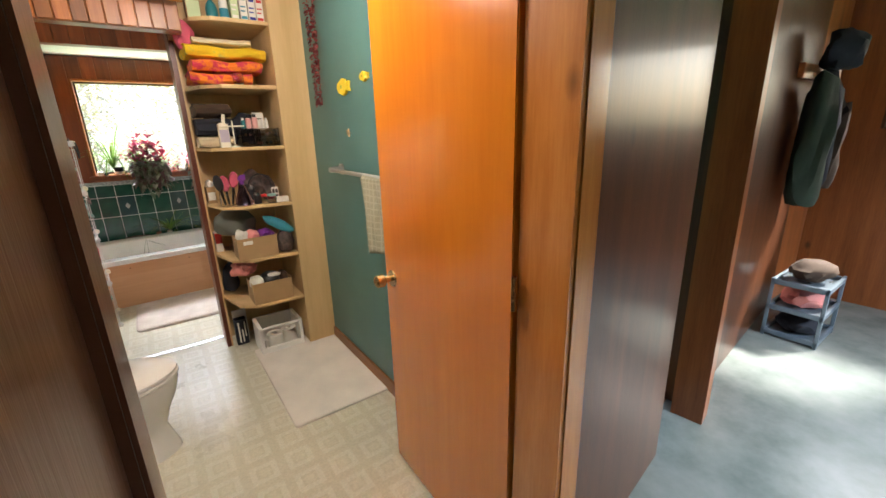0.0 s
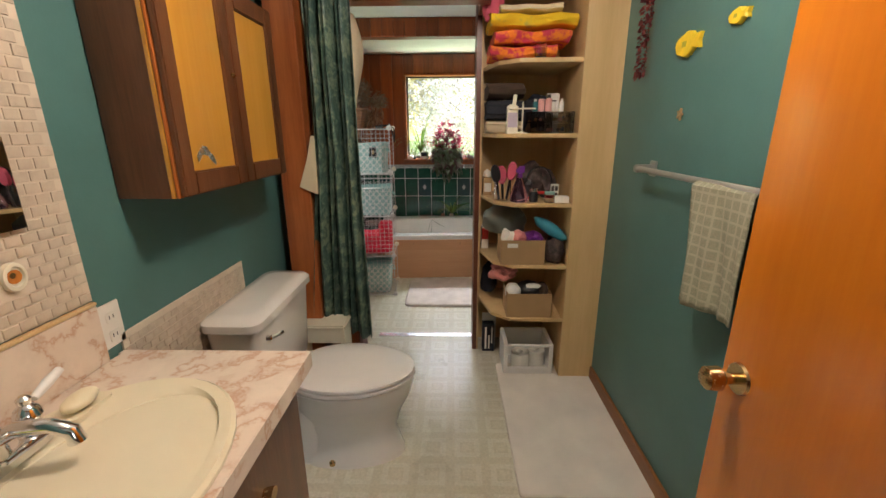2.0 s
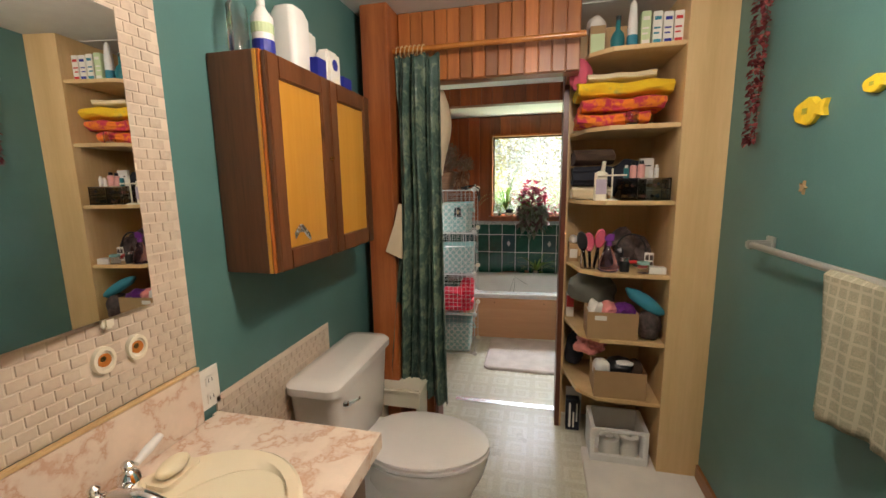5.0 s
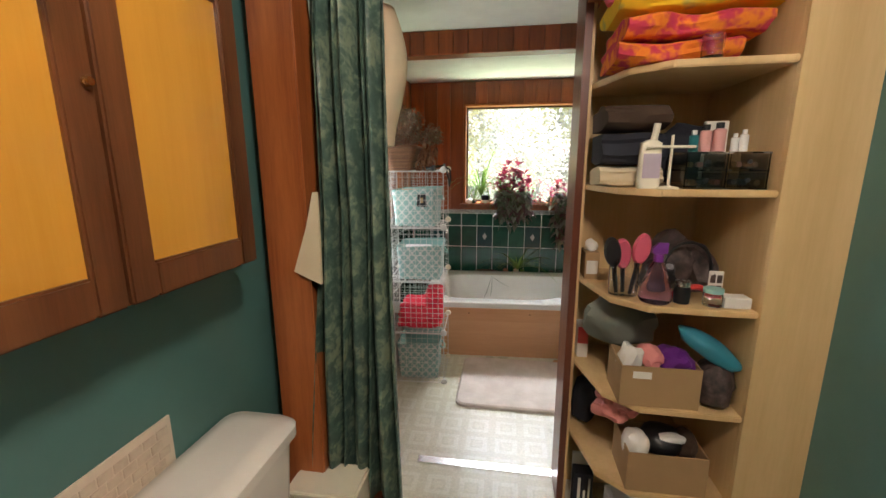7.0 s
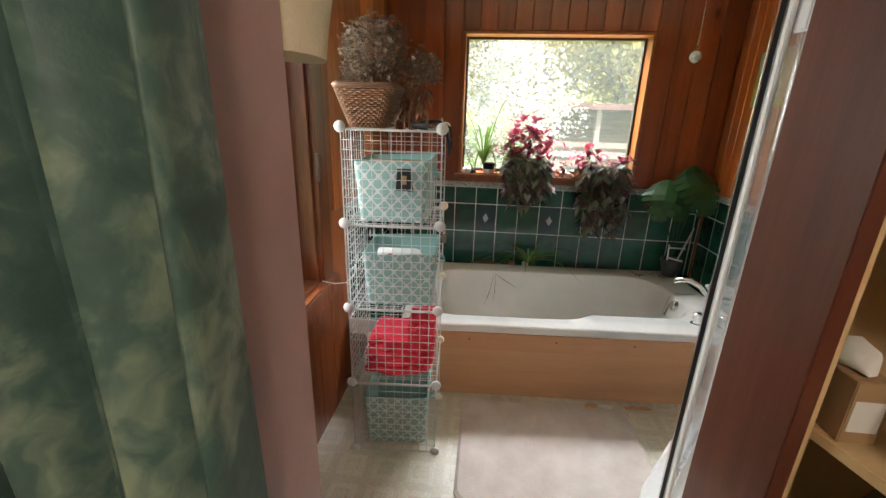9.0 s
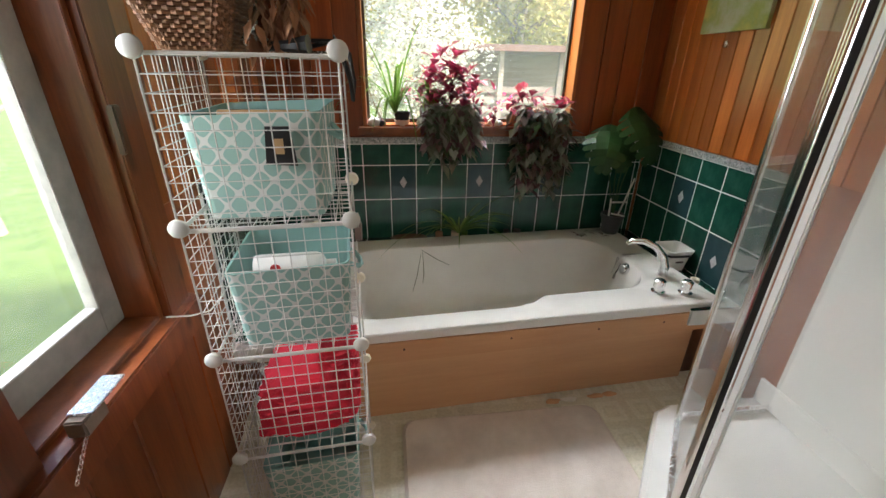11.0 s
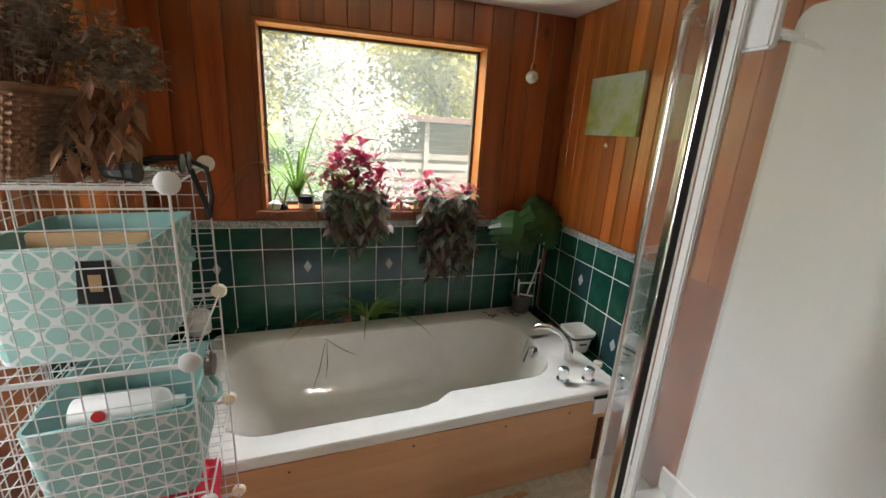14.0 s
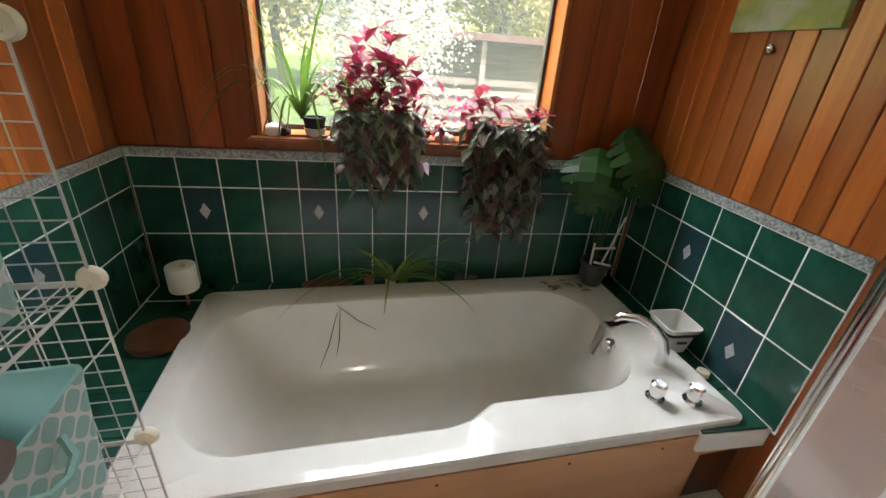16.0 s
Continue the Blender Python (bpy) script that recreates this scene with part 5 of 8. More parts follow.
# ---- corner shelves ----
SHX0, SHX1, SHB = 1.264, 1.718, 5.499
shelves = thing("corner_shelf", (1.55, 5.33, 0), "built-in pale plywood shelves with chamfered fronts, crowded with things", "shelf")
part("stile", bx(SHX1, R1 - 0.001, 5.015, 5.035, 0, CEIL1 - 0.001), BIRCHPLY, shelves)
part("side", bx(SHX1, SHX1 + 0.018, 5.036, SHB, 0, CEIL1 - 0.001), BIRCHPLY, shelves)
part("left_side", bx(SHX0 - 0.001, SHX0 + 0.008, 5.34, SHB, 0, CEIL1 - 0.001), BIRCHPLY, shelves)
SHELFZ = (0.372, 0.682, 1.017, 1.364, 1.707, 2.045)
for z in SHELFZ:
    s = bmesh.new()
    prism(s, [(SHX0 + 0.009, SHB), (SHX0 + 0.009, 5.345), (1.33, 5.11), (1.425, 5.03), (SHX1 - 0.001, 5.02), (SHX1 - 0.001, SHB)], z - 0.02, z)
    bmesh.ops.bevel(s, geom=s.edges[:], offset=0.003, segments=2, affect="EDGES")
    part("shelf_board", s, BIRCHPLY, shelves)

# ---- wall cabinet ----
CX0, CX1, CY0, CY1, CZ0, CZ1 = L1 + 0.002, 0.385, 3.985, 4.66, 1.21, 1.82
cab = thing("wall_cabinet", (0.3, 4.32, CZ0), "dark-stained wall cabinet with two amber panelled doors", "cabinet")
part("body", bx(CX0, CX1, CY0, CY1, CZ0, CZ1, bevel=0.002), CABDARK, cab)
part("edge_strip", bx(CX1, CX1 + 0.006, CY0 + 0.001, CY1 - 0.001, CZ0 + 0.001, CZ1 - 0.001), PINEX, cab, "light raw edge strip")
part("edge_strip", bx(CX1 - 0.012, CX1 - 0.0005, CY0 - 0.004, CY0 - 0.0005, CZ0 + 0.001, CZ1 - 0.001, bevel=0.001), CABPANEL, cab, "light raw edge strip")
mid = (CY0 + CY1) / 2
for y0, y1 in ((CY0 + 0.004, mid - 0.003), (mid + 0.003, CY1 - 0.004)):
    fx0, fx1, w = CX1 + 0.007, CX1 + 0.026, 0.052
    d = part("door", bx(fx0 + 0.004, fx0 + 0.010, y0 + w - 0.004, y1 - w + 0.004, CZ0 + w, CZ1 - w), CABPANEL, cab, "amber birch door panel in a dark frame")
    for a in ((y0, y0 + w, CZ0 + 0.004, CZ1 - 0.004), (y1 - w, y1, CZ0 + 0.004, CZ1 - 0.004), (y0 + w, y1 - w, CZ0 + 0.004, CZ0 + 0.004 + w + 0.01), (y0 + w, y1 - w, CZ1 - 0.014 - w, CZ1 - 0.004)):
        part("door_rail", bx(fx0, fx1, *a, bevel=0.004), CABDARK, d)
kn = lathe(bmesh.new(), [(0.004, 0), (0.008, 0.004), (0.006, 0.012)], (0, 0, 0), 10)
kn.transform(pose(CX1 + 0.027, mid - 0.02, 1.55, 0, 90, 0))
part("knob", kn, BRASS, cab)
stk = bmesh.new()
loft(stk, [[(CX1 + 0.0178 + d, 4.072 + 0.016 * q + 0.006 * math.sin(3 * q), CZ0 + 0.072 + 0.036 * math.sin(0.55 * q + 0.3) + e) for q in range(6)] for d, e in ((0.0, 0.0), (0.004, 0.006), (0.001, 0.020), (0.0, 0.024))], cap=False, closed=False)
part("sticker", stk, ALU, cab, "torn silver sticker")

# ---- mirror and mosaic ----
MY0, MY1, MZ0, MZ1 = 2.98, 3.725, 1.195, 1.83
mir = thing("wall_mirror", (L1 + 0.02, 3.4, MZ0), "frameless rectangular wall mirror leaning slightly off the wall", "mirror")
mg = bx(0, 0.006, MY0 - MY1, 0, MZ0, MZ1)
mg.transform(pose(L1 + 0.013, MY1, 0, 0, 0, 4.4))
part("glass", mg, MIRROR, mir)
for y, z in ((3.36, MZ0 - 0.015), (3.62, MZ0 - 0.012), (MY1, 1.51)):
    part("clip", bx(L1 + 0.006, L1 + 0.05 - 0.1 * (y - 3.36), y - 0.012, y + 0.012, z - 0.014, z + 0.012, bevel=0.005), CREAM, mir)
mosaic = thing("mosaic_backsplash", (L1, 3.4, 0.985), "tan stone mosaic tiles behind the mirror", "tile", kind="structure")
part("grout", bx(L1 + 0.0005, L1 + 0.006, 2.93, 3.835, 0.986, CEIL1 - 0.005), GROUT, mosaic)
low = bx(L1 + 0.0005, L1 + 0.006, 3.89, 4.53, 0.55, 0.865)
part("grout", low, GROUT, mosaic)
RUG1 = bmesh.new()
loft(RUG1, [[(x, y, z) for x, y in rounded(1.655, 4.675, 0.285 * k, 0.475 * k, 0.02, 3)] for z, k in ((0.001, 1.0), (0.011, 1.0), (0.015, 0.985))])
part("bath_mat", RUG1, WHITERUG, None, "off-white cotton bath mat on the vinyl floor", category="bath mat")
RUG2 = bmesh.new()
loft(RUG2, [[(x, y, z) for x, y in rounded(1.135, 6.315, 0.425 * k, 0.315 * k, 0.06, 4)] for z, k in ((0.001, 1.0), (0.016, 1.0), (0.024, 0.97))])
part("bath_mat", RUG2, GREYRUG, None, "taupe pile bath mat in front of the tub", category="bath mat")

# ---- shower curtain and rod ----
crod = thing("curtain_rod", (0.85, 4.93, 2.08), "wooden curtain rod with pale wooden rings", "curtain rod")
part("rod", rod(bmesh.new(), (0.42, 4.955, 2.085), (1.30, 4.955, 2.085), 0.0125), CASING, crod, smooth=True)
for k in range(7):
    ring = tube(bmesh.new(), [(0.445 + 0.021 * k + 0.004 * math.sin(a), 4.955 + 0.024 * math.cos(a), 2.078 + 0.024 * math.sin(a)) for a in [2 * math.pi * q / 16 for q in range(17)]], 0.0032, 6)
    part("ring", ring, BIRCHPLY, crod, smooth=True)
cur = bmesh.new()
NU, NV = 90, 40
rows_ = []
for j in range(NV + 1):
    v = j / NV
    z = 2.055 - v * (2.055 - 0.33)
    left, right = 0.432 - 0.085 * max(0.0, v - 0.45) / 0.55, 0.640 + 0.02 * v
    row = []
    for i in range(NU + 1):
        u = i / NU
        f = 6.5 * 2 * math.pi * u
        amp = (0.012 + 0.024 * min(1, v * 6)) * (1 + 0.3 * math.sin(5 * u + 2 * v))
        x = left + (right - left) * u + 0.012 * math.sin(f * 0.5 + 1.3 * v)
        y = 4.945 + amp * math.sin(f + 0.8 * math.sin(3 * v)) + 0.012 * math.sin(9 * u + 4 * v)
        row.append((x, y, z + (0.012 * math.sin(f) if j == 0 else 0) + v * v * (0.135 - 0.18 * u)))
    rows_.append(row)
loft(cur, rows_, cap=False, closed=False)
cu = part("shower_curtain", cur, CURTAIN, None, "dark green damask curtain bunched at one side of the opening", smooth=True, category="curtain")
sol = cu.modifiers.new("thickness", "SOLIDIFY")
sol.thickness = 0.0025


# ---- washroom: small things ----
def simple(name, bm, mat, label, category, smooth=True, group=""):
    return part(name, bm, mat, None, label, smooth, category=category, group=group)


def turned(name, at, prof, mat, label, category, seg=20, sx=1.0, sy=1.0, cap_prof=None, cap_mat=None, group=""):
    """A bottle or jar turned on a lathe, with its cap as a part."""
    ob = simple(name, lathe(bmesh.new(), prof, at, seg, sx, sy), mat, label, category, group=group)
    if cap_prof:
        part("cap", lathe(bmesh.new(), cap_prof, at, seg, sx, sy), cap_mat, ob, smooth=True)
    return ob


def carton(name, x0, x1, y0, y1, z0, h, mat, label, bars=(), group=""):
    """A small printed box whose unreadable print is plain bars on its front."""
    ob = simple(name, bx(x0, x1, y0, y1, z0, z0 + h, bevel=0.0015), mat, label, "box", False, group)
    for m, a0, a1, b0, b1 in bars:
        part("print", bx(x0 + (x1 - x0) * a0, x0 + (x1 - x0) * a1, y0 - 0.0008, y0 + 0.0005, z0 + h * b0, z0 + h * b1), m, ob)
    return ob


def open_box(name, x0, x1, y0, y1, z0, h, mat, label, wall=0.004):
    ob = thing(name, ((x0 + x1) / 2, (y0 + y1) / 2, z0), label, "box")
    part("bottom", bx(x0, x1, y0, y1, z0, z0 + wall), mat, ob)
    for a in ((x0, x1, y0, y0 + wall), (x0, x1, y1 - wall, y1), (x0, x0 + wall, y0 + wall, y1 - wall), (x1 - wall, x1, y0 + wall, y1 - wall)):
        part("side", bx(*a, z0 + wall, z0 + h), mat, ob)
    return ob


# outlet and old lamp sockets
outlet = thing("wall_outlet", (L1 + 0.003, 3.872, 0.85), "white double electrical outlet plate", "outlet")
part("plate", bx(L1 + 0.0005, L1 + 0.006, 3.838, 3.906, 0.845, 0.962, bevel=0.002), OUTLETW, outlet)
for z in (0.875, 0.925):
    part("receptacle", bx(L1 + 0.006, L1 + 0.0085, 3.857, 3.887, z - 0.014, z + 0.014, bevel=0.002), OUTLETW, outlet)
    for dy in (-0.006, 0.006):
        part("slot", bx(L1 + 0.0085, L1 + 0.009, 3.872 + dy - 0.001, 3.872 + dy + 0.001, z - 0.004, z + 0.006), BLACK, outlet)
for y in (3.606, 3.679):
    so = thing("lamp_socket", (L1 + 0.01, y, 1.104), "bare cream and orange socket ring in the mosaic", "socket", "old lamp sockets")
    r = bmesh.new()
    loft(r, [[(L1 + dx, y + rr * math.cos(2 * math.pi * k / 20), 1.104 + rr * 1.25 * math.sin(2 * math.pi * k / 20)) for k in range(20)] for dx, rr in ((0.006, 0.024), (0.016, 0.023), (0.017, 0.017), (0.012, 0.015))])
    part("ring", r, CREAM, so, smooth=True)
    part("hole", rod(bmesh.new(), (L1 + 0.0115, y, 1.104), (L1 + 0.0135, y, 1.104), 0.0145), CASING, so)
    part("contact", rod(bmesh.new(), (L1 + 0.0115, y - 0.004, 1.108), (L1 + 0.015, y - 0.004, 1.108), 0.006), BRASS, so)

# on the vanity
simple("soap_dish", prism(bmesh.new(), rounded(0.345, 3.635, 0.030, 0.048, 0.012, 4), VZ + 0.008, VZ + 0.02), BISQUE, "cream soap dish moulded on the basin rim", "soap dish")
soap = lump(bmesh.new(), (0, 0, 0), (0.026, 0.042, 0.014), 0.08, 2, 3)
soap.transform(pose(0.345, 3.635, VZ + 0.034, 0, 0, 12))
simple("soap_bar", soap, SOAP, "worn bar of cream soap on its dish", "soap")
pump = turned("soap_pump", (0.295, 3.245, VZ + 0.012), [(0.001, 0), (0.034, 0.002), (0.036, 0.02), (0.035, 0.09), (0.02, 0.105), (0.014, 0.112)], PLASTIC, "white plastic soap pump bottle beside the faucet", "soap dispenser", cap_prof=[(0.013, 0.113), (0.013, 0.135), (0.005, 0.137), (0.005, 0.155)], cap_mat=PLASTIC)
part("nozzle", tube(bmesh.new(), [(0.28, 3.245, VZ + 0.172), (0.31, 3.25, VZ + 0.174), (0.345, 3.258, VZ + 0.165)], [0.012, 0.010, 0.006], 8), PLASTIC, pump, smooth=True)
sponge = lump(bmesh.new(), (0, 0, 0), (0.05, 0.03, 0.022), 0.25, 5, 3)
sponge.transform(pose(0.345, 3.30, VZ + 0.035, 0, 0, 50))
simple("sponge", sponge, LIME, "lime green cleaning sponge on the basin rim", "sponge")

# on the wall cabinet
CT = CZ1 + 0.0005
turned("mouthwash_bottle", (0.29, 4.045, CT), [(0.001, 0), (0.033, 0.002), (0.034, 0.13), (0.015, 0.155), (0.013, 0.165)], CLEAR, "clear plastic bottle with a red label on the wall cabinet", "bottle", sx=0.7, cap_prof=[(0.014, 0.166), (0.014, 0.19), (0.002, 0.192)], cap_mat=PLASTIC)
sani = turned("sanitiser_bottle", (0.325, 4.105, CT), [(0.001, 0), (0.030, 0.002), (0.031, 0.12), (0.014, 0.145), (0.012, 0.15)], PLASTIC, "white plastic bottle with a green and blue label", "bottle", cap_prof=[(0.012, 0.151), (0.012, 0.175), (0.002, 0.177)], cap_mat=PLASTIC)
part("label", lathe(bmesh.new(), [(0.0312, 0.02), (0.0318, 0.022), (0.0318, 0.055), (0.0312, 0.057)], (0.325, 4.105, CT), 20), BLUEBOX, sani)
part("label", lathe(bmesh.new(), [(0.0312, 0.075), (0.0318, 0.077), (0.0318, 0.10), (0.0312, 0.102)], (0.325, 4.105, CT), 20), GREENBOX, sani)
jug = bmesh.new()
loft(jug, [[(x, y, z) for x, y in rounded(0.32, 4.255, hx, hy, 0.02, 4)] for z, hx, hy in ((CT, 0.043, 0.05), (CT + 0.17, 0.045, 0.052), (CT + 0.20, 0.035, 0.04), (CT + 0.205, 0.01, 0.01))])
simple("white_canister", jug, PLASTIC, "frosted white plastic canister", "canister")
simple("blue_carton", bx(0.30, 0.37, 4.33, 4.39, CT, CT + 0.075, bevel=0.002), BLUEBOX, "small blue printed carton", "box", False)
simple("tissue_pack", bx(0.245, 0.30, 4.33, 4.46, CT, CT + 0.19, bevel=0.012), PAPER, "tall white paper towel pack", "paper pack", False)
tp = simple("wipes_pack", bx(0.315, 0.372, 4.405, 4.50, CT, CT + 0.125, bevel=0.012), PAPER, "white wipes pack with a blue badge", "paper pack", False)
part("badge", rod(bmesh.new(), (0.3722, 4.45, CT + 0.075), (0.3735, 4.45, CT + 0.075), 0.02, seg=16), BLUEBOX, tp)
simple("blue_carton", bx(0.30, 0.36, 4.54, 4.61, CT, CT + 0.06, bevel=0.002), BLUEBOX, "small blue and orange printed carton", "box", False)

# towel bar, towel, wall ornaments
bar = thing("towel_bar", (R1 - 0.03, 4.42, 1.2), "brushed metal towel bar on the teal wall", "towel bar")
part("bar", rod(bmesh.new(), (R1 - 0.065, 4.61, 1.232), (R1 - 0.065, 3.80, 1.232), 0.0105, seg=20), SATIN, bar, smooth=True)
for y in (4.595, 3.815):
    part("bracket", bx(R1 - 0.078, R1, y - 0.014, y + 0.014, 1.217, 1.247, bevel=0.005), SATIN, bar)
    part("rosette", bx(R1 - 0.010, R1 + 0.0, y - 0.025, y + 0.025, 1.202, 1.262, bevel=0.003), SATIN, bar)
tw = bmesh.new()
rows_ = []
for j in range(33):
    s_ = -0.31 + 0.66 * j / 32
    row = []
    for i in range(25):
        u = i / 24
        y = 3.905 + 0.255 * u + 0.010 * math.sin(7 * s_ + 2) - 0.02 * (u - 0.5) * (s_ > 0.02) * (0.3 - s_)
        wv = (0.013 * math.sin(9 * u + 1.2) + 0.006 * math.sin(23 * u + 6 * s_)) * min(1, abs(s_) * 4)
        if s_ < -0.02:
            x, z = R1 - 0.050 + 0.4 * wv, 1.241 + s_
        elif s_ < 0.02:
            x, z = R1 - 0.065 - s_ * 0.65, 1.2435
        else:
            x, z = R1 - 0.080 - wv - 0.012 * u, 1.243 - s_ - 0.03 * u * (s_ > 0.25)
        row.append((x, y, z))
    rows_.append(row)
loft(tw, rows_, cap=False, closed=False)
towel = simple("hand_towel", tw, PLAID, "grey-green checked kitchen towel draped over the bar", "towel")
towel.modifiers.new("thickness", "SOLIDIFY").thickness = 0.004
gar = thing("dried_garland", (R1 - 0.02, 4.755, 1.6), "hanging garland of dried dark red blossoms", "garland")
part("string", rod(bmesh.new(), (R1 - 0.02, 4.755, 1.60), (R1 - 0.02, 4.755, 2.2), 0.0015, seg=5), DARKWOOD, gar)
it = []
for k in range(420):
    z = rnd(1.585, 2.19)
    sp_ = 0.012 + 0.03 * (z - 1.58)
    a = rnd(0, 6.28)
    it.append(((R1 - 0.022 + 0.4 * sp_ * math.cos(a) - 0.01, 4.755 + sp_ * 1.4 * math.sin(a), z), (math.cos(a) * 0.5 - 0.4, math.sin(a), rnd(-0.8, 0.3)), rnd(0.012, 0.026), 0.3))
part("blossoms", leaves(it, 0.8), REDFLOWER, gar)


OLIVEFISH = mottled("olive_yellow_paint", [(0.30, 0.34, 0.05), (0.55, 0.42, 0.05)], 40, 0.5)


def fish(y, z, s, label):
    f = thing("fish_ornament", (R1 - 0.008, y, z), label, "ornament", "wall fish")
    o = [(-math.cos(q) * 0.78, math.sin(q) * 0.50) for q in [radians(20 * k) for k in range(9)]]
    o = o + [(1.12, 0.34), (1.02, 0.0), (1.12, -0.32)] + [(-u, -v) for u, v in o[:-1]][1:]
    o = [(u, v * (1 + 0.12 * math.sin(5 * u))) for u, v in o]
    b = bmesh.new()
    loft(b, [[(R1 - d, y - u * s * k, z + v * s * k) for u, v in o] for d, k in ((0.0, 1.0), (0.012, 1.0), (0.016, 0.9))])
    part("body", b, YELLOWPAINT, f)
    part("fin", bx(R1 - 0.018, R1 - 0.0165, y - 0.2 * s, y + 0.1 * s, z - 0.1 * s, z + 0.12 * s), OLIVEFISH, f)


fish(4.475, 1.655, 0.078, "large yellow painted wooden fish")
fish(4.22, 1.68, 0.042, "small yellow painted wooden fish")
star = bmesh.new()
loft(star, [[(R1 - d, 4.457 + (0.018 if k % 2 else 0.008) * math.cos(2 * math.pi * k / 10), 1.43 + (0.022 if k % 2 else 0.009) * math.sin(2 * math.pi * k / 10)) for k in range(10)] for d in (0.0, 0.008)])
simple("starfish", star, CARDBOARD, "small dried tan starfish on the wall", "ornament")

# step stool behind the toilet
stool = thing("step_stool", (0.44, 4.87, 0), "beige plastic step stool behind the toilet", "stool")
part("top", bx(0.325, 0.56, 4.80, 4.95, 0.405, 0.43, bevel=0.008), CREAM, stool)
for x in (0.33, 0.535):
    part("leg", bx(x, x + 0.02, 4.805, 4.94, 0, 0.405, bevel=0.003), CREAM, stool)
part("apron", bx(0.351, 0.534, 4.81, 4.82, 0.33, 0.405), CREAM, stool)
part("lower_step", bx(0.351, 0.534, 4.83, 4.93, 0.16, 0.18, bevel=0.003), CREAM, stool)
hang = bmesh.new()
loft(hang, [[(0.375, 4.878, 1.125), (0.46, 4.872, 1.09), (0.462, 4.884, 1.09), (0.376, 4.887, 1.125)], [(0.425, 4.874, 1.26), (0.465, 4.87, 1.24), (0.465, 4.882, 1.24), (0.425, 4.884, 1.26)], [(0.450, 4.876, 1.36), (0.466, 4.876, 1.36), (0.466, 4.88, 1.36), (0.450, 4.88, 1.36)]])
simple("hanging_cloth", hang, CREAMCLOTH, "cream cloth hanging behind the curtain", "cloth")
robe = bmesh.new()
rr_ = []
for j in range(15):
    v = j / 14
    w = 0.035 + 0.05 * math.sin(2.4 * v + 0.3)
    rr_.append([(0.572 + w * 0.6 * math.cos(a) + 0.02 * math.sin(5 * v), 5.245 + w * math.sin(a), 1.95 - 0.45 * v) for a in [2 * math.pi * q / 14 for q in range(14)]])
loft(robe, rr_)
simple("white_robe", robe, CREAMCLOTH, "cream terry robe hanging on the back of the partition", "robe")

# ---- shelf contents ----
Z6, Z5, Z4, Z3, Z2, Z1 = [z + 0.0006 for z in SHELFZ][::-1]
carton("note_box", 1.335, 1.405, 5.15, 5.22, Z6, 0.13, CARDBOARD, "brown box with a pale green note", ((GREENBOX, 0.05, 0.95, 0.05, 0.72),))
dome = lump(bmesh.new(), (1.37, 5.24, Z6 + 0.155), (0.045, 0.04, 0.05), 0.15, 3, 3)
simple("gauze_puff", dome, PAPER, "white gauze puff on the top shelf", "puff")
turned("teal_bottle", (1.452, 5.115, Z6), [(0.001, 0), (0.029, 0.002), (0.031, 0.05), (0.024, 0.075), (0.011, 0.09), (0.010, 0.13)], TEALPL, "dark teal bottle with a slim neck", "bottle", cap_prof=[(0.011, 0.131), (0.011, 0.15), (0.003, 0.152)], cap_mat=BLACK)
tb = turned("toothpaste_tube", (1.512, 5.105, Z6), [(0.001, 0), (0.019, 0.002), (0.024, 0.01), (0.021, 0.12), (0.014, 0.19), (0.004, 0.205)], PLASTIC, "standing white tube with a blue base", "tube")
part("band", lathe(bmesh.new(), [(0.0235, 0.012), (0.0245, 0.014), (0.0235, 0.055), (0.023, 0.057)], (1.512, 5.105, Z6), 20), TEALCLOTH, tb, smooth=True)
for x, m, h, bar_ in ((1.545, GREENBOX, 0.15, PAPER), (1.592, PAPER, 0.145, TEALCLOTH), (1.636, PAPER, 0.14, BLUEBOX), (1.678, PAPER, 0.14, REDPL)):
    carton("medicine_carton", x, x + 0.038, 5.085, 5.16, Z6, h, m, "upright medicine carton with printed bands", ((bar_, 0.1, 0.9, 0.1, 0.2), (bar_, 0.1, 0.7, 0.35, 0.4), (bar_, 0.1, 0.8, 0.5, 0.55), (bar_, 0.15, 0.85, 0.75, 0.85)), "medicine cartons")
pinkc = lump(bmesh.new(), (1.30, 5.17, 1.955), (0.05, 0.035, 0.085), 0.3, 7, 3)
simple("pink_cloth", pinkc, PINK, "hot pink cloth hanging over the shelf edge", "cloth")


def folded(z, h, x0, x1, y0, y1, mat, label, seed):
    """A rolled-edge folded towel: a soft slab with a rounded front fold."""
    b = bmesh.new()
    n = 26
    rings = []
    for i in range(25):
        u = i / 24
        x = x0 + (x1 - x0) * u
        k = 1 + 0.12 * noise.noise(Vector((x * 9, seed, 0)))
        ring = []
        for q in range(n):
            a = 2 * math.pi * q / n
            cy, cz = math.cos(a), math.sin(a)
            yy = (y0 + y1) / 2 + (y1 - y0) / 2 * math.copysign(abs(cy) ** 0.45, cy)
            zz = z + h / 2 * k + h / 2 * k * math.copysign(abs(cz) ** 0.7, cz) + 0.014 * noise.noise(Vector((x * 9, yy * 9, seed)))
            ring.append((x + 0.012 * noise.noise(Vector((yy * 15, zz * 30, seed))), yy + 0.022 * noise.noise(Vector((x * 10, zz * 26, seed + 3))) - 0.010 * abs(math.sin(zz * 130)), max(zz, z)))
        rings.append(ring)
    loft(b, rings)
    return simple("folded_towel", b, mat, label, "towel", group="towels on the shelf")


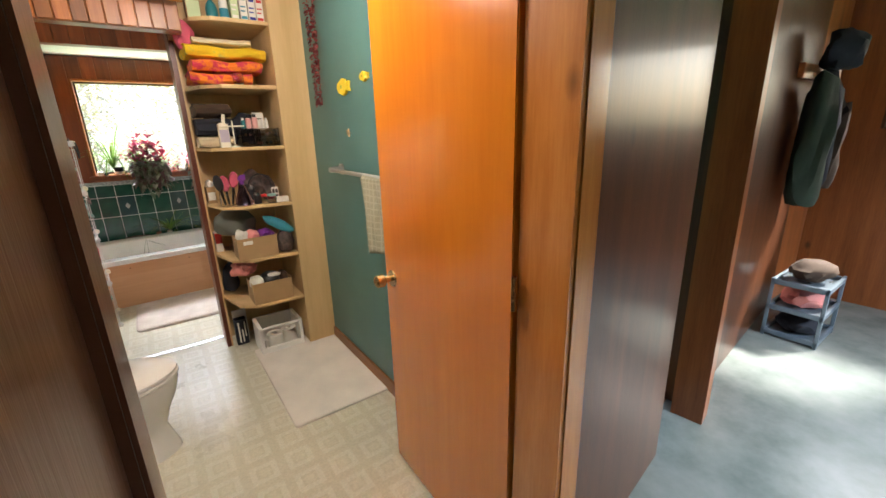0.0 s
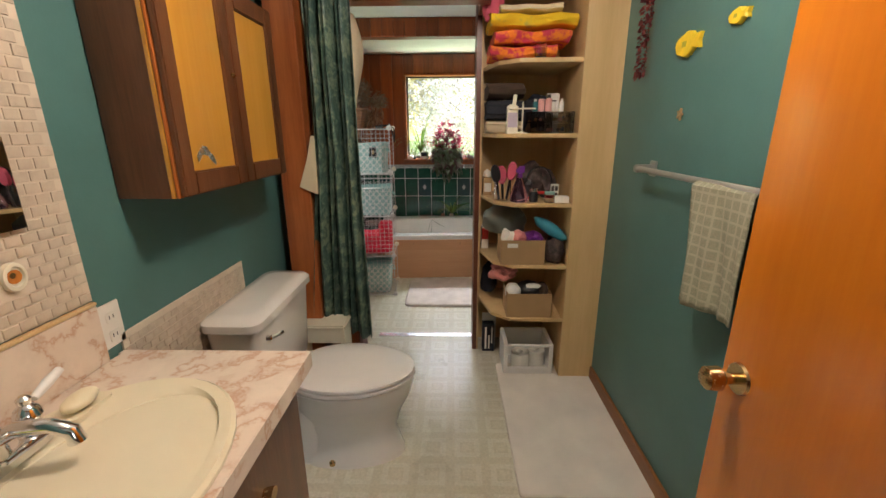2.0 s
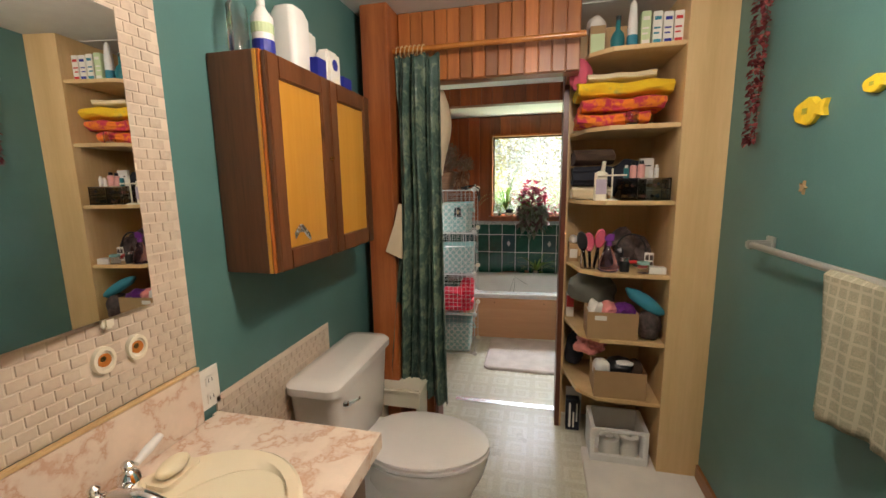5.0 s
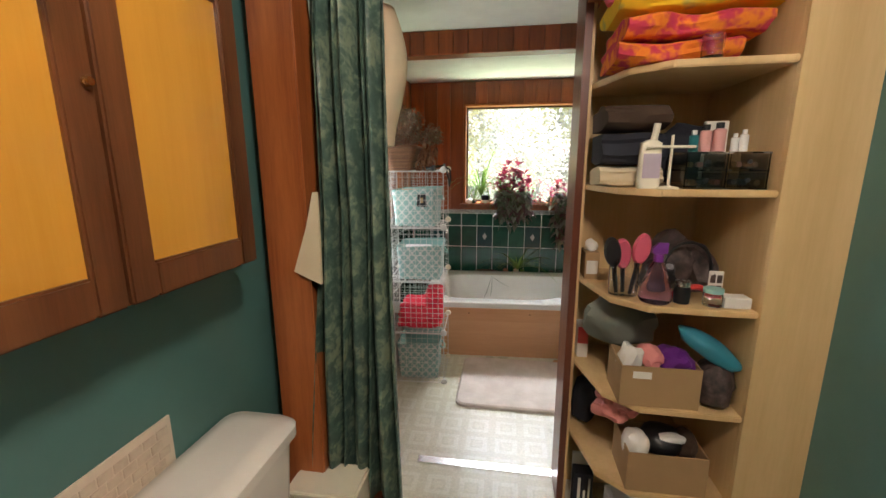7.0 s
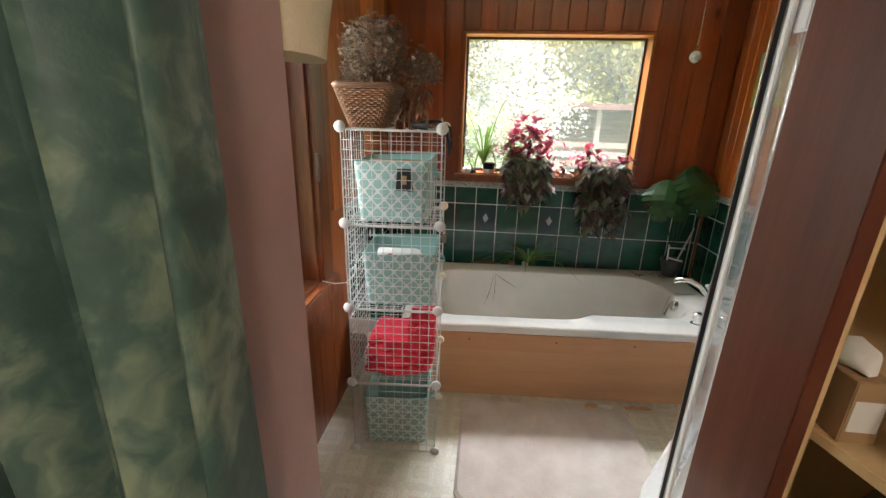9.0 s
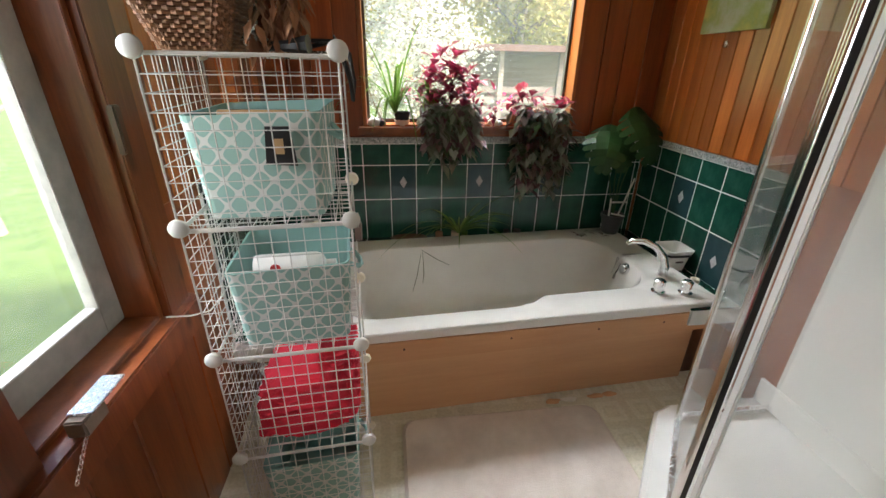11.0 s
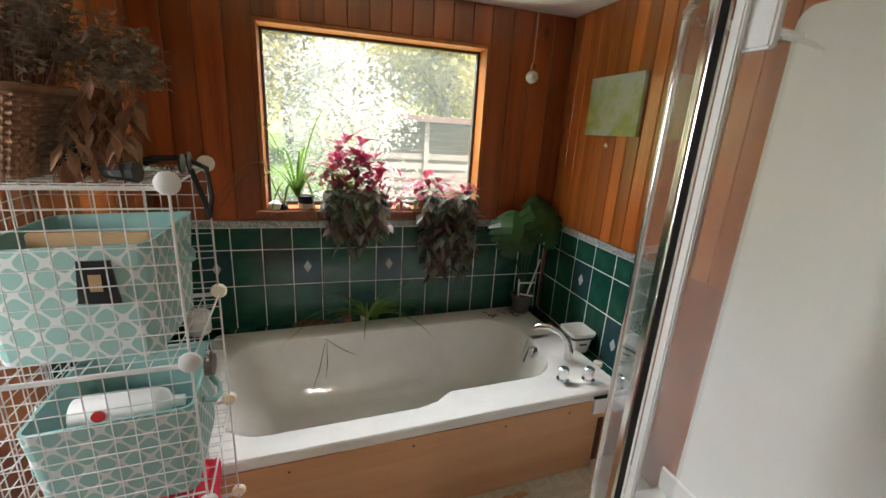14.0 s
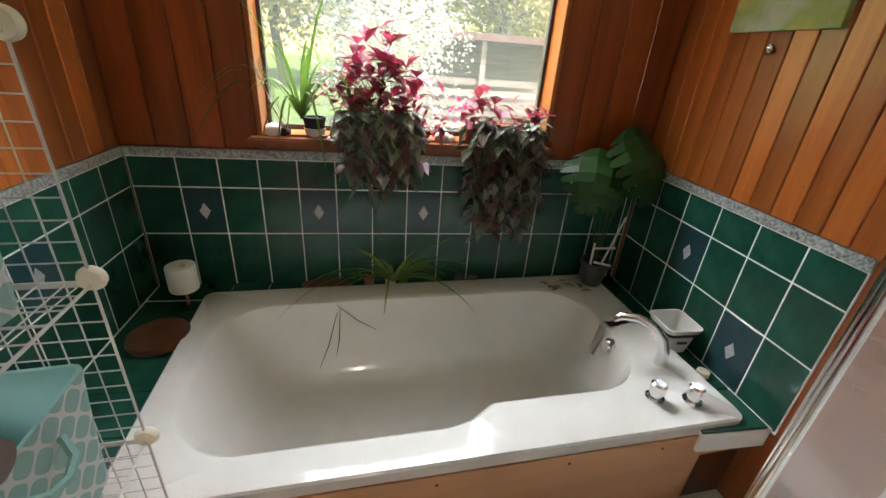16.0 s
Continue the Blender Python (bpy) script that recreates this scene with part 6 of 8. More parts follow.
folded(Z5, 0.062, 1.285, 1.60, 5.06, 5.3, ORANGETOWEL, "folded orange and red printed towel", 1)
folded(Z5 + 0.068, 0.062, 1.305, 1.66, 5.055, 5.3, ORANGETOWEL, "folded red and orange printed towel", 2)
folded(Z5 + 0.137, 0.066, 1.285, 1.69, 5.06, 5.3, YELLOWTOWEL, "folded yellow towel with printed pattern", 3)
folded(Z5 + 0.206, 0.035, 1.33, 1.62, 5.08, 5.3, CREAMCLOTH, "folded plain cream terry towel", 4)
turned("glass_jar", (1.52, 5.048, Z5), [(0.001, 0.0), (0.026, 0.002), (0.028, 0.05), (0.026, 0.06), (0.024, 0.06), (0.024, 0.006)], CLEAR, "small clear glass jar in front of the towels", "jar")
for z, h, m, lab in ((Z4, 0.062, CREAMCLOTH, "folded cream cotton cloth on the shelf"), (Z4 + 0.066, 0.10, NAVY, "folded navy cloth on the shelf"), (Z4 + 0.172, 0.075, BROWNCLOTH, "folded dark brown cloth on top")):
    folded(z, h, 1.285, 1.47, 5.15, 5.34, m, lab, z)
cb = bmesh.new()
loft(cb, [[(x, y, z) for x, y in rounded(1.405, 5.095, hx, hy, 0.012, 3)] for z, hx, hy in ((Z4, 0.03, 0.022), (Z4 + 0.13, 0.028, 0.02), (Z4 + 0.14, 0.012, 0.012))])
lot = simple("lotion_bottle", cb, CREAM, "flat cream lotion bottle with a lilac label", "bottle")
part("label", bx(1.381, 1.429, 5.0718, 5.0728, Z4 + 0.03, Z4 + 0.10), plain("lilac_label", (0.50, 0.42, 0.50), 0.5), lot)
part("cap", rod(bmesh.new(), (1.412, 5.095, Z4 + 0.14), (1.418, 5.095, Z4 + 0.185), 0.010), CREAM, lot)
hook = thing("jewellery_stand", (1.45, 5.065, Z4), "cream metal jewellery stand shaped like a cross", "stand")
part("post", rod(bmesh.new(), (1.452, 5.065, Z4), (1.452, 5.065, Z4 + 0.15), 0.004), CREAM, hook)
part("arm", rod(bmesh.new(), (1.385, 5.065, Z4 + 0.118), (1.515, 5.065, Z4 + 0.118), 0.004), CREAM, hook)
part("foot", lathe(bmesh.new(), [(0.03, 0), (0.028, 0.005), (0.006, 0.01)], (1.452, 5.065, Z4), 16), CREAM, hook)
org = thing("makeup_organiser", (1.60, 5.12, Z4), "clear acrylic drawer organiser filled with cosmetics", "organiser")
SMOKE = glass_mat("smoky_acrylic", (0.62, 0.58, 0.54), 0.03)
for z0, z1 in ((0.0, 0.005), (0.05, 0.055), (0.098, 0.103)):
    part("tier", bx(1.49, 1.705, 5.055, 5.2, Z4 + z0, Z4 + z1), SMOKE, org)
for x in (1.49, 1.595, 1.70):
    part("divider", bx(x, x + 0.004, 5.056, 5.199, Z4 + 0.005, Z4 + 0.098), SMOKE, org)
for z0 in (0.006, 0.056):
    for x in (1.496, 1.601):
        d = part("drawer_front", bx(x, x + 0.092, 5.049, 5.053, Z4 + z0, Z4 + z0 + 0.04), SMOKE, org)
        part("drawer_pull", rod(bmesh.new(), (x + 0.046, 5.048, Z4 + z0 + 0.02), (x + 0.046, 5.04, Z4 + z0 + 0.02), 0.006, seg=8), BLACK, d)
for k in range(16):
    x, y = 1.503 + 0.012 * k, rnd(5.07, 5.17)
    z0 = Z4 + (0.0065 if k % 2 else 0.0565)
    simple("cosmetic_tube", rod(bmesh.new(), (x, y - 0.01, z0 + 0.012), (x + rnd(-0.01, 0.01), y + 0.03, z0 + 0.012), 0.008, seg=8), random.choice((BLACK, DARKSTUFF, PINKPL, CARDBOARD)), "small cosmetic tube in the organiser", "cosmetics", group="cosmetics")
for x, m, h, r in ((1.515, TEALPL, 0.06, 0.012), (1.545, PINKPL, 0.075, 0.0155), (1.58, PINKPL, 0.08, 0.017), (1.622, PLASTIC, 0.05, 0.010), (1.645, PLASTIC, 0.06, 0.011)):
    turned("cosmetic_bottle", (x, 5.085, Z4 + 0.1036), [(0.001, 0), (r, 0.001), (r, h * 0.75), (r * 0.5, h * 0.8)], m, "small cosmetic bottle on the organiser", "bottle", 14, cap_prof=[(r * 0.6, h * 0.8), (r * 0.6, h), (r * 0.2, h * 1.01)], cap_mat=BLACK if m is PINKPL else PLASTIC, group="cosmetic bottles")
carton("white_box", 1.60, 1.665, 5.22, 5.24, Z4, 0.20, PAPER, "thin white box behind the organiser", ((BLACK, 0.2, 0.8, 0.8, 0.83),))
part_bl = lump(bmesh.new(), (1.56, 5.28, Z4 + 0.09), (0.10, 0.05, 0.11), 0.25, 12, 3)
simple("dark_bag", part_bl, NAVY, "dark cosmetic bag at the back of the shelf", "bag")

carton("cardboard_box", 1.285, 1.335, 5.315, 5.42, Z3, 0.10, CARDBOARD, "small cardboard box with cotton inside", ((PAPER, 0.1, 0.9, 0.2, 0.7),))
simple("cotton_wool", lump(bmesh.new(), (1.31, 5.36, Z3 + 0.118), (0.025, 0.035, 0.025), 0.3, 2), PAPER, "tuft of cotton wool in a box", "cotton")
turned("brush_jar", (1.375, 5.145, Z3), [(0.001, 0), (0.043, 0.002), (0.046, 0.02), (0.045, 0.09), (0.036, 0.105), (0.036, 0.118), (0.033, 0.118), (0.033, 0.1), (0.042, 0.088), (0.042, 0.006)], CLEAR, "clear glass jar holding hairbrushes", "jar")
for dx, dy, m, h, tilt in ((-0.018, 0.0, BLACK, 0.17, -9), (0.004, 0.012, PINK, 0.16, -4), (0.02, -0.008, PINK, 0.19, 10)):
    br = thing("hairbrush", (1.375 + dx, 5.145 + dy, Z3 + 0.008), "pink and black paddle hairbrush standing in a jar", "hairbrush", "hairbrushes")
    b = rod(bmesh.new(), (0, 0, 0), (0, 0, h * 0.55), 0.006, 0.008)
    b.transform(PLACE[br] @ pose(0, 0, 0, 0, tilt, 0))
    part("grip", b, BLACK, br)
    b = bmesh.new()
    loft(b, [[(0.026 * k * math.cos(a), dy_, h * 0.78 + 0.05 * k * math.sin(a)) for a in [2 * math.pi * q / 16 for q in range(16)]] for dy_, k in ((-0.01, 0.85), (-0.004, 1.0), (0.008, 1.0), (0.012, 0.8))])
    b.transform(PLACE[br] @ pose(0, 0, 0, 0, tilt, 0))
    part("paddle", b, m, br, smooth=True)
spray = turned("spray_bottle", (1.455, 5.085, Z3), [(0.001, 0), (0.044, 0.002), (0.048, 0.012), (0.042, 0.05), (0.024, 0.105), (0.013, 0.13)], PURPLEGL, "translucent purple spray bottle", "spray bottle", cap_prof=[(0.014, 0.126), (0.014, 0.15), (0.006, 0.152)], cap_mat=PURPLE)
nz = bmesh.new()
loft(nz, [[(1.455 + a, 5.085 + b_, Z3 + z) for a, b_ in ((-0.02, -0.008), (0.022, -0.008), (0.022, 0.008), (-0.02, 0.008))] for z in (0.152, 0.168)] + [[(1.455 + a, 5.085 + b_, Z3 + 0.185) for a, b_ in ((-0.004, -0.006), (0.024, -0.006), (0.024, 0.006), (-0.004, 0.006))]])
part("trigger_head", nz, PURPLE, spray)
for at, size, m, sd, lab in (((1.56, 5.26, Z3 + 0.085), (0.10, 0.08, 0.10), DARKSTUFF, 5, "heap of dark hair bands and cables"), ((1.50, 5.2, Z3 + 0.05), (0.06, 0.05, 0.06), BLACK, 8, "black hair dryer"), ((1.63, 5.22, Z3 + 0.07), (0.05, 0.06, 0.09), DARKSTUFF, 11, "dark crumpled pouch")):
    simple("hair_accessory", lump(bmesh.new(), at, size, 0.4, sd, 3), m, lab + " on the shelf", "clutter")
simple("headband", tube(bmesh.new(), [(1.57 + 0.07 * math.cos(a), 5.16, Z3 + 0.09 + 0.085 * math.sin(a)) for a in [math.pi * q / 14 for q in range(15)]], 0.005, 6), BLACK, "black plastic headband standing on a shelf", "headband")
simple("red_strap", tube(bmesh.new(), [(1.51 + 0.012 * k, 5.105 + 0.006 * math.sin(k), Z3 + 0.012 + 0.035 * math.sin(0.3 * k)) for k in range(11)], 0.009, 8), REDPL, "red strap lying on the shelf", "strap")
turned("dark_jar", (1.53, 5.08, Z3), [(0.001, 0), (0.022, 0.002), (0.024, 0.04), (0.02, 0.055)], BLACK, "short dark cosmetic jar", "jar", cap_prof=[(0.021, 0.055), (0.021, 0.07), (0.003, 0.071)], cap_mat=ALU)
turned("mint_lid_jar", (1.61, 5.065, Z3), [(0.001, 0), (0.026, 0.002), (0.027, 0.035), (0.024, 0.042)], CLEAR, "small glass jar with a mint lid", "jar", cap_prof=[(0.027, 0.0425), (0.027, 0.055), (0.003, 0.056)], cap_mat=MINT)
carton("photo_card", 1.635, 1.678, 5.155, 5.16, Z3, 0.085, PAPER, "small printed card with photo squares", tuple((DARKSTUFF, a, a + 0.35, b_, b_ + 0.3) for a in (0.1, 0.55) for b_ in (0.15, 0.55)))
carton("white_carton", 1.635, 1.708, 5.045, 5.095, Z3, 0.032, PAPER, "low white carton on the shelf edge")

ob2 = open_box("cardboard_tray", 1.365, 1.60, 5.038, 5.2, Z2, 0.135, CARDBOARD, "open cardboard box of toiletries with a white label")
part("label", bx(1.40, 1.455, 5.0368, 5.038, Z2 + 0.095, Z2 + 0.118), PAPER, ob2)
for at, size, m, sd, lab, nm in (((1.405, 5.1, Z2 + 0.13), (0.035, 0.05, 0.05), PAPER, 1, "crumpled white tissues in a box", "tissues"), ((1.47, 5.12, Z2 + 0.135), (0.04, 0.06, 0.035), PEACH, 2, "pale pink pouch in a box", "pouch"), ((1.55, 5.12, Z2 + 0.125), (0.055, 0.07, 0.04), PURPLE, 3, "purple pouch in a box", "pouch")):
    simple(nm, lump(bmesh.new(), at, size, 0.35, sd, 3), m, lab, nm)
simple("grey_bag", lump(bmesh.new(), (1.40, 5.26, Z2 + 0.20), (0.12, 0.08, 0.10), 0.25, 6, 3), plain("sage_grey_cloth", (0.16, 0.17, 0.14), 0.9), "sage grey cloth bag at the back", "bag")
case_ = lump(bmesh.new(), (0, 0, 0), (0.105, 0.05, 0.035), 0.08, 4, 3)
case_.transform(pose(1.635, 5.095, Z2 + 0.185, 0, 32, -15))
simple("zip_case", case_, TEALCLOTH, "teal zip case lying on a dark bag", "case")
simple("dark_net_bag", lump(bmesh.new(), (1.658, 5.095, Z2 + 0.068), (0.052, 0.065, 0.09), 0.2, 15, 3), DARKSTUFF, "dark shiny plastic bag", "bag")
carton("red_carton", 1.285, 1.325, 5.36, 5.44, Z2, 0.13, PAPER, "red and white carton", ((REDPL, 0.0, 1.0, 0.45, 0.98),))
ob1 = open_box("cardboard_tray", 1.41, 1.655, 5.038, 5.22, Z1, 0.14, CARDBOARD, "open cardboard box of hair tools")
for at, size, m, sd, lab, nm in (((1.45, 5.11, Z1 + 0.13), (0.045, 0.05, 0.05), PLASTIC, 21, "white rounded hair tool in a box", "hair tool"), ((1.54, 5.14, Z1 + 0.13), (0.07, 0.07, 0.05), BLACK, 22, "black hair dryer in a box", "hair dryer"), ((1.62, 5.14, Z1 + 0.12), (0.035, 0.06, 0.05), BROWNCLOTH, 23, "brown brush in a box", "brush"), ((1.56, 5.1, Z1 + 0.165), (0.045, 0.025, 0.014), PLASTIC, 24, "white oval compact in a box", "compact")):
    simple(nm.replace(" ", "_"), lump(bmesh.new(), at, size, 0.15, sd, 3), m, lab, nm)
simple("bath_puff", lump(bmesh.new(), (1.40, 5.19, Z1 + 0.22), (0.07, 0.06, 0.055), 0.45, 31, 4), PEACH, "pink net bath puff", "bath puff")
simple("shoe_bag", lump(bmesh.new(), (1.34, 5.42, Z1 + 0.10), (0.05, 0.06, 0.12), 0.3, 33, 3), NAVY, "dark blue bag on the low shelf", "bag")
cr = thing("white_crate", (1.545, 5.13, 0), "white plastic crate of toilet rolls under the shelves", "crate")
X0, X1, Y0, Y1 = 1.405, 1.685, 5.035, 5.26
part("floor_panel", bx(X0, X1, Y0, Y1, 0.004, 0.012), PLASTIC, cr)
for x in (X0, X1 - 0.022):
    part("side", bx(x, x + 0.022, Y0, Y1, 0.012, 0.20, bevel=0.004), PLASTIC, cr)
part("front_rail", bx(X0 + 0.022, X1 - 0.022, Y0, Y0 + 0.016, 0.012, 0.055, bevel=0.004), PLASTIC, cr)
part("top_rail", bx(X0 + 0.022, X1 - 0.022, Y0, Y0 + 0.016, 0.183, 0.20, bevel=0.004), PLASTIC, cr)
part("back", bx(X0 + 0.022, X1 - 0.022, Y1 - 0.012, Y1, 0.012, 0.20), PLASTIC, cr)
for x, y in ((1.51, 5.115), (1.61, 5.145)):
    roll = thing("toilet_roll", (x, y, 0.0125), "white toilet paper roll in a crate", "toilet roll", "toilet rolls")
    b = bmesh.new()
    loft(b, [[(x + r * math.cos(2 * math.pi * k / 22), y + r * math.sin(2 * math.pi * k / 22), z) for k in range(22)] for r, z in ((0.02, 0.0125), (0.05, 0.0125), (0.052, 0.02), (0.052, 0.108), (0.05, 0.115), (0.02, 0.115), (0.02, 0.0125))], cap=False)
    part("paper", b, PAPER, roll, smooth=True)
carton("dark_box", 1.30, 1.375, 5.31, 5.37, 0.0006, 0.19, NAVY, "dark box with white lettering bars", ((PAPER, 0.2, 0.35, 0.1, 0.9), (PAPER, 0.5, 0.62, 0.1, 0.6), (PAPER, 0.75, 0.85, 0.3, 0.9)))
carton("white_board", 1.30, 1.39, 5.375, 5.385, 0.0006, 0.24, PAPER, "white panel leaning in the low shelf")
lampc = thing("ceiling_lamp", (1.2, 3.82, 2.2), "round white ceiling lamp", "ceiling lamp")
part("canopy", lathe(bmesh.new(), [(0.16, 0.055), (0.16, 0.078), (0.03, 0.0795)], (1.2, 3.82, 2.2), 28), PLASTIC, lampc, smooth=True)
part("diffuser", lathe(bmesh.new(), [(0.02, 0.0), (0.1, 0.012), (0.14, 0.04), (0.145, 0.054)], (1.2, 3.82, 2.2), 28), BULB, lampc, smooth=True)

# ---- bathing room: things ----
pic = thing("painting", (R2 - 0.02, 7.257, 1.543), "small unframed landscape canvas in blue, green and yellow", "painting")
part("canvas", bx(R2 - 0.022, R2 - 0.001, 7.064, 7.451, 1.543, 1.828, bevel=0.002), PAINTING, pic)
nail = lump(bmesh.new(), (R2 - 0.012, 7.27, 1.49), (0.010, 0.014, 0.016), 0.3, 2, 2)
simple("wall_hook", nail, ALU, "small metal hook on the boards under the painting", "hook")
CRYSTAL = plain("grey_cut_crystal", (0.80, 0.78, 0.72), 0.08, vary=0.4, scale=60, trans=0.5)
cry = thing("hanging_crystal", (1.93, 7.52, 1.80), "clear crystal ball hanging on a thread", "ornament")
b = bmesh.new()
bmesh.ops.create_icosphere(b, subdivisions=3, radius=0.033)
b.transform(pose(1.93, 7.52, 1.815))
part("ball", b, CRYSTAL, cry, smooth=True)
part("thread", rod(bmesh.new(), (1.93, 7.52, 1.865), (1.93, 7.52, CEIL2), 0.0009, seg=5), PAPER, cry)
part("cap", lump(bmesh.new(), (1.93, 7.52, 1.868), (0.012, 0.008, 0.02), 0.4, 3), BRASS, cry)

SILL = WZ0 + 0.0035


def pot(name, x, y, z, r, h, mat, label, tray=False):
    ob = thing(name, (x, y, z), label, "plant pot" if "pot" in name else "plant")
    p = part("pot", lathe(bmesh.new(), [(r * 0.72, 0), (r * 0.74, 0.004), (r * 0.95, h * 0.82), (r, h * 0.83), (r * 1.02, h), (r * 0.92, h), (r * 0.88, h * 0.9)], (x, y, z), 22), mat, ob, smooth=True)
    part("soil", lathe(bmesh.new(), [(0.001, h * 0.86), (r * 0.89, h * 0.87)], (x, y, z), 18, cap=False), SOIL, ob)
    return ob


def trailing(x, y, z, n_up, n_down, spread, up, down, mats, seed, size=0.05):
    """Leaves of a trailing plant: a bright crown and shoots that hang over the edge."""
    rng = random.Random(seed)
    top, low, stems = [], [], []
    for k in range(n_up):
        a = rng.uniform(0, 6.28)
        r = spread * rng.random() ** 0.6
        h = up * rng.random() * (1 - 0.5 * (r / spread) ** 2)
        p0 = Vector((x, y, z))
        p1 = Vector((x + r * math.cos(a), y + 0.45 * r * math.sin(a), z + h))
        if k % 5 == 0:
            stems.append([p0, (p0 + p1) / 2 + Vector((0, 0, 0.02)), p1])
        for _ in range(3):
            d = Vector((rng.uniform(-1, 1), rng.uniform(-1, 0.8), rng.uniform(-0.3, 0.9)))
            top.append((p1, d, size * rng.uniform(0.85, 1.5), 0.25))
    for k in range(n_down):
        a = rng.uniform(-1, 1)
        length = down * rng.uniform(0.35, 1.0) * (1 - 0.35 * abs(a))
        pts = [Vector((x + 0.35 * spread * a, y - 0.02, z + 0.03))]
        px, py = x + spread * 0.75 * a, y - rng.uniform(0.075, 0.12)
        m = 9
        for i in range(1, m + 1):
            t_ = i / m
            pts.append(Vector((px + 0.02 * math.sin(5 * t_ + k), py + 0.012 * math.sin(4 * t_ + 2 * k), z + 0.05 - length * t_)))
        stems.append(pts)
        for i in range(1, m + 1):
            for _ in range(2):
                d = Vector((rng.uniform(-1, 1), rng.uniform(-1, 0.3), rng.uniform(-0.9, 0.2)))
                low.append((pts[i], d, size * rng.uniform(0.75, 1.3), 0.3))
    return top, low, stems


def plant(name, x, y, label, args, r, h, mat_pot, mats, size=0.05):
    ob = pot(name, x, y, SILL, r, h, mat_pot, label)
    top, low, stems = trailing(x, y, SILL + h, *args, mats, int(x * 100), size)
    part("crown", leaves(top, 0.5), mats[0], ob, "bright magenta leaves")
    part("trailing_leaves", leaves(low, 0.56), mats[1], ob, "silver-striped trailing leaves")
    b = bmesh.new()
    for s_ in stems:
        tube(b, s_, 0.0018, 4)
    part("stem_tangle", b, DRIEDLEAF, ob, kind="stuff")
    return ob


plant("trailing_plant", 1.03, WALL2 + 0.01, "magenta trailing plant spilling over the window sill", (80, 26, 0.19, 0.31, 0.36), 0.06, 0.09, TERRA, (MAGENTA, STRIPED), 0.078)
tp2 = plant("trailing_plant", 1.555, WALL2 + 0.01, "silver-leaved trailing plant in a terracotta pot", (22, 30, 0.20, 0.13, 0.66), 0.052, 0.085, TERRA, (MAGENTA, STRIPED), 0.07)
extra = []
rg = random.Random(5)
for k in range(70):
    extra.append(((rg.uniform(1.14, 1.30), WALL2 + rg.uniform(-0.06, 0.03), SILL + rg.uniform(0.0, 0.2) * (1.3 - rg.random())), (rg.uniform(-1, 1), rg.uniform(-1, 0.5), rg.uniform(-0.6, 0.6)), rg.uniform(0.035, 0.06), 0.3))
sp_pl = pot("spider_plant", 0.78, WALL2 + 0.03, SILL, 0.045, 0.075, NAVY, "spider plant in a dark and white pot with red shoots")
part("pot_band", lathe(bmesh.new(), [(0.0345, 0.002), (0.0365, 0.003), (0.0425, 0.032), (0.041, 0.033)], (0.78, WALL2 + 0.03, SILL), 22), PAPER, sp_pl, smooth=True)


def blades(x, y, z, n, length, seed, lean=0.5, w=0.011):
    rng = random.Random(seed)
    b = bmesh.new()
    for k in range(n):
        a = rng.uniform(0, 6.28)
        ln, ar_ = length * rng.uniform(0.5, 1.1), rng.uniform(0.25, 1.0)
        prev = None
        for i in range(9):
            t_ = i / 8
            out = lean * ln * t_ * (0.35 + ar_)
            p = Vector((x + out * math.cos(a), y + 0.5 * out * math.sin(a) - 0.25 * out, z + ln * t_ * 1.15 - ar_ * 1.5 * ln * t_ * t_))
            wv = w * 0.5 * (1 - t_) ** 0.5 + 0.0006
            s_ = Vector((-math.sin(a), math.cos(a), 0)) * wv
            cur_ = (b.verts.new(p - s_), b.verts.new(p + s_ + Vector((0, 0, 0.001))))
            if prev:
                b.faces.new((prev[0], prev[1], cur_[1], cur_[0]))
            prev = cur_
    return b


part("foliage", blades(0.74, WALL2 - 0.01, SILL + 0.07, 24, 0.62, 3, 0.55, 0.014), SPIDER, sp_pl)
red_it = [((0.80 + rg.uniform(-0.05, 0.05), WALL2 + rg.uniform(-0.02, 0.04), SILL + rg.uniform(0.12, 0.2)), (rg.uniform(-1, 1), rg.uniform(-1, 1), rg.uniform(-0.2, 1)), rg.uniform(0.04, 0.06), 0.2) for k in range(22)]
part("red_shoots", leaves(red_it, 0.5), MAGENTA, sp_pl)
sp2 = pot("spider_plant", 0.93, WALL2 + 0.035, SILL, 0.035, 0.06, GREYPOT, "young spider plant with arching leaves")
part("foliage", blades(0.93, WALL2 + 0.0, SILL + 0.1, 26, 0.26, 9, 0.7), SPIDER, sp2)
tp3 = pot("small_plant", 1.42, WALL2 + 0.045, SILL, 0.035, 0.06, TERRA, "small pot with bright pink shoots")
part("pink_growth", leaves([((1.40 + rg.uniform(-0.08, 0.03), WALL2 + rg.uniform(0.0, 0.05), SILL + rg.uniform(0.07, 0.17)), (rg.uniform(-1, 1), rg.uniform(-1, 1), rg.uniform(0, 1)), rg.uniform(0.03, 0.05), 0.2) for k in range(26)], 0.55), leaf_mat("pink_shoots", [(0.6, 0.03, 0.16), (0.5, 0.02, 0.1)], 0.4, 0.35), tp3)
part("foliage", blades(1.43, WALL2 + 0.03, SILL + 0.06, 8, 0.12, 4), SPIDER, tp3)
loose = thing("trailing_cutting", (1.2, WALL2 - 0.02, SILL), "loose magenta cuttings lying along the sill", "plant")
part("leaves", leaves(extra, 0.5), MAGENTA, loose)
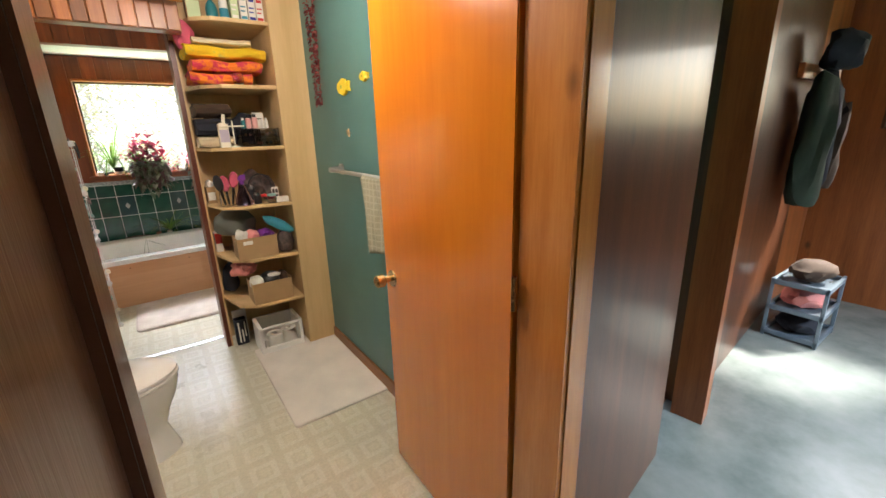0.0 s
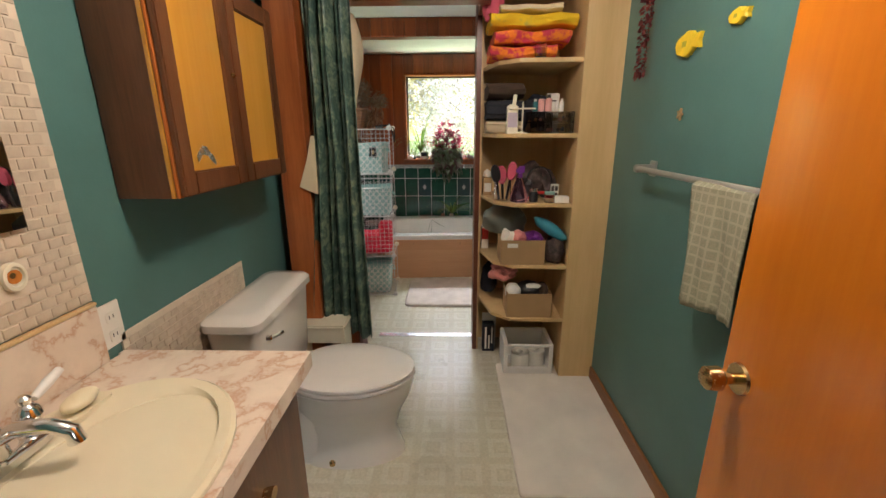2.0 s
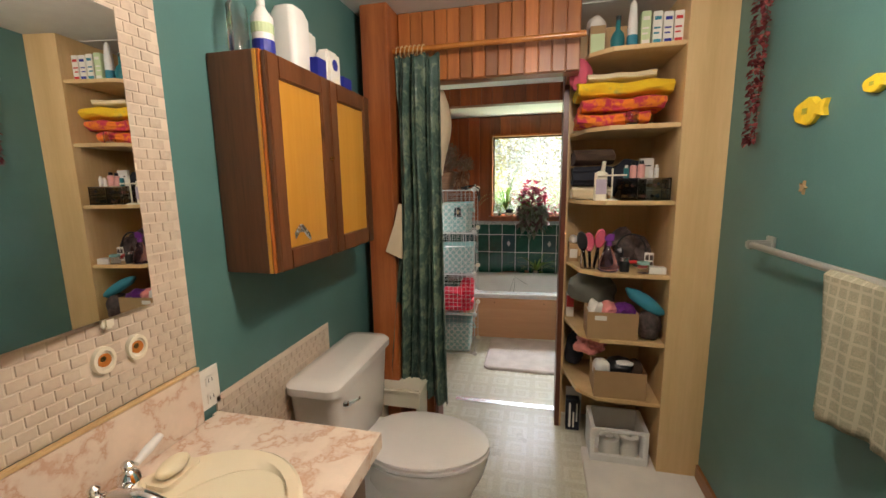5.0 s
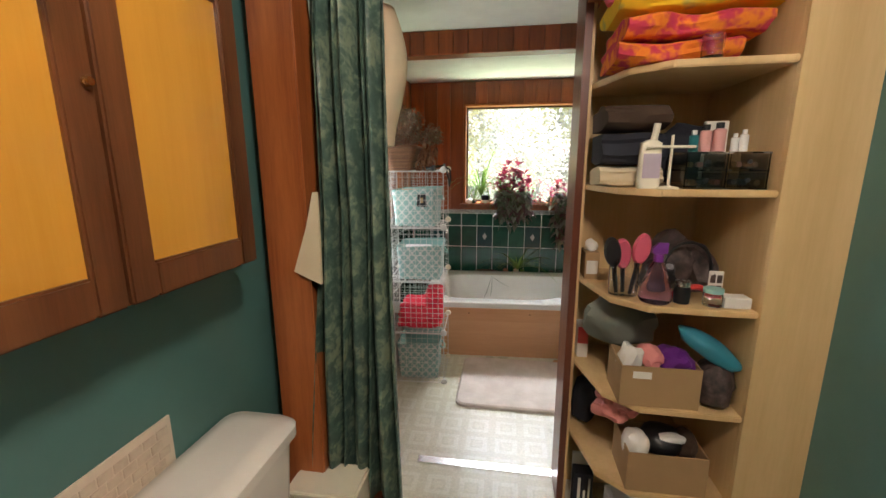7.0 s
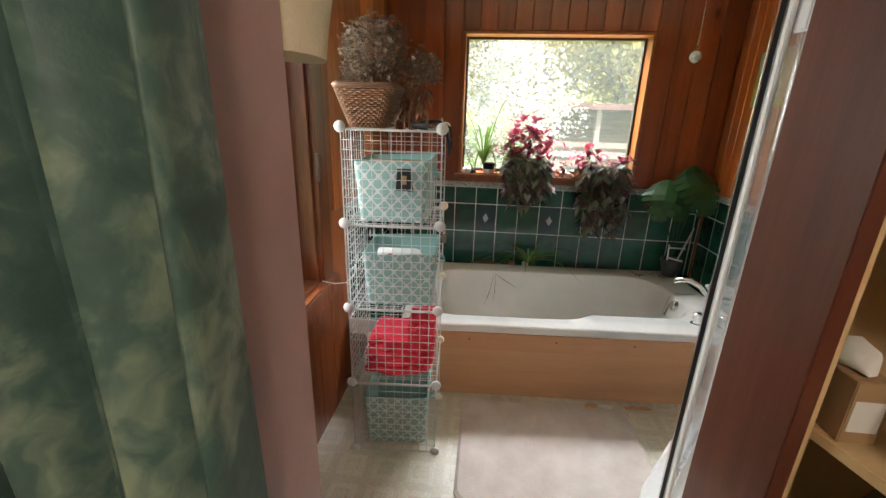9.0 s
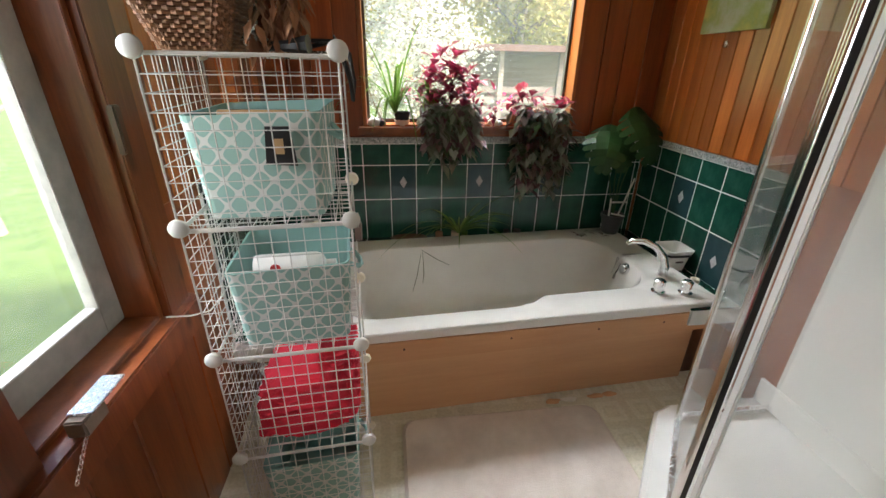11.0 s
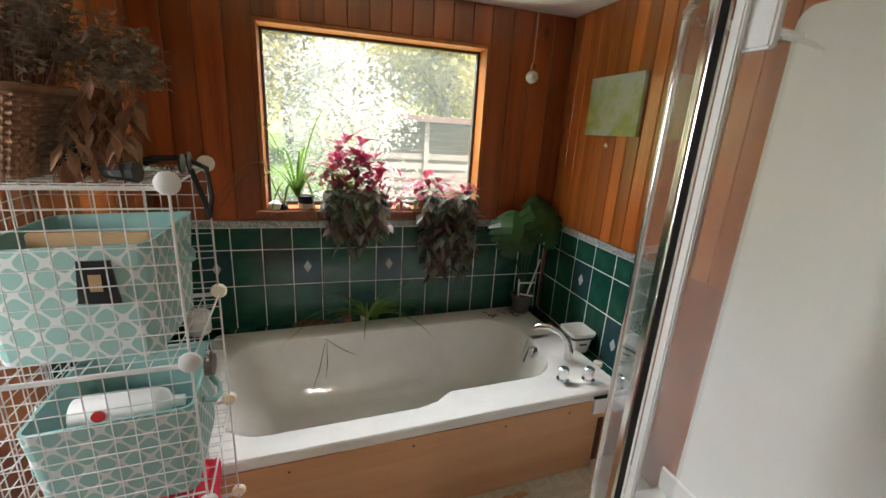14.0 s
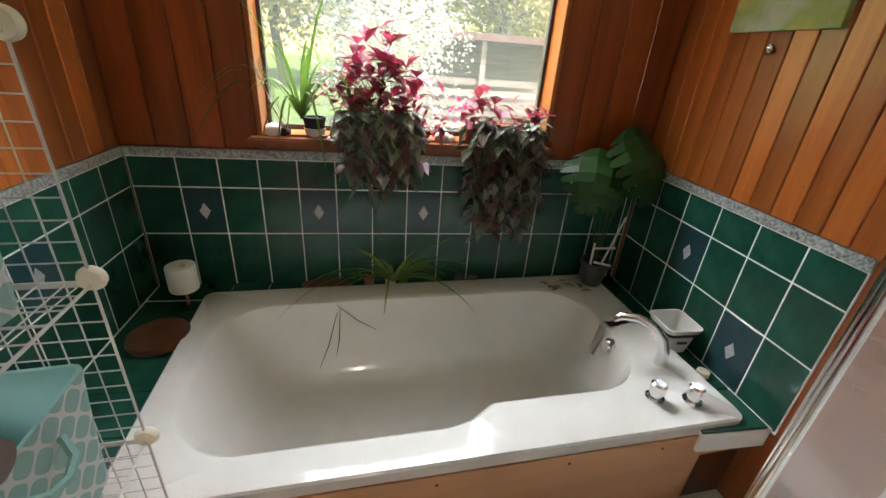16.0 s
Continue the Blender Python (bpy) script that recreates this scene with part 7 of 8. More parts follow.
for x, m, s_ in ((0.625, PAPER, 0.028), (0.665, NAVY, 0.02), (1.30, CREAM, 0.025), (1.335, PAPER, 0.018), (1.62, TERRA, 0.018)):
    simple("sill_stone", lump(bmesh.new(), (x, WALL2 + 0.01, SILL + s_ * 0.72), (s_ * 1.3, s_, s_), 0.2, int(x * 50), 3), m, "small shell or stone on the window sill", "stone", group="sill stones")
fe = bmesh.new()
tube(fe, [(0.68, WALL2 + 0.0, SILL + 0.01), (0.63, WALL2 - 0.01, SILL + 0.12), (0.585, WALL2 - 0.02, SILL + 0.26)], [0.003, 0.002, 0.001], 5)
feather = simple("feather", fe, DRIEDLEAF, "brown feather leaning in the window corner", "feather")
part("vane", leaves([((0.68 - 0.09 * t_, WALL2 - 0.02 * t_, SILL + 0.26 * t_), (sd * 0.6 - 0.2, 0, 0.8), 0.04, 0.0) for t_ in [q / 26 for q in range(2, 26)] for sd in (-1, 1)], 0.35), DRIED, feather)

# monstera in its pot on the tub ledge
mp_ = thing("monstera", (2.10, 7.60, 0.403), "young split-leaf plant in a grey pot with white stakes", "plant")
part("pot", lathe(bmesh.new(), [(0.045, 0.0), (0.048, 0.004), (0.066, 0.10), (0.07, 0.102), (0.071, 0.125), (0.064, 0.125), (0.06, 0.11)], (2.08, 7.625, 0.426), 24), GREYPOT, mp_, smooth=True)
part("soil", lathe(bmesh.new(), [(0.001, 0.112), (0.062, 0.113)], (2.08, 7.625, 0.426), 18, cap=False), SOIL, mp_)
for p0, p1 in (((2.04, 7.60, 0.53), (2.03, 7.59, 0.66)), ((2.11, 7.62, 0.53), (2.19, 7.64, 0.77)), ((2.02, 7.565, 0.645), (2.13, 7.575, 0.64)), ((2.03, 7.56, 0.575), (2.12, 7.56, 0.555))):
    part("stake", rod(bmesh.new(), p0, p1, 0.0055, seg=6), PAPER, mp_)


def split_leaf(bm, base, u, v, size):
    """A heart-shaped leaf with deep side cuts, in the plane of u (along) and v (across)."""
    base, u, v = Vector(base), Vector(u).normalized(), Vector(v).normalized()
    nrm = u.cross(v)
    def mid(t_):
        return base + u * size * t_ + nrm * size * 0.16 * math.sin(math.pi * max(0.0, t_)) - nrm * size * 0.10 * t_ * t_

    def width(t_):
        return size * 0.56 * max(0.0, math.sin(math.pi * min(1.0, (t_ + 0.22) / 1.22) ** 0.72)) ** 0.75
    lobes = 7
    for side in (-1, 1):
        for i in range(lobes):
            t0, t1 = -0.16 + 1.14 * i / lobes, -0.16 + 1.14 * (i + 1) / lobes
            a0, a1 = mid(t0), mid(t1)
            sweep = u * size * 0.10

            def edge(t_, f):
                w_ = width(t_) * f
                return mid(t_) + v * side * w_ + sweep * f * f - nrm * w_ * 0.30 * f
            g = 0.16 * (t1 - t0)
            i0, i1 = edge(t0, 0.5), edge(t1, 0.5)
            bm.faces.new([bm.verts.new(p) for p in (a0, a1, i1, i0)])
            bm.faces.new([bm.verts.new(p) for p in (i0, i1, edge(t1 - g, 0.92), edge((t0 + t1) / 2, 1.0), edge(t0 + g, 0.92))])


mbm = bmesh.new()
MLEAF = (((1.95, 7.60, 1.06), (-0.22, -0.40, -0.72), (0.92, -0.35, -0.05), 0.25), ((2.10, 7.60, 1.15), (0.16, -0.42, -0.75), (0.92, 0.30, 0.1), 0.29), ((2.03, 7.62, 1.02), (0.05, -0.35, -0.85), (1, 0.0, 0.05), 0.20), ((2.16, 7.62, 1.06), (0.30, -0.40, -0.65), (0.8, 0.5, 0.1), 0.20))
for base, u, v, s_ in MLEAF:
    split_leaf(mbm, base, u, v, s_)
part("leaves", mbm, MONSTERA, mp_, "deep green split leaves")
mst = bmesh.new()
for (x, _y, z), _u, _v, _s in MLEAF:
    tube(mst, [(2.08, 7.625, 0.53), (2.08 + (x - 2.08) * 0.4, 7.64, 0.75), (x, 7.61, z)], 0.004, 6)
part("stems", mst, MONSTERA, mp_)

# on the tub
tubz = TZ + 0.001
cont = thing("plastic_tub", (2.19, 7.165, 0.403), "small square white plastic tub with a dark rim", "container")
b = bmesh.new()
loft(b, [[(x, y, 0.404 + z) for x, y in rounded(2.19, 7.165, h, h, 0.025, 4)] for z, h in ((0.0, 0.052), (0.075, 0.062), (0.105, 0.072), (0.118, 0.075), (0.118, 0.07), (0.01, 0.048))])
part("body", b, PLASTIC, cont, smooth=True)
b = bmesh.new()
loft(b, [[(x, y, 0.404 + z) for x, y in rounded(2.19, 7.165, h, h, 0.025, 4)] for z, h in ((0.082, 0.0655), (0.083, 0.0685), (0.096, 0.0715), (0.097, 0.069))], cap=False)
part("rim_band", b, BLACK, cont)
part("print", bx(2.17, 2.21, 7.098, 7.104, 0.455, 0.463), DARKSTUFF, cont)
simple("tea_light", lathe(bmesh.new(), [(0.001, 0), (0.022, 0.001), (0.022, 0.02), (0.018, 0.022), (0.001, 0.018)], (2.205, 6.985, 0.4035), 18), CREAM, "cream soap disc on the green ledge", "candle")
gr = blades(1.10, 7.62, tubz + 0.03, 30, 0.32, 17, 1.2, 0.013)
simple("cut_leaves", gr, SPIDER, "long green cut leaves drooping over the tub rim", "leaves", False)
sg = bmesh.new()
for p in ([(0.86, 7.47, 0.40), (0.83, 7.38, 0.30), (0.80, 7.30, 0.25)], [(0.86, 7.50, 0.41), (0.95, 7.44, 0.37), (1.02, 7.42, 0.34)], [(0.87, 7.49, 0.40), (0.87, 7.40, 0.31), (0.86, 7.36, 0.26)]):
    tube(sg, p, [0.0012, 0.0025, 0.001], 5)
simple("grass_stalk", sg, plain("dull_green_stalk", (0.10, 0.12, 0.06), 0.7), "thin grass stalks lying in the tub", "stalks")
lv_it = [((rg.uniform(1.80, 2.06), rg.uniform(7.54, 7.66), tubz + 0.006), (rg.uniform(-1, 1), rg.uniform(-1, 1), 0.25), rg.uniform(0.05, 0.075), 0.3) for k in range(9)]
simple("fallen_leaves", leaves(lv_it, 0.5), STRIPED, "fallen striped leaves on the tub rim", "leaves", False)
for x, m, r in ((0.99, TERRA, 0.022), (1.09, CREAM, 0.024), (1.15, SPIDER, 0.02), (1.42, GREYPOT, 0.02), (1.49, GREYPOT, 0.022)):
    simple("ledge_candle", lathe(bmesh.new(), [(0.001, 0), (r, 0.001), (r * 1.05, 0.035), (r * 0.9, 0.038), (r * 0.85, 0.03), (0.001, 0.03)], (x, 7.69, 0.4015), 16), m, "small candle cup on the ledge behind the tub", "candle", group="ledge candles")
simple("wooden_tray", lathe(bmesh.new(), [(0.001, 0), (0.05, 0.002), (0.075, 0.02), (0.07, 0.022), (0.045, 0.008), (0.001, 0.008)], (0.80, 7.665, 0.4015), 22, 1.5, 0.75), DARKWOOD, "dark wooden dish on the ledge", "dish")
st2 = thing("corner_stool", (0.21, 7.35, 0), "low round wooden stool in the tub corner", "stool")
part("top", lathe(bmesh.new(), [(0.001, 0.40), (0.10, 0.40), (0.105, 0.41), (0.10, 0.425), (0.001, 0.426)], (0.245, 7.33, 0.0), 24), DARKWOOD, st2, smooth=True)
rb = bmesh.new()
loft(rb, [[(0.255 + r * math.cos(2 * math.pi * k / 22), 7.56 + r * math.sin(2 * math.pi * k / 22), z) for k in range(22)] for r, z in ((0.02, 0.475), (0.053, 0.475), (0.055, 0.482), (0.055, 0.575), (0.053, 0.58), (0.02, 0.58), (0.02, 0.475))], cap=False)
sroll = simple("toilet_roll", rb, PAPER, "toilet roll on a thin stand in the tub corner", "toilet roll")
part("stand", rod(bmesh.new(), (0.255, 7.56, 0.40), (0.255, 7.56, 0.476), 0.006, seg=8), CARDBOARD, sroll)

# on the rack
RT = 4 * RH + 0.0095
bk = thing("wicker_basket", tuple(RM @ Vector((0.079, 0.175, RT))), "brown woven wicker basket of dried flowers", "basket", rz=4)
BM_ = PLACE[bk]
for row in range(19):
    z = 0.006 + row * 0.0072
    f = row / 18
    hx, hy = 0.064 + 0.042 * f, 0.115 + 0.035 * f
    pts = []
    corner = rounded(0, 0, hx, hy, 0.03, 5)
    ring = []
    for q, p in enumerate(corner):
        r_ = corner[(q + 1) % len(corner)]
        m_ = 9 if math.dist(p, r_) > 0.05 else 1
        ring += [(p[0] + (r_[0] - p[0]) * w / m_, p[1] + (r_[1] - p[1]) * w / m_) for w in range(m_)]
    for q, (x, y) in enumerate(ring + ring[:1]):
        off = 0.0034 * (1 if (q + row) % 2 else -1)
        d = math.hypot(x, y)
        pts.append(BM_ @ Vector((x * (1 + off / d), y * (1 + off / d), z)))
    part("weave", tube(bmesh.new(), pts, 0.0042, 5), WICKER, bk)
for q in range(28):
    ring_lo, ring_hi = rounded(0, 0, 0.064, 0.115, 0.03, 6), rounded(0, 0, 0.105, 0.149, 0.03, 6)
    part("stake", rod(bmesh.new(), BM_ @ Vector((*ring_lo[q], 0.004)), BM_ @ Vector((*ring_hi[q], 0.138)), 0.0035, seg=6), WICKER, bk)
part("base", prism(bmesh.new(), [tuple((BM_ @ Vector((x, y, 0)))[:2]) for x, y in rounded(0, 0, 0.062, 0.112, 0.03, 4)], RT, RT + 0.008), WICKER, bk)
part("rim", tube(bmesh.new(), [BM_ @ Vector((x, y, 0.143)) for x, y in (rounded(0, 0, 0.108, 0.152, 0.03, 5) + rounded(0, 0, 0.108, 0.152, 0.03, 5)[:1])], 0.009, 8), WICKER, bk, smooth=True)
dfl = thing("dried_bouquet", tuple(BM_ @ Vector((0, 0, 0.02))), "bunches of dried flowers standing in the basket", "dried flowers")
items, stm = [], bmesh.new()
for k in range(150):
    a, r = rg.uniform(0, 6.28), rg.random() ** 0.5
    base = BM_ @ Vector((0.05 * r * math.cos(a), 0.05 * r * math.sin(a), 0.03))
    tip = BM_ @ Vector((0.12 * r * math.cos(a) + 0.01, 0.14 * r * math.sin(a), 0.19 + rg.uniform(0.0, 0.20) * (1.1 - 0.4 * r)))
    tube(stm, [base, (base + tip) / 2 + Vector((0, 0, 0.03)), tip], 0.0011, 4)
    for q in range(22):
        f_ = rg.uniform(-0.03, 0.025)
        items.append((tip + Vector((f_ * rg.uniform(-1, 1), f_ * rg.uniform(-1, 1), rg.uniform(-0.05, 0.015))), (rg.uniform(-1, 1), rg.uniform(-1, 1), rg.uniform(-0.3, 1)), rg.uniform(0.012, 0.026), 0.2))
part("stalk_bunch", stm, DRIEDLEAF, dfl, kind="stuff")
part("blossom_mass", leaves(items, 0.7), DRIED, dfl, kind="stuff")
cone = thing("flower_cone", tuple(RM @ Vector((0.30, 0.15, RT))), "clear wrapped bouquet of dried flowers leaning by the basket", "dried flowers")
b = bmesh.new()
c1, c2 = RM @ Vector((0.205, 0.12, RT + 0.006)), RM @ Vector((0.245, 0.15, RT + 0.15))
rod(b, c1, c2, 0.05, 0.022, 14)
part("wrapper", b, SMOKE, cone)
items = []
for k in range(700):
    a, r = rg.uniform(0, 6.28), rg.random() ** 0.5 * 0.068
    c_ = c2 + Vector((0.03 + r * math.cos(a), r * math.sin(a), 0.01 + rg.uniform(0.0, 0.13) * (1.1 - r * 8)))
    items.append((c_, (rg.uniform(-1, 1), rg.uniform(-1, 1), rg.uniform(-0.4, 1)), rg.uniform(0.012, 0.024), 0.3))
part("blossom_mass", leaves(items, 0.7), DRIED, cone, kind="stuff")
items = []
for k in range(160):
    t_ = rg.random()
    c_ = c2.lerp(c1, t_) + Vector((rg.uniform(-0.02, 0.07), rg.uniform(-0.07, 0.0), rg.uniform(0.0, 0.03)))
    items.append((c_, (rg.uniform(-1, 1), rg.uniform(-1, 0.2), -0.8), rg.uniform(0.025, 0.05), 0.4))
part("drooping_leaves", leaves(items, 0.4), DRIEDLEAF, cone)
hb = bmesh.new()
tube(hb, [RM @ Vector(p) for p in ((0.20, 0.10, RT + 0.012), (0.26, 0.07, RT + 0.014), (0.30, 0.06, RT + 0.016))], [0.008, 0.012, 0.02], 8)
simple("hand_brush", hb, BLACK, "black handled brush lying on the rack", "brush")
sg_ = thing("sunglasses", tuple(RM @ Vector((0.34, 0.22, RT))), "black sunglasses lying on the wire rack", "glasses")
for dy in (0.17, 0.24):
    b = bmesh.new()
    loft(b, [[tuple(RM @ Vector((0.345 + d, dy + 0.027 * math.cos(a), RT + 0.022 + 0.02 * math.sin(a)))) for a in [2 * math.pi * q / 14 for q in range(14)]] for d in (0.0, 0.004)])
    part("lens", b, BLACK, sg_)
    part("temple", tube(bmesh.new(), [RM @ Vector((0.345, dy, RT + 0.03)), RM @ Vector((0.28, dy - 0.005, RT + 0.03)), RM @ Vector((0.23, dy, RT + 0.012))], 0.003, 6), BLACK, sg_)
strap = tube(bmesh.new(), [RM @ Vector(p) for p in ((0.25, 0.27, RT + 0.012), (0.33, 0.26, RT + 0.03), (0.378, 0.25, RT + 0.005), (0.385, 0.24, RT - 0.06), (0.38, 0.22, RT - 0.10), (0.378, 0.19, RT - 0.06), (0.36, 0.18, RT + 0.01))], 0.006, 8)
simple("black_strap", strap, BLACK, "black rubber strap hanging off the rack edge", "strap")
mir_ = bx(-0.06, 0.06, -0.025, 0.025, 0, 0.008, bevel=0.003)
mir_.transform(RM @ pose(0.27, 0.25, RT + 0.001, 0, 0, -20))
simple("hair_clip", mir_, ALU, "silver hair comb lying on the rack", "comb", False)
pl = thing("padlock", tuple(RM @ Vector((RW + 0.012, 0.03, RH * 3 - 0.08))), "old round brass and steel padlock hanging on the rack", "padlock")
b = bmesh.new()
c_ = RM @ Vector((RW + 0.013, 0.10, RH * 3 - 0.055))
rod(b, c_ + Vector((-0.008, 0, 0)), c_ + Vector((0.008, 0, 0)), 0.024, seg=20)
part("body", b, plain("dull_steel", (0.22, 0.17, 0.15), 0.4, metal=0.8), pl)
part("shackle", tube(bmesh.new(), [c_ + Vector((0, 0.015 * math.cos(a), 0.018 + 0.03 * math.sin(a))) for a in [math.pi * q / 10 for q in range(11)]], 0.0035, 7), ALU, pl, smooth=True)

# left window latch and cable
lt = thing("window_latch", (L2 + 0.01, 6.02, SZ0), "worn metal and wood window latch with a small chain", "latch")
part("block", bx(L2 + 0.012, L2 + 0.05, 5.985, 6.05, SZ0 - 0.004, SZ0 + 0.035, bevel=0.004), SHEDWOOD, lt)
part("plate", bx(L2 + 0.012, L2 + 0.058, 6.0, 6.11, SZ0 + 0.036, SZ0 + 0.042, bevel=0.002), ALU, lt)
ch = bmesh.new()
for k in range(10):
    p = Vector((L2 + 0.045, 5.985 - 0.006 * k, SZ0 + 0.0 - 0.006 * k))
    tube(ch, [p + Vector((0, 0.004 * math.cos(a), 0.006 * math.sin(a))) for a in [2 * math.pi * q / 8 for q in range(9)]], 0.0011, 4)
part("chain", ch, ALU, lt)
catch = simple("sash_catch", bx(L2 + 0.0125, L2 + 0.03, 6.385, 6.41, 1.18, 1.29, bevel=0.003), DARKWOOD, "dark wooden sash catch on the window casing", "catch", False)
simple("white_cable", tube(bmesh.new(), [(L2 + 0.02, 6.36, SZ0 + 0.02), (L2 + 0.06, 6.40, SZ0 - 0.005), (L2 + 0.10, 6.43, SZ0 - 0.01), (L2 + 0.135, 6.44, SZ0 + 0.03), (L2 + 0.15, 6.46, SZ0 + 0.12)], 0.0025, 6), PAPER, "thin white cable beside the window", "cable")
for x, m in ((1.39, SKIRTPLY), (1.47, PAPER), (1.60, SKIRTPLY), (1.67, SKIRTPLY)):
    chip = lump(bmesh.new(), (x, 6.665 + 0.05 * (x - 1.2), 0.006), (0.035, 0.014, 0.008), 0.4, int(x * 70), 2)
    simple("floor_debris", chip, m, "torn strip of flooring by the tub skirt", "debris", group="debris")

# ---- hall things ----
coats = thing("hanging_coats", (4.35, 3.17, 0.9), "dark olive and black coats hanging on hall pegs", "coats")
for x, y, z, sx, sz, m, sd in ((4.28, 3.11, 1.22, 0.13, 0.42, OLIVE, 1), (4.45, 3.13, 1.30, 0.14, 0.40, NAVY, 2), (4.62, 3.12, 1.25, 0.12, 0.36, BROWNCLOTH, 3), (4.40, 3.08, 1.80, 0.14, 0.13, NAVY, 4)):
    part("coat", lump(bmesh.new(), (x, y, z), (sx, 0.09, sz), 0.35, sd, 3), m, coats, smooth=True)
part("peg_rail", bx(4.1, 4.85, 3.17, 3.20, 1.66, 1.74, bevel=0.004), PINE, coats)
cratebl = thing("shoe_crate", (4.45, 3.02, 0), "grey-blue plastic crate full of shoes and cloth", "crate")
for z in (0.02, 0.2, 0.38):
    for a in ((4.27, 4.66, 2.86, 2.88), (4.27, 4.66, 3.14, 3.16), (4.27, 4.29, 2.88, 3.14), (4.64, 4.66, 2.88, 3.14)):
        part("rail", bx(*a, z, z + 0.035, bevel=0.004), GREYPLASTIC, cratebl)
    part("shelf", bx(4.29, 4.64, 2.88, 3.14, z, z + 0.008), GREYPLASTIC, cratebl)
for x in (4.27, 4.64):
    for y in (2.86, 3.14):
        part("corner_post", bx(x, x + 0.02, y, y + 0.02, 0, 0.42, bevel=0.003), GREYPLASTIC, cratebl)
for z, m, sd in ((0.10, NAVY, 5), (0.28, PEACH, 6), (0.47, BROWNCLOTH, 7)):
    simple("cloth_bundle", lump(bmesh.new(), (4.46, 3.01, z), (0.15, 0.11, 0.075), 0.35, sd, 3), m, "heap of cloth in the hall crate", "cloth")

# ---- outside ----
gnd = bmesh.new()
gv = [gnd.verts.new(p) for p in ((-400, -400, -0.55), (400, -400, -0.55), (400, 400, -0.55), (-400, 400, -0.55))]
gnd.faces.new(gv)
struct("ground", gnd, GRASS, "bright green spring lawn", "ground")


def tree(name, x, y, h, r, n, leaf, mat, label, seed, bare=False):
    """A tapered trunk with limbs and a crown of small leaves in uneven clumps."""
    rng = random.Random(seed)
    z0 = -0.55
    ob = thing(name, (x, y, z0), label, "tree")
    b = bmesh.new()
    tube(b, [(x, y, z0), (x + 0.05 * h * rng.uniform(-1, 1), y, z0 + h * 0.3), (x + 0.08 * h * rng.uniform(-1, 1), y, z0 + h * 0.65), (x, y, z0 + h * 0.95)], [h * 0.028, h * 0.022, h * 0.012, h * 0.003], 8)
    centres = []
    for k in range(26):
        a, t_ = rng.uniform(0, 6.28), rng.uniform(0.25, 0.95)
        p0 = Vector((x, y, z0 + h * t_ * 0.85))
        ln = r * (1.15 - t_ * 0.75) * rng.uniform(0.6, 1.1)
        p1 = p0 + Vector((ln * math.cos(a), ln * math.sin(a), ln * rng.uniform(0.1, 0.8)))
        tube(b, [p0, (p0 + p1) / 2 + Vector((0, 0, 0.05 * h)), p1], [h * 0.008, h * 0.005, h * 0.0015], 5)
        centres += [p1, (p0 * 0.4 + p1 * 0.6)]
    part("trunk", b, BARK, ob)
    if not bare:
        it_ = []
        for k in range(n):
            c = rng.choice(centres)
            s_ = r * 0.2
            it_.append((c + Vector((rng.gauss(0, s_), rng.gauss(0, s_), rng.gauss(0, s_ * 0.9))), (rng.uniform(-1, 1), rng.uniform(-1, 1), rng.uniform(-1, 1)), leaf * rng.uniform(0.6, 1.4), 0.1))
        part("crown", leaves(it_, 0.8), mat, ob)
    return ob


tree("blossom_tree", 1.25, 13.0, 3.7, 1.25, 9000, 0.062, BLOSSOM, "slim tree covered in white blossom", 3)
for k, (x, y, h) in enumerate(((-7, 26, 9), (-3.5, 30, 10), (0, 28, 9), (3.5, 31, 10.5), (7, 27, 9), (11, 30, 9.5), (15, 28, 8), (5, 36, 12), (-1, 37, 12), (-10, 33, 10))):
    tree("spring_tree", x, y, h, 3.6, 6000, 0.26, YELLOWTREE, "tree in pale yellow-green spring leaf", 20 + k)
for k, (x, y) in enumerate(((-3.2, 6.9), (-4.6, 8.2), (-5.5, 6.2), (-6.5, 9.0), (-4.0, 10.5))):
    tree("bare_tree", x, y, 4.5, 1.6, 0, 0.1, BLOSSOM, "pale bare fruit tree on the lawn", 40 + k, True)
shed = thing("garden_shed", (3.6, 17.0, -0.55), "open weathered timber shed with a rusty roof", "shed")
part("roof", bx(1.7, 6.6, 15.6, 18.4, 1.72, 1.86), SHEDROOF, shed)
for x in (1.9, 3.4, 4.9, 6.3):
    part("post", bx(x, x + 0.12, 15.8, 15.92, -0.55, 1.72), SHEDWOOD, shed)
for k in range(6):
    part("rail", bx(1.9, 6.4, 15.84, 15.88, -0.4 + 0.24 * k, -0.26 + 0.24 * k), SHEDWOOD, shed)
part("back", bx(1.9, 6.4, 18.2, 18.26, -0.55, 1.72), SHEDWOOD, shed)
for k in range(4):
    part("fence_post", bx(0.5 + 0.4 * k, 0.58 + 0.4 * k, 15.0, 15.08, -0.55, 0.5), SHEDWOOD, shed)
barrel = lathe(bmesh.new(), [(0.16, 0), (0.17, 0.4), (0.16, 0.45)], (2.0, 14.6, -0.549), 16)
simple("blue_barrel", barrel, plain("blue_plastic", (0.03, 0.12, 0.5), 0.4), "small blue plastic barrel by the shed", "barrel")

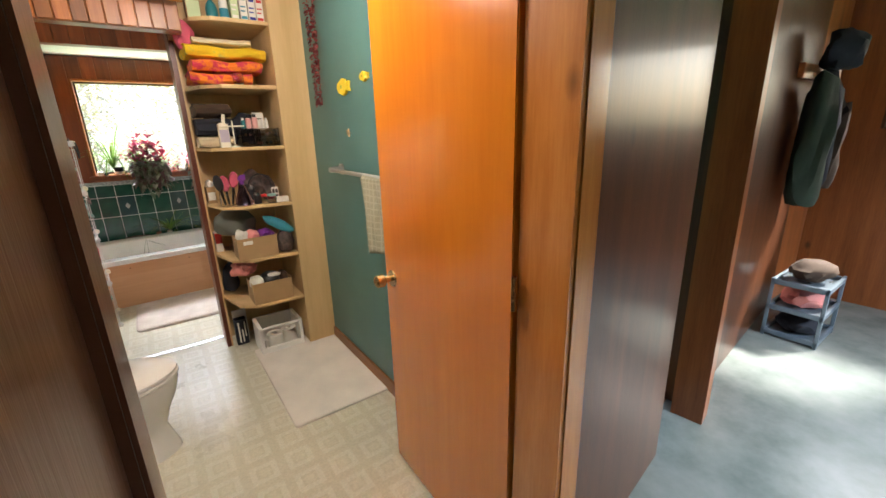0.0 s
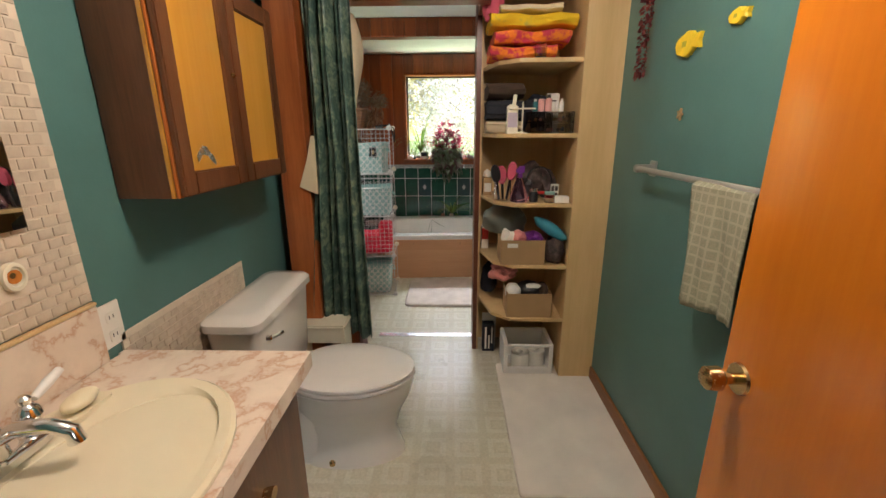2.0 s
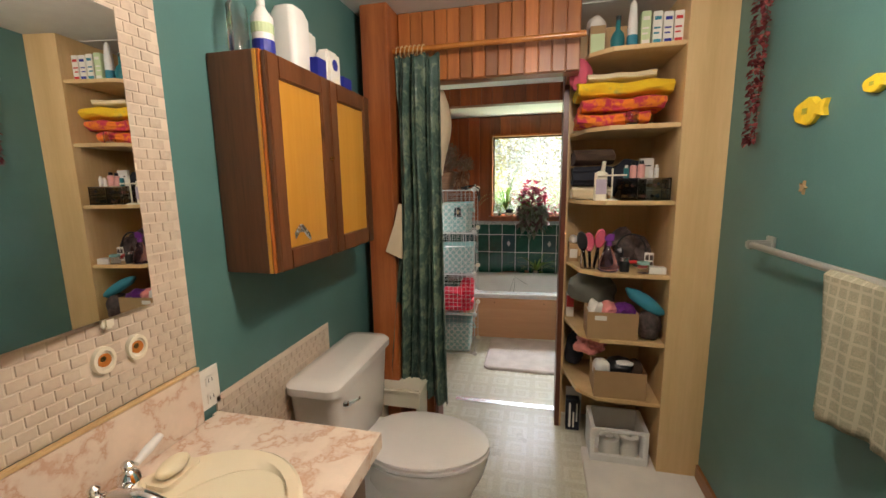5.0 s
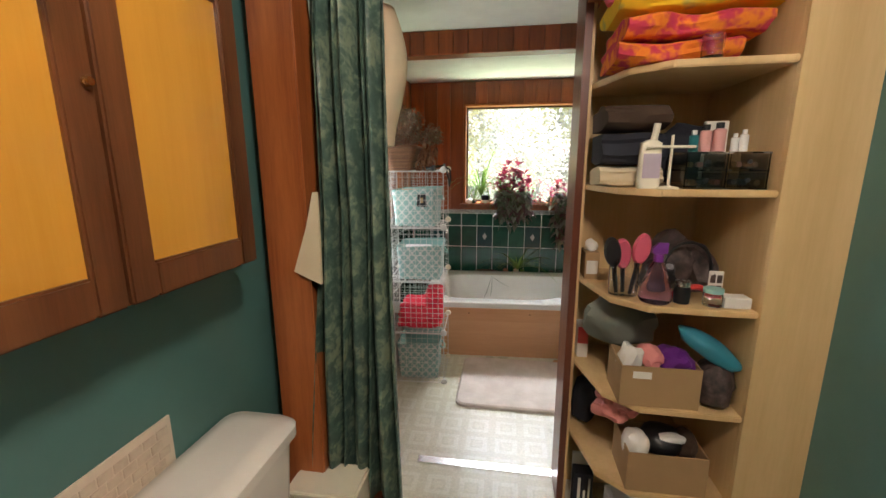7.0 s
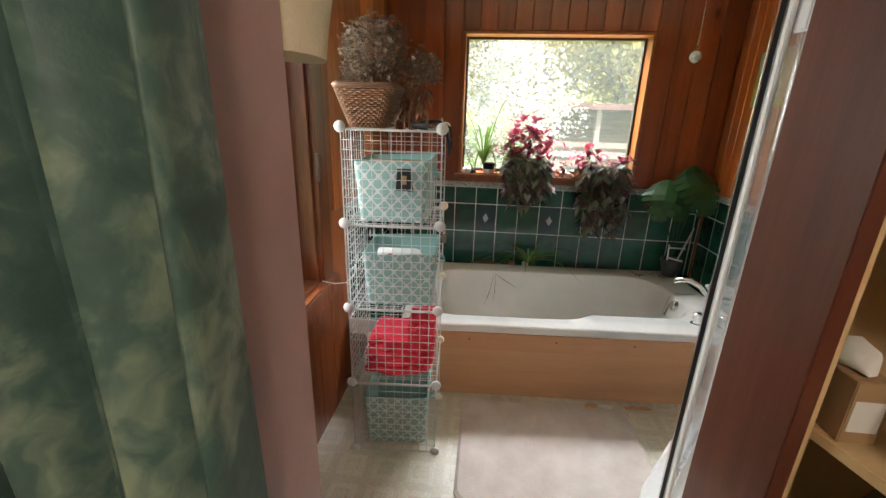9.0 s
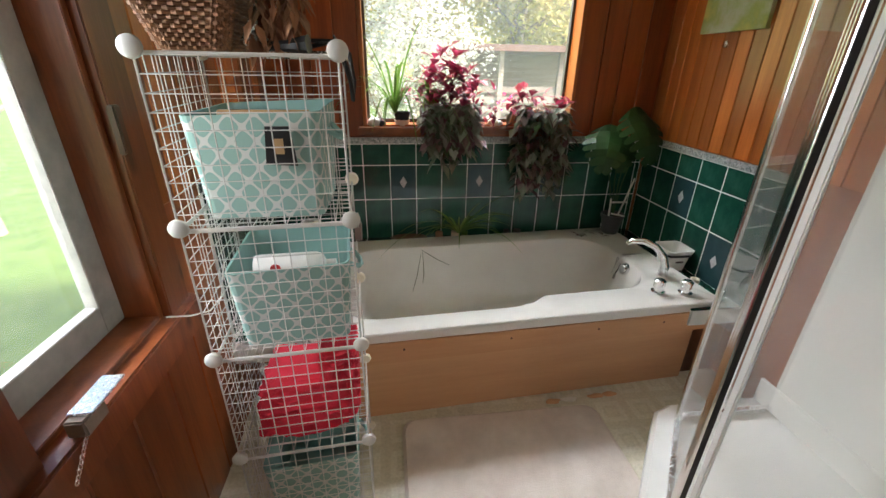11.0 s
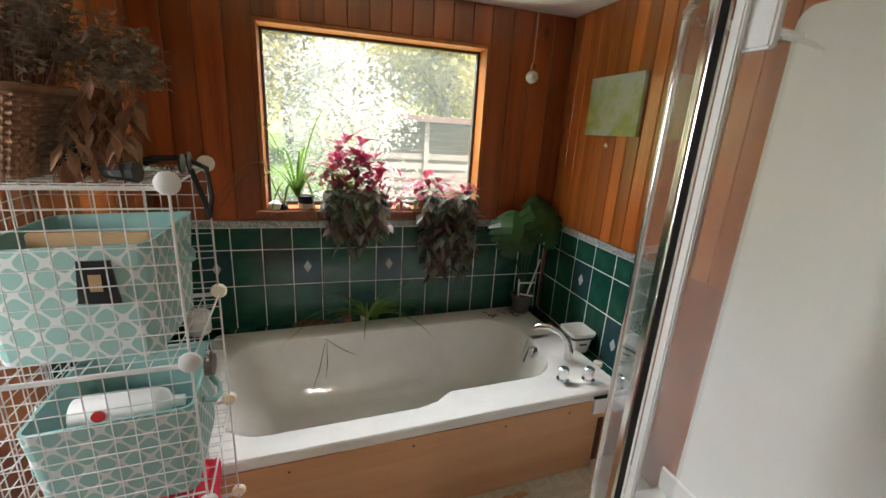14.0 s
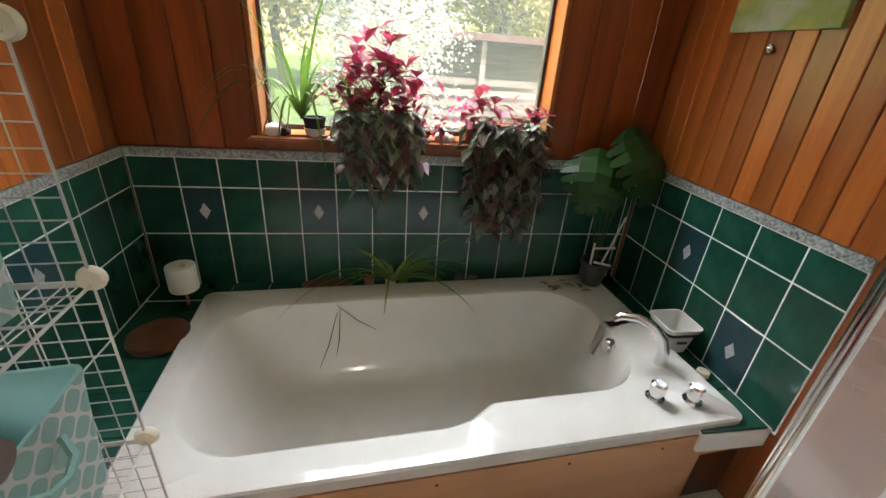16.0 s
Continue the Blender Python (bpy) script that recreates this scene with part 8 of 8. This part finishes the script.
hill = bmesh.new()
for k in range(24):
    a0, a1 = radians(20 + 6 * k), radians(20 + 6 * (k + 1))
    hill.faces.new([hill.verts.new(p) for p in ((90 * math.cos(a0), 90 * math.sin(a0), -2), (90 * math.cos(a1), 90 * math.sin(a1), -2), (96 * math.cos(a1), 96 * math.sin(a1), 30 + 4 * math.sin(3 * a1)), (96 * math.cos(a0), 96 * math.sin(a0), 30 + 4 * math.sin(3 * a0)))])
struct("backdrop", hill, HILLSIDE, "hazy wooded hillside in yellow-green spring leaf", "backdrop")

# ---- mosaic tiles, last ----
rg = random.Random(11)
P, PH = 0.034, 0.0245
meshes = [piece_mesh("tile", 0.006, w, h, MOSAIC, bevel=0.0012) for w, h in ((P - 0.003, PH - 0.003), (P - 0.004, PH - 0.0025), (P - 0.0025, PH - 0.0035))]
rest_v, rest_f = [], []
count = 0
ny = int((3.835 - 2.95) / P)
nz = int((CEIL1 - 0.01 - 0.988) / PH)
for j in range(nz):
    for i in range(ny):
        y, z = 3.835 - (i + 1) * P + 0.0015 - (P / 2 if j % 2 else 0), 0.988 + j * PH
        if y < MY1 - 0.02 and y > MY0 and MZ0 + 0.01 < z < MZ1 - 0.03:
            continue
        if any(abs(y + P / 2 - q) < 0.026 and abs(z + PH / 2 - 1.104) < 0.032 for q in (3.606, 3.679)):
            continue
        if z < MZ0 and y > 3.05 and count < 300:
            ob = piece(rg.choice(meshes), "tile", mosaic, (L1 + 0.0022 + rg.uniform(0, 0.0008), y + rg.uniform(-0.0006, 0.0006), z))
            count += 1
        else:
            w, h = P - rg.uniform(0.002, 0.004), PH - rg.uniform(0.002, 0.0035)
            n0, x0 = len(rest_v), L1 + 0.0078 + rg.uniform(0, 0.0012)
            rest_v += [(L1 + 0.004, y, z), (L1 + 0.004, y + w, z), (L1 + 0.004, y + w, z + h), (L1 + 0.004, y, z + h)]
            rest_v += [(x0, y + 0.001, z + 0.001), (x0, y + w - 0.001, z + 0.001), (x0, y + w - 0.001, z + h - 0.001), (x0, y + 0.001, z + h - 0.001)]
            rest_f += [(n0 + 4, n0 + 5, n0 + 6, n0 + 7)] + [(n0 + k, n0 + (k + 1) % 4, n0 + 4 + (k + 1) % 4, n0 + 4 + k) for k in range(4)]
for j in range(12):
    for i in range(18):
        y, z = 3.893 + i * P + (P / 2 if j % 2 else 0), 0.556 + j * PH
        n0, x0 = len(rest_v), L1 + 0.0078 + rg.uniform(0, 0.0012)
        w, h = P - 0.003, PH - 0.003
        rest_v += [(L1 + 0.004, y, z), (L1 + 0.004, y + w, z), (L1 + 0.004, y + w, z + h), (L1 + 0.004, y, z + h)]
        rest_v += [(x0, y + 0.001, z + 0.001), (x0, y + w - 0.001, z + 0.001), (x0, y + w - 0.001, z + h - 0.001), (x0, y + 0.001, z + h - 0.001)]
        rest_f += [(n0 + 4, n0 + 5, n0 + 6, n0 + 7)] + [(n0 + k, n0 + (k + 1) % 4, n0 + 4 + (k + 1) % 4, n0 + 4 + k) for k in range(4)]
me = bpy.data.meshes.new("tiles")
me.from_pydata([Vector(v) - PLACE[mosaic].translation for v in rest_v], [], rest_f)
me.materials.append(MOSAIC)
rest = new("tiles", me)
rest.parent = mosaic
tagged(rest, kind="stuff")
